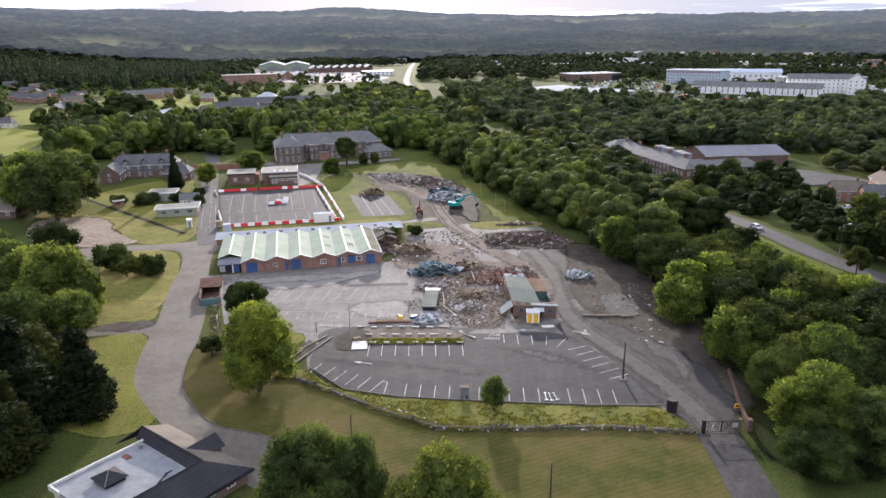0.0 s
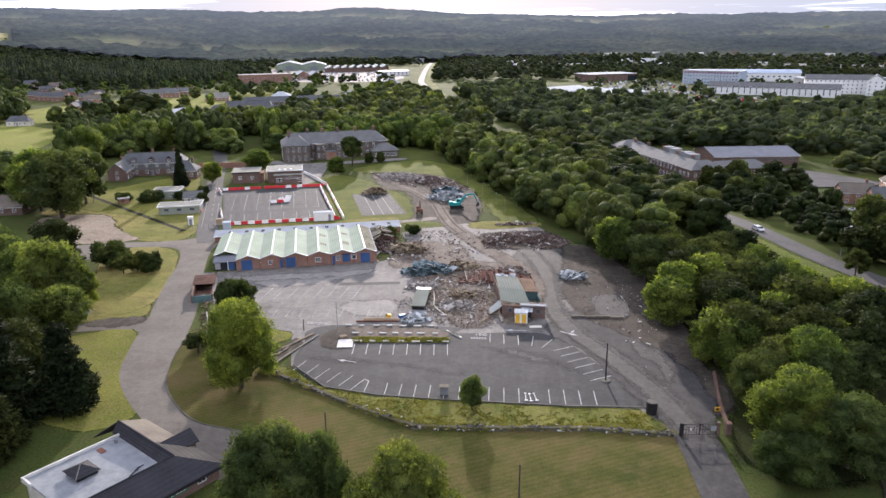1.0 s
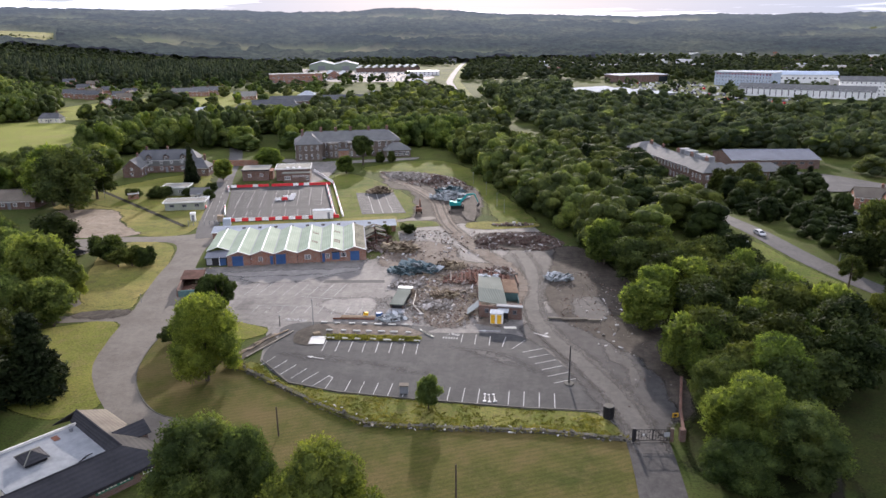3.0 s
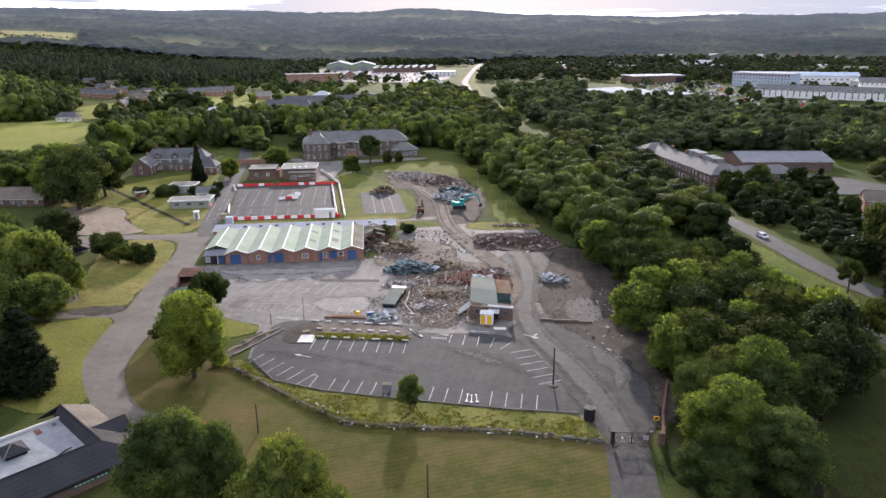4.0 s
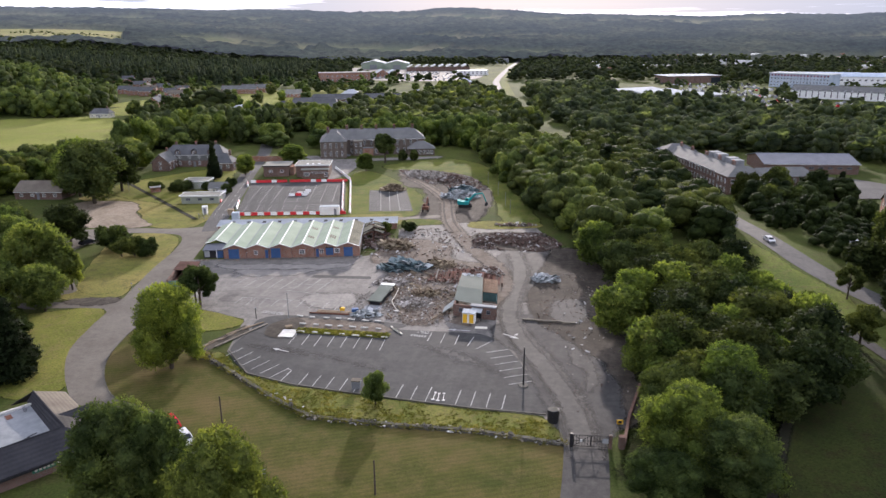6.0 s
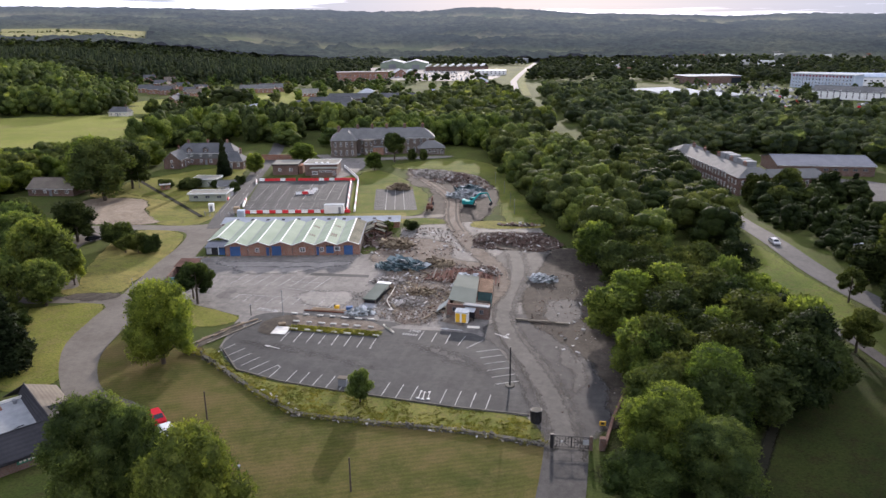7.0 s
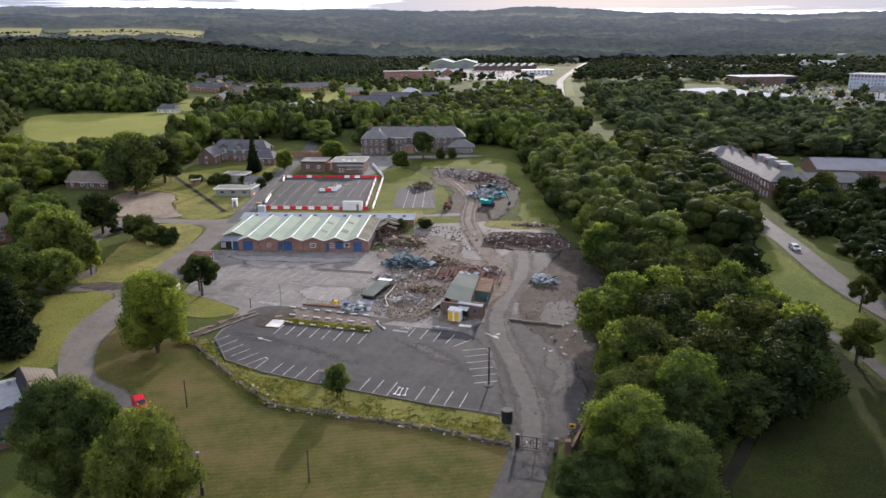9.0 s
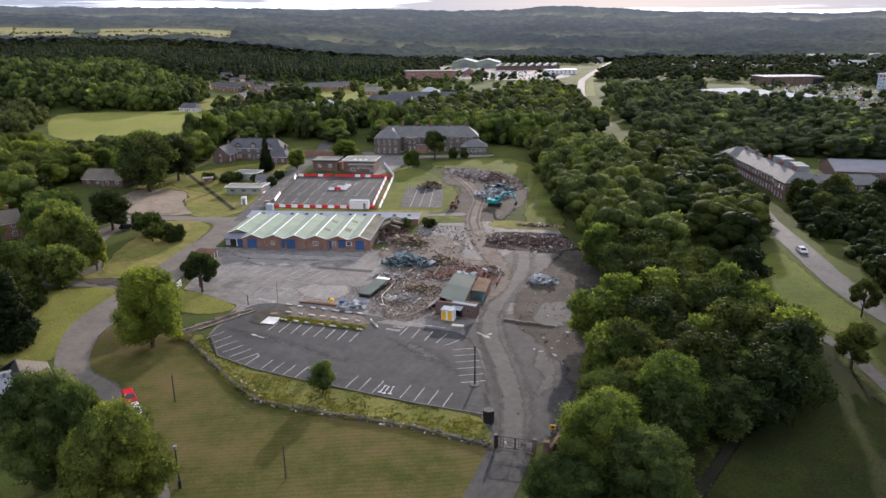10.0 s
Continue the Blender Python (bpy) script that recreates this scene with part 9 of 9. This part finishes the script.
# ---- barriers and cabins of the compound ----
def barrier_mesh(mat):
    bm = bmesh.new()
    prof = [(-0.30, 0), (0.30, 0), (0.30, 0.18), (0.15, 0.40), (0.11, 0.95), (-0.11, 0.95), (-0.15, 0.40), (-0.30, 0.18)]
    a = [bm.verts.new((-0.98, y, z)) for y, z in prof]
    b = [bm.verts.new((0.98, y, z)) for y, z in prof]
    bm.faces.new(a), bm.faces.new(b[::-1])
    for i in range(len(prof)):
        bm.faces.new((a[i], b[i], b[(i + 1) % len(prof)], a[(i + 1) % len(prof)]))
    bmesh.ops.recalc_face_normals(bm, faces=bm.faces[:])
    me = bpy.data.meshes.new("barrier")
    bm.to_mesh(me)
    bm.free()
    me.materials.append(M[mat])
    return me


BAR = {"red": barrier_mesh("red"), "white": barrier_mesh("white")}


def barrier_run(a, b, pattern, group):
    A, B = Vector((*a, 0)), Vector((*b, 0))
    n = max(1, round((B - A).length / 2.0))
    turn = math.degrees(math.atan2((B - A).y, (B - A).x))
    for k in range(n):
        p = A + (B - A) * ((k + 0.5) / n)
        c = "red" if pattern[k % len(pattern)] == "r" else "white"
        ob = new("barrier", BAR[c])
        ob.matrix_basis = site(p.x, p.y, 0.1, turn + (k * 37 % 5 - 2))
        tagged(ob, c + " plastic water-filled barrier round the compound", "barrier", group)


G1 = "compound barriers"
barrier_run((-5.2, 46.4), (21.5, 46.0), "rw", G1)
barrier_run((26.5, 46.0), (29.4, 45.8), "rr", G1)
barrier_run((-12.0, 99.4), (2.0, 99.3), "wrrr", G1)
barrier_run((3.0, 99.3), (25.4, 98.8), "rrrrwrw", G1)
barrier_run((27.6, 48.0), (23.9, 97.5), "rwww", G1)
barrier_run((30.2, 46.5), (26.5, 100.0), "wwwwwrw", G1)
barrier_run((26.5, 100.5), (18.0, 128.0), "ww", G1)
barrier_run((-7.6, 55.0), (-9.2, 66.0), "wwwwr", G1)
barrier_run((-11.6, 92.0), (-13.2, 99.0), "wwr", G1)
barrier_run((-15.6, 66.0), (-19.5, 96.0), "rwwwwwww", G1)
barrier_run((6.5, 74.0), (13.2, 74.6), "wrwr", G1)
barrier_run((9.0, 77.0), (13.4, 77.4), "ww", G1)
barrier_run((11.5, 80.5), (13.5, 80.7), "w", G1)
cn = thing("site_cabin", site(24.0, 45.3, 0.1), "white steel site cabin inside the barriers", "cabin")
part("body", box(-3.1, 3.1, -1.25, 1.25, 0.15, 2.75, 0.05), "white", cn)
part("base", box(-3.0, 3.0, -1.15, 1.15, 0, 0.15), "dark", cn)
part("roof", box(-3.15, 3.15, -1.3, 1.3, 2.75, 2.85), "white_roof", cn)
part("door", box(1.4, 2.2, -1.30, -1.24, 0.2, 2.2), "grey", cn)
bm = bmesh.new()
for k in range(12):
    bx(bm, -2.9 + k * 0.5, -2.82 + k * 0.5, -1.28, -1.25, 0.3, 2.6)
part("rib", bm, "white", cn)
b, o = crate("brown_box", 0, 0, 0, 1.8, 1.6, 1.9, "wood", "brown timber cabinet at the compound corner", "cabinet")
o.matrix_basis = site(-7.6, 47.4, 0.1)
b, o = crate("blue_box", 0, 0, 0, 2.2, 1.8, 2.2, "blue_roof", "blue-grey steel store behind the workshop", "store")
o.matrix_basis = site(-4.8, 41.8, 0.1)


# ---- machines and vehicles ----
def excavator(x, y, turn, mat, label, size=1.0, swing=0.0):
    o = thing("excavator", pose(x, y, 0.1, 0, 0, turn) @ Matrix.Diagonal((size, size, size, 1)), label, "excavator")
    for s in (-1, 1):
        bm = bmesh.new()
        prism(bm, [(-2.0, 0.0), (2.0, 0.0), (2.35, 0.35), (2.35, 0.6), (2.0, 0.95), (-2.0, 0.95), (-2.35, 0.6), (-2.35, 0.35)], -0.3, 0.3)
        bmesh.ops.rotate(bm, cent=(0, 0, 0), matrix=Matrix.Rotation(radians(90), 3, "X"), verts=bm.verts)
        bmesh.ops.translate(bm, vec=(0, s * 1.15, 0), verts=bm.verts)
        part("track", bm, "rubber", o)
    part("house", bx(box(-2.6, 1.2, -1.35, 1.35, 1.05, 2.1, 0.08), -2.7, -1.4, -1.4, 1.4, 1.2, 2.4, 0.1), mat, o)
    cab = part("cab", box(0.0, 1.7, 0.25, 1.35, 1.2, 3.0, 0.08), mat, o)
    part("glass", bx(box(0.15, 1.74, 0.4, 1.2, 1.8, 2.85), 0.2, 1.5, 0.2, 1.39, 1.9, 2.8), "glass", cab)
    bm = bmesh.new()
    tube(bm, (0.9, -0.3, 1.9), (3.4, -0.3, 4.6), 0.34, 0.30, 6)
    tube(bm, (3.4, -0.3, 4.6), (6.0, -0.3, 4.9), 0.30, 0.22, 6)
    bo = part("boom", bm, mat, o)
    part("ram", tube(bmesh.new(), (1.3, -0.3, 1.5), (3.2, -0.3, 3.9), 0.10, None, 6), "grey", bo)
    bm = tube(bmesh.new(), (6.0, -0.3, 4.9), (7.2, -0.3, 2.0), 0.24, 0.16, 6)
    ar = part("arm", bm, mat, o)
    bm = bmesh.new()
    prism(bm, [(6.6, 0.9), (7.5, 2.0), (7.9, 1.4), (7.6, 0.6), (7.0, 0.4)], -0.5, 0.5)
    bmesh.ops.rotate(bm, cent=(0, 0, 0), matrix=Matrix.Rotation(radians(90), 3, "X"), verts=bm.verts)
    bmesh.ops.translate(bm, vec=(0, -0.3, 0), verts=bm.verts)
    part("bucket", bm, "dark", ar)
    return o


excavator(-0.6, 229.8, 8, "teal", "teal tracked excavator with a raised boom", 0.95)
excavator(-12.4, 222.5, 95, "rust", "rust-red tracked excavator with folded boom", 0.72)


def car(x, y, turn, mat, label, van=False, z=None, name="car"):
    o = thing(name, pose(x, y, (height(x, y) if z is None else z) + 0.1, 0, 0, turn), label, "van" if van else "car")
    prof = [(-2.1, 0.35), (2.1, 0.35), (2.15, 0.75), (1.5, 0.95), (0.75, 1.42), (-1.2, 1.45), (-2.0, 1.0), (-2.15, 0.8)]
    if van:
        prof = [(-2.5, 0.35), (2.4, 0.35), (2.45, 0.9), (1.9, 1.15), (1.3, 1.95), (-2.4, 2.0), (-2.5, 1.0)]
    bm = bmesh.new()
    a = [bm.verts.new((px, -0.86 + (0.14 if pz > 1.2 else 0), pz)) for px, pz in prof]
    b = [bm.verts.new((px, 0.86 - (0.14 if pz > 1.2 else 0), pz)) for px, pz in prof]
    bm.faces.new(a[::-1]), bm.faces.new(b)
    for i in range(len(prof)):
        bm.faces.new((a[i], a[(i + 1) % len(prof)], b[(i + 1) % len(prof)], b[i]))
    bmesh.ops.recalc_face_normals(bm, faces=bm.faces[:])
    bmesh.ops.bevel(bm, geom=bm.edges[:], offset=0.06, segments=1, affect="EDGES")
    part("body", bm, mat, o)
    if van:
        part("windscreen", slab(bmesh.new(), [(1.92, -0.7, 1.2), (1.92, 0.7, 1.2), (1.36, 0.66, 1.88), (1.36, -0.66, 1.88)], 0.03), "glass", o)
    else:
        part("windscreen", slab(bmesh.new(), [(1.5, -0.68, 1.0), (1.5, 0.68, 1.0), (0.82, 0.62, 1.42), (0.82, -0.62, 1.42)], 0.03), "glass", o)
        part("rear_window", slab(bmesh.new(), [(-1.95, -0.66, 1.08), (-1.95, 0.66, 1.08), (-1.28, 0.6, 1.44), (-1.28, -0.6, 1.44)], 0.03), "glass", o)
        part("side_window", bx(box(-1.2, 0.7, -0.84, -0.80, 1.0, 1.34), -1.2, 0.7, 0.80, 0.84, 1.0, 1.34), "glass", o)
    for wx in (-1.35, 1.35):
        for s in (-1, 1):
            w = part("wheel", tube(bmesh.new(), (wx, s * 0.68, 0.32), (wx, s * 0.9, 0.32), 0.33, None, 12), "rubber", o)
            part("rim", tube(bmesh.new(), (wx, s * 0.89, 0.32), (wx, s * 0.92, 0.32), 0.2, None, 10), "grey", w)
    return o


car(-22.6, 86.6, -40, "car_red", "red hatchback parked beside the lawn")
car(-18.6, 83.2, -40, "car_white", "white hatchback parked beside the lawn")
car(-97.0, 170.5, 70, "car_dark", "black car parked on the drive")
car(87.6, 203.0, -80, "car_white", "white car on the grey road")
car(133, 238, 20, "car_white", "white car parked by red houses")
car(130, 242, 20, "car_grey", "silver car parked by red houses")
car(116, 288, 30, "car_white", "white van parked by the sports hall", True, name="van")
car(122, 284, 10, "car_dark", "dark car parked by the sports hall")
car(*spot(20, 158), 10, "car_grey", "silver car parked on the forecourt")
car(*spot(17, 160), 12, "car_red", "red car parked on the forecourt")


def far_cars(name, pts, rows, n, turn, mat, label, seed):
    """Parked cars of a far car park, in rows, joined."""
    r = random.Random(seed)
    bm = bmesh.new()
    xs, ys = [p[0] for p in pts], [p[1] for p in pts]
    done = 0
    while done < n:
        x, y = r.uniform(min(xs), max(xs)), r.uniform(min(ys), max(ys))
        y = round(y / rows) * rows
        x = round(x / 2.7) * 2.7
        if inside(pts, x, y) and clear_of(x, y, -6):
            done += 1
            z = max(height(x, y), -2.0) + 0.1
            bx(bm, x - 0.9, x + 0.9, y - 2.1, y + 2.1, z, z + 0.9, 0.15)
            bx(bm, x - 0.75, x + 0.75, y - 1.3, y + 1.0, z + 0.9, z + 1.45, 0.15)
    return tagged(mesh_object(name, bm, mat), label, "cars", kind="stuff")


lot = [(142, 655), (187, 558), (232, 547), (258, 580), (236, 680), (215, 850), (125, 845)]
far_cars("parked_cars", lot, 9, 90, 0, "car_white", "white cars in the store car park", 1)
far_cars("parked_cars", lot, 9, 110, 0, "car_grey", "silver cars in the store car park", 2)
far_cars("parked_cars", lot, 9, 80, 0, "car_dark", "dark cars in the store car park", 3)
far_cars("parked_cars", lot, 9, 12, 0, "car_red", "red cars in the store car park", 4)
lot = [(-235, 905), (-115, 885), (-95, 985), (-150, 1090), (-215, 1080)]
far_cars("parked_cars", lot, 10, 70, 0, "car_white", "white cars on the trading estate", 5)
far_cars("parked_cars", lot, 10, 60, 0, "car_grey", "silver cars on the trading estate", 6)
lot = [(360, 640), (470, 700), (470, 740), (380, 735)]
far_cars("parked_cars", lot, 9, 90, 0, "car_white", "white cars beside the hotel", 7)
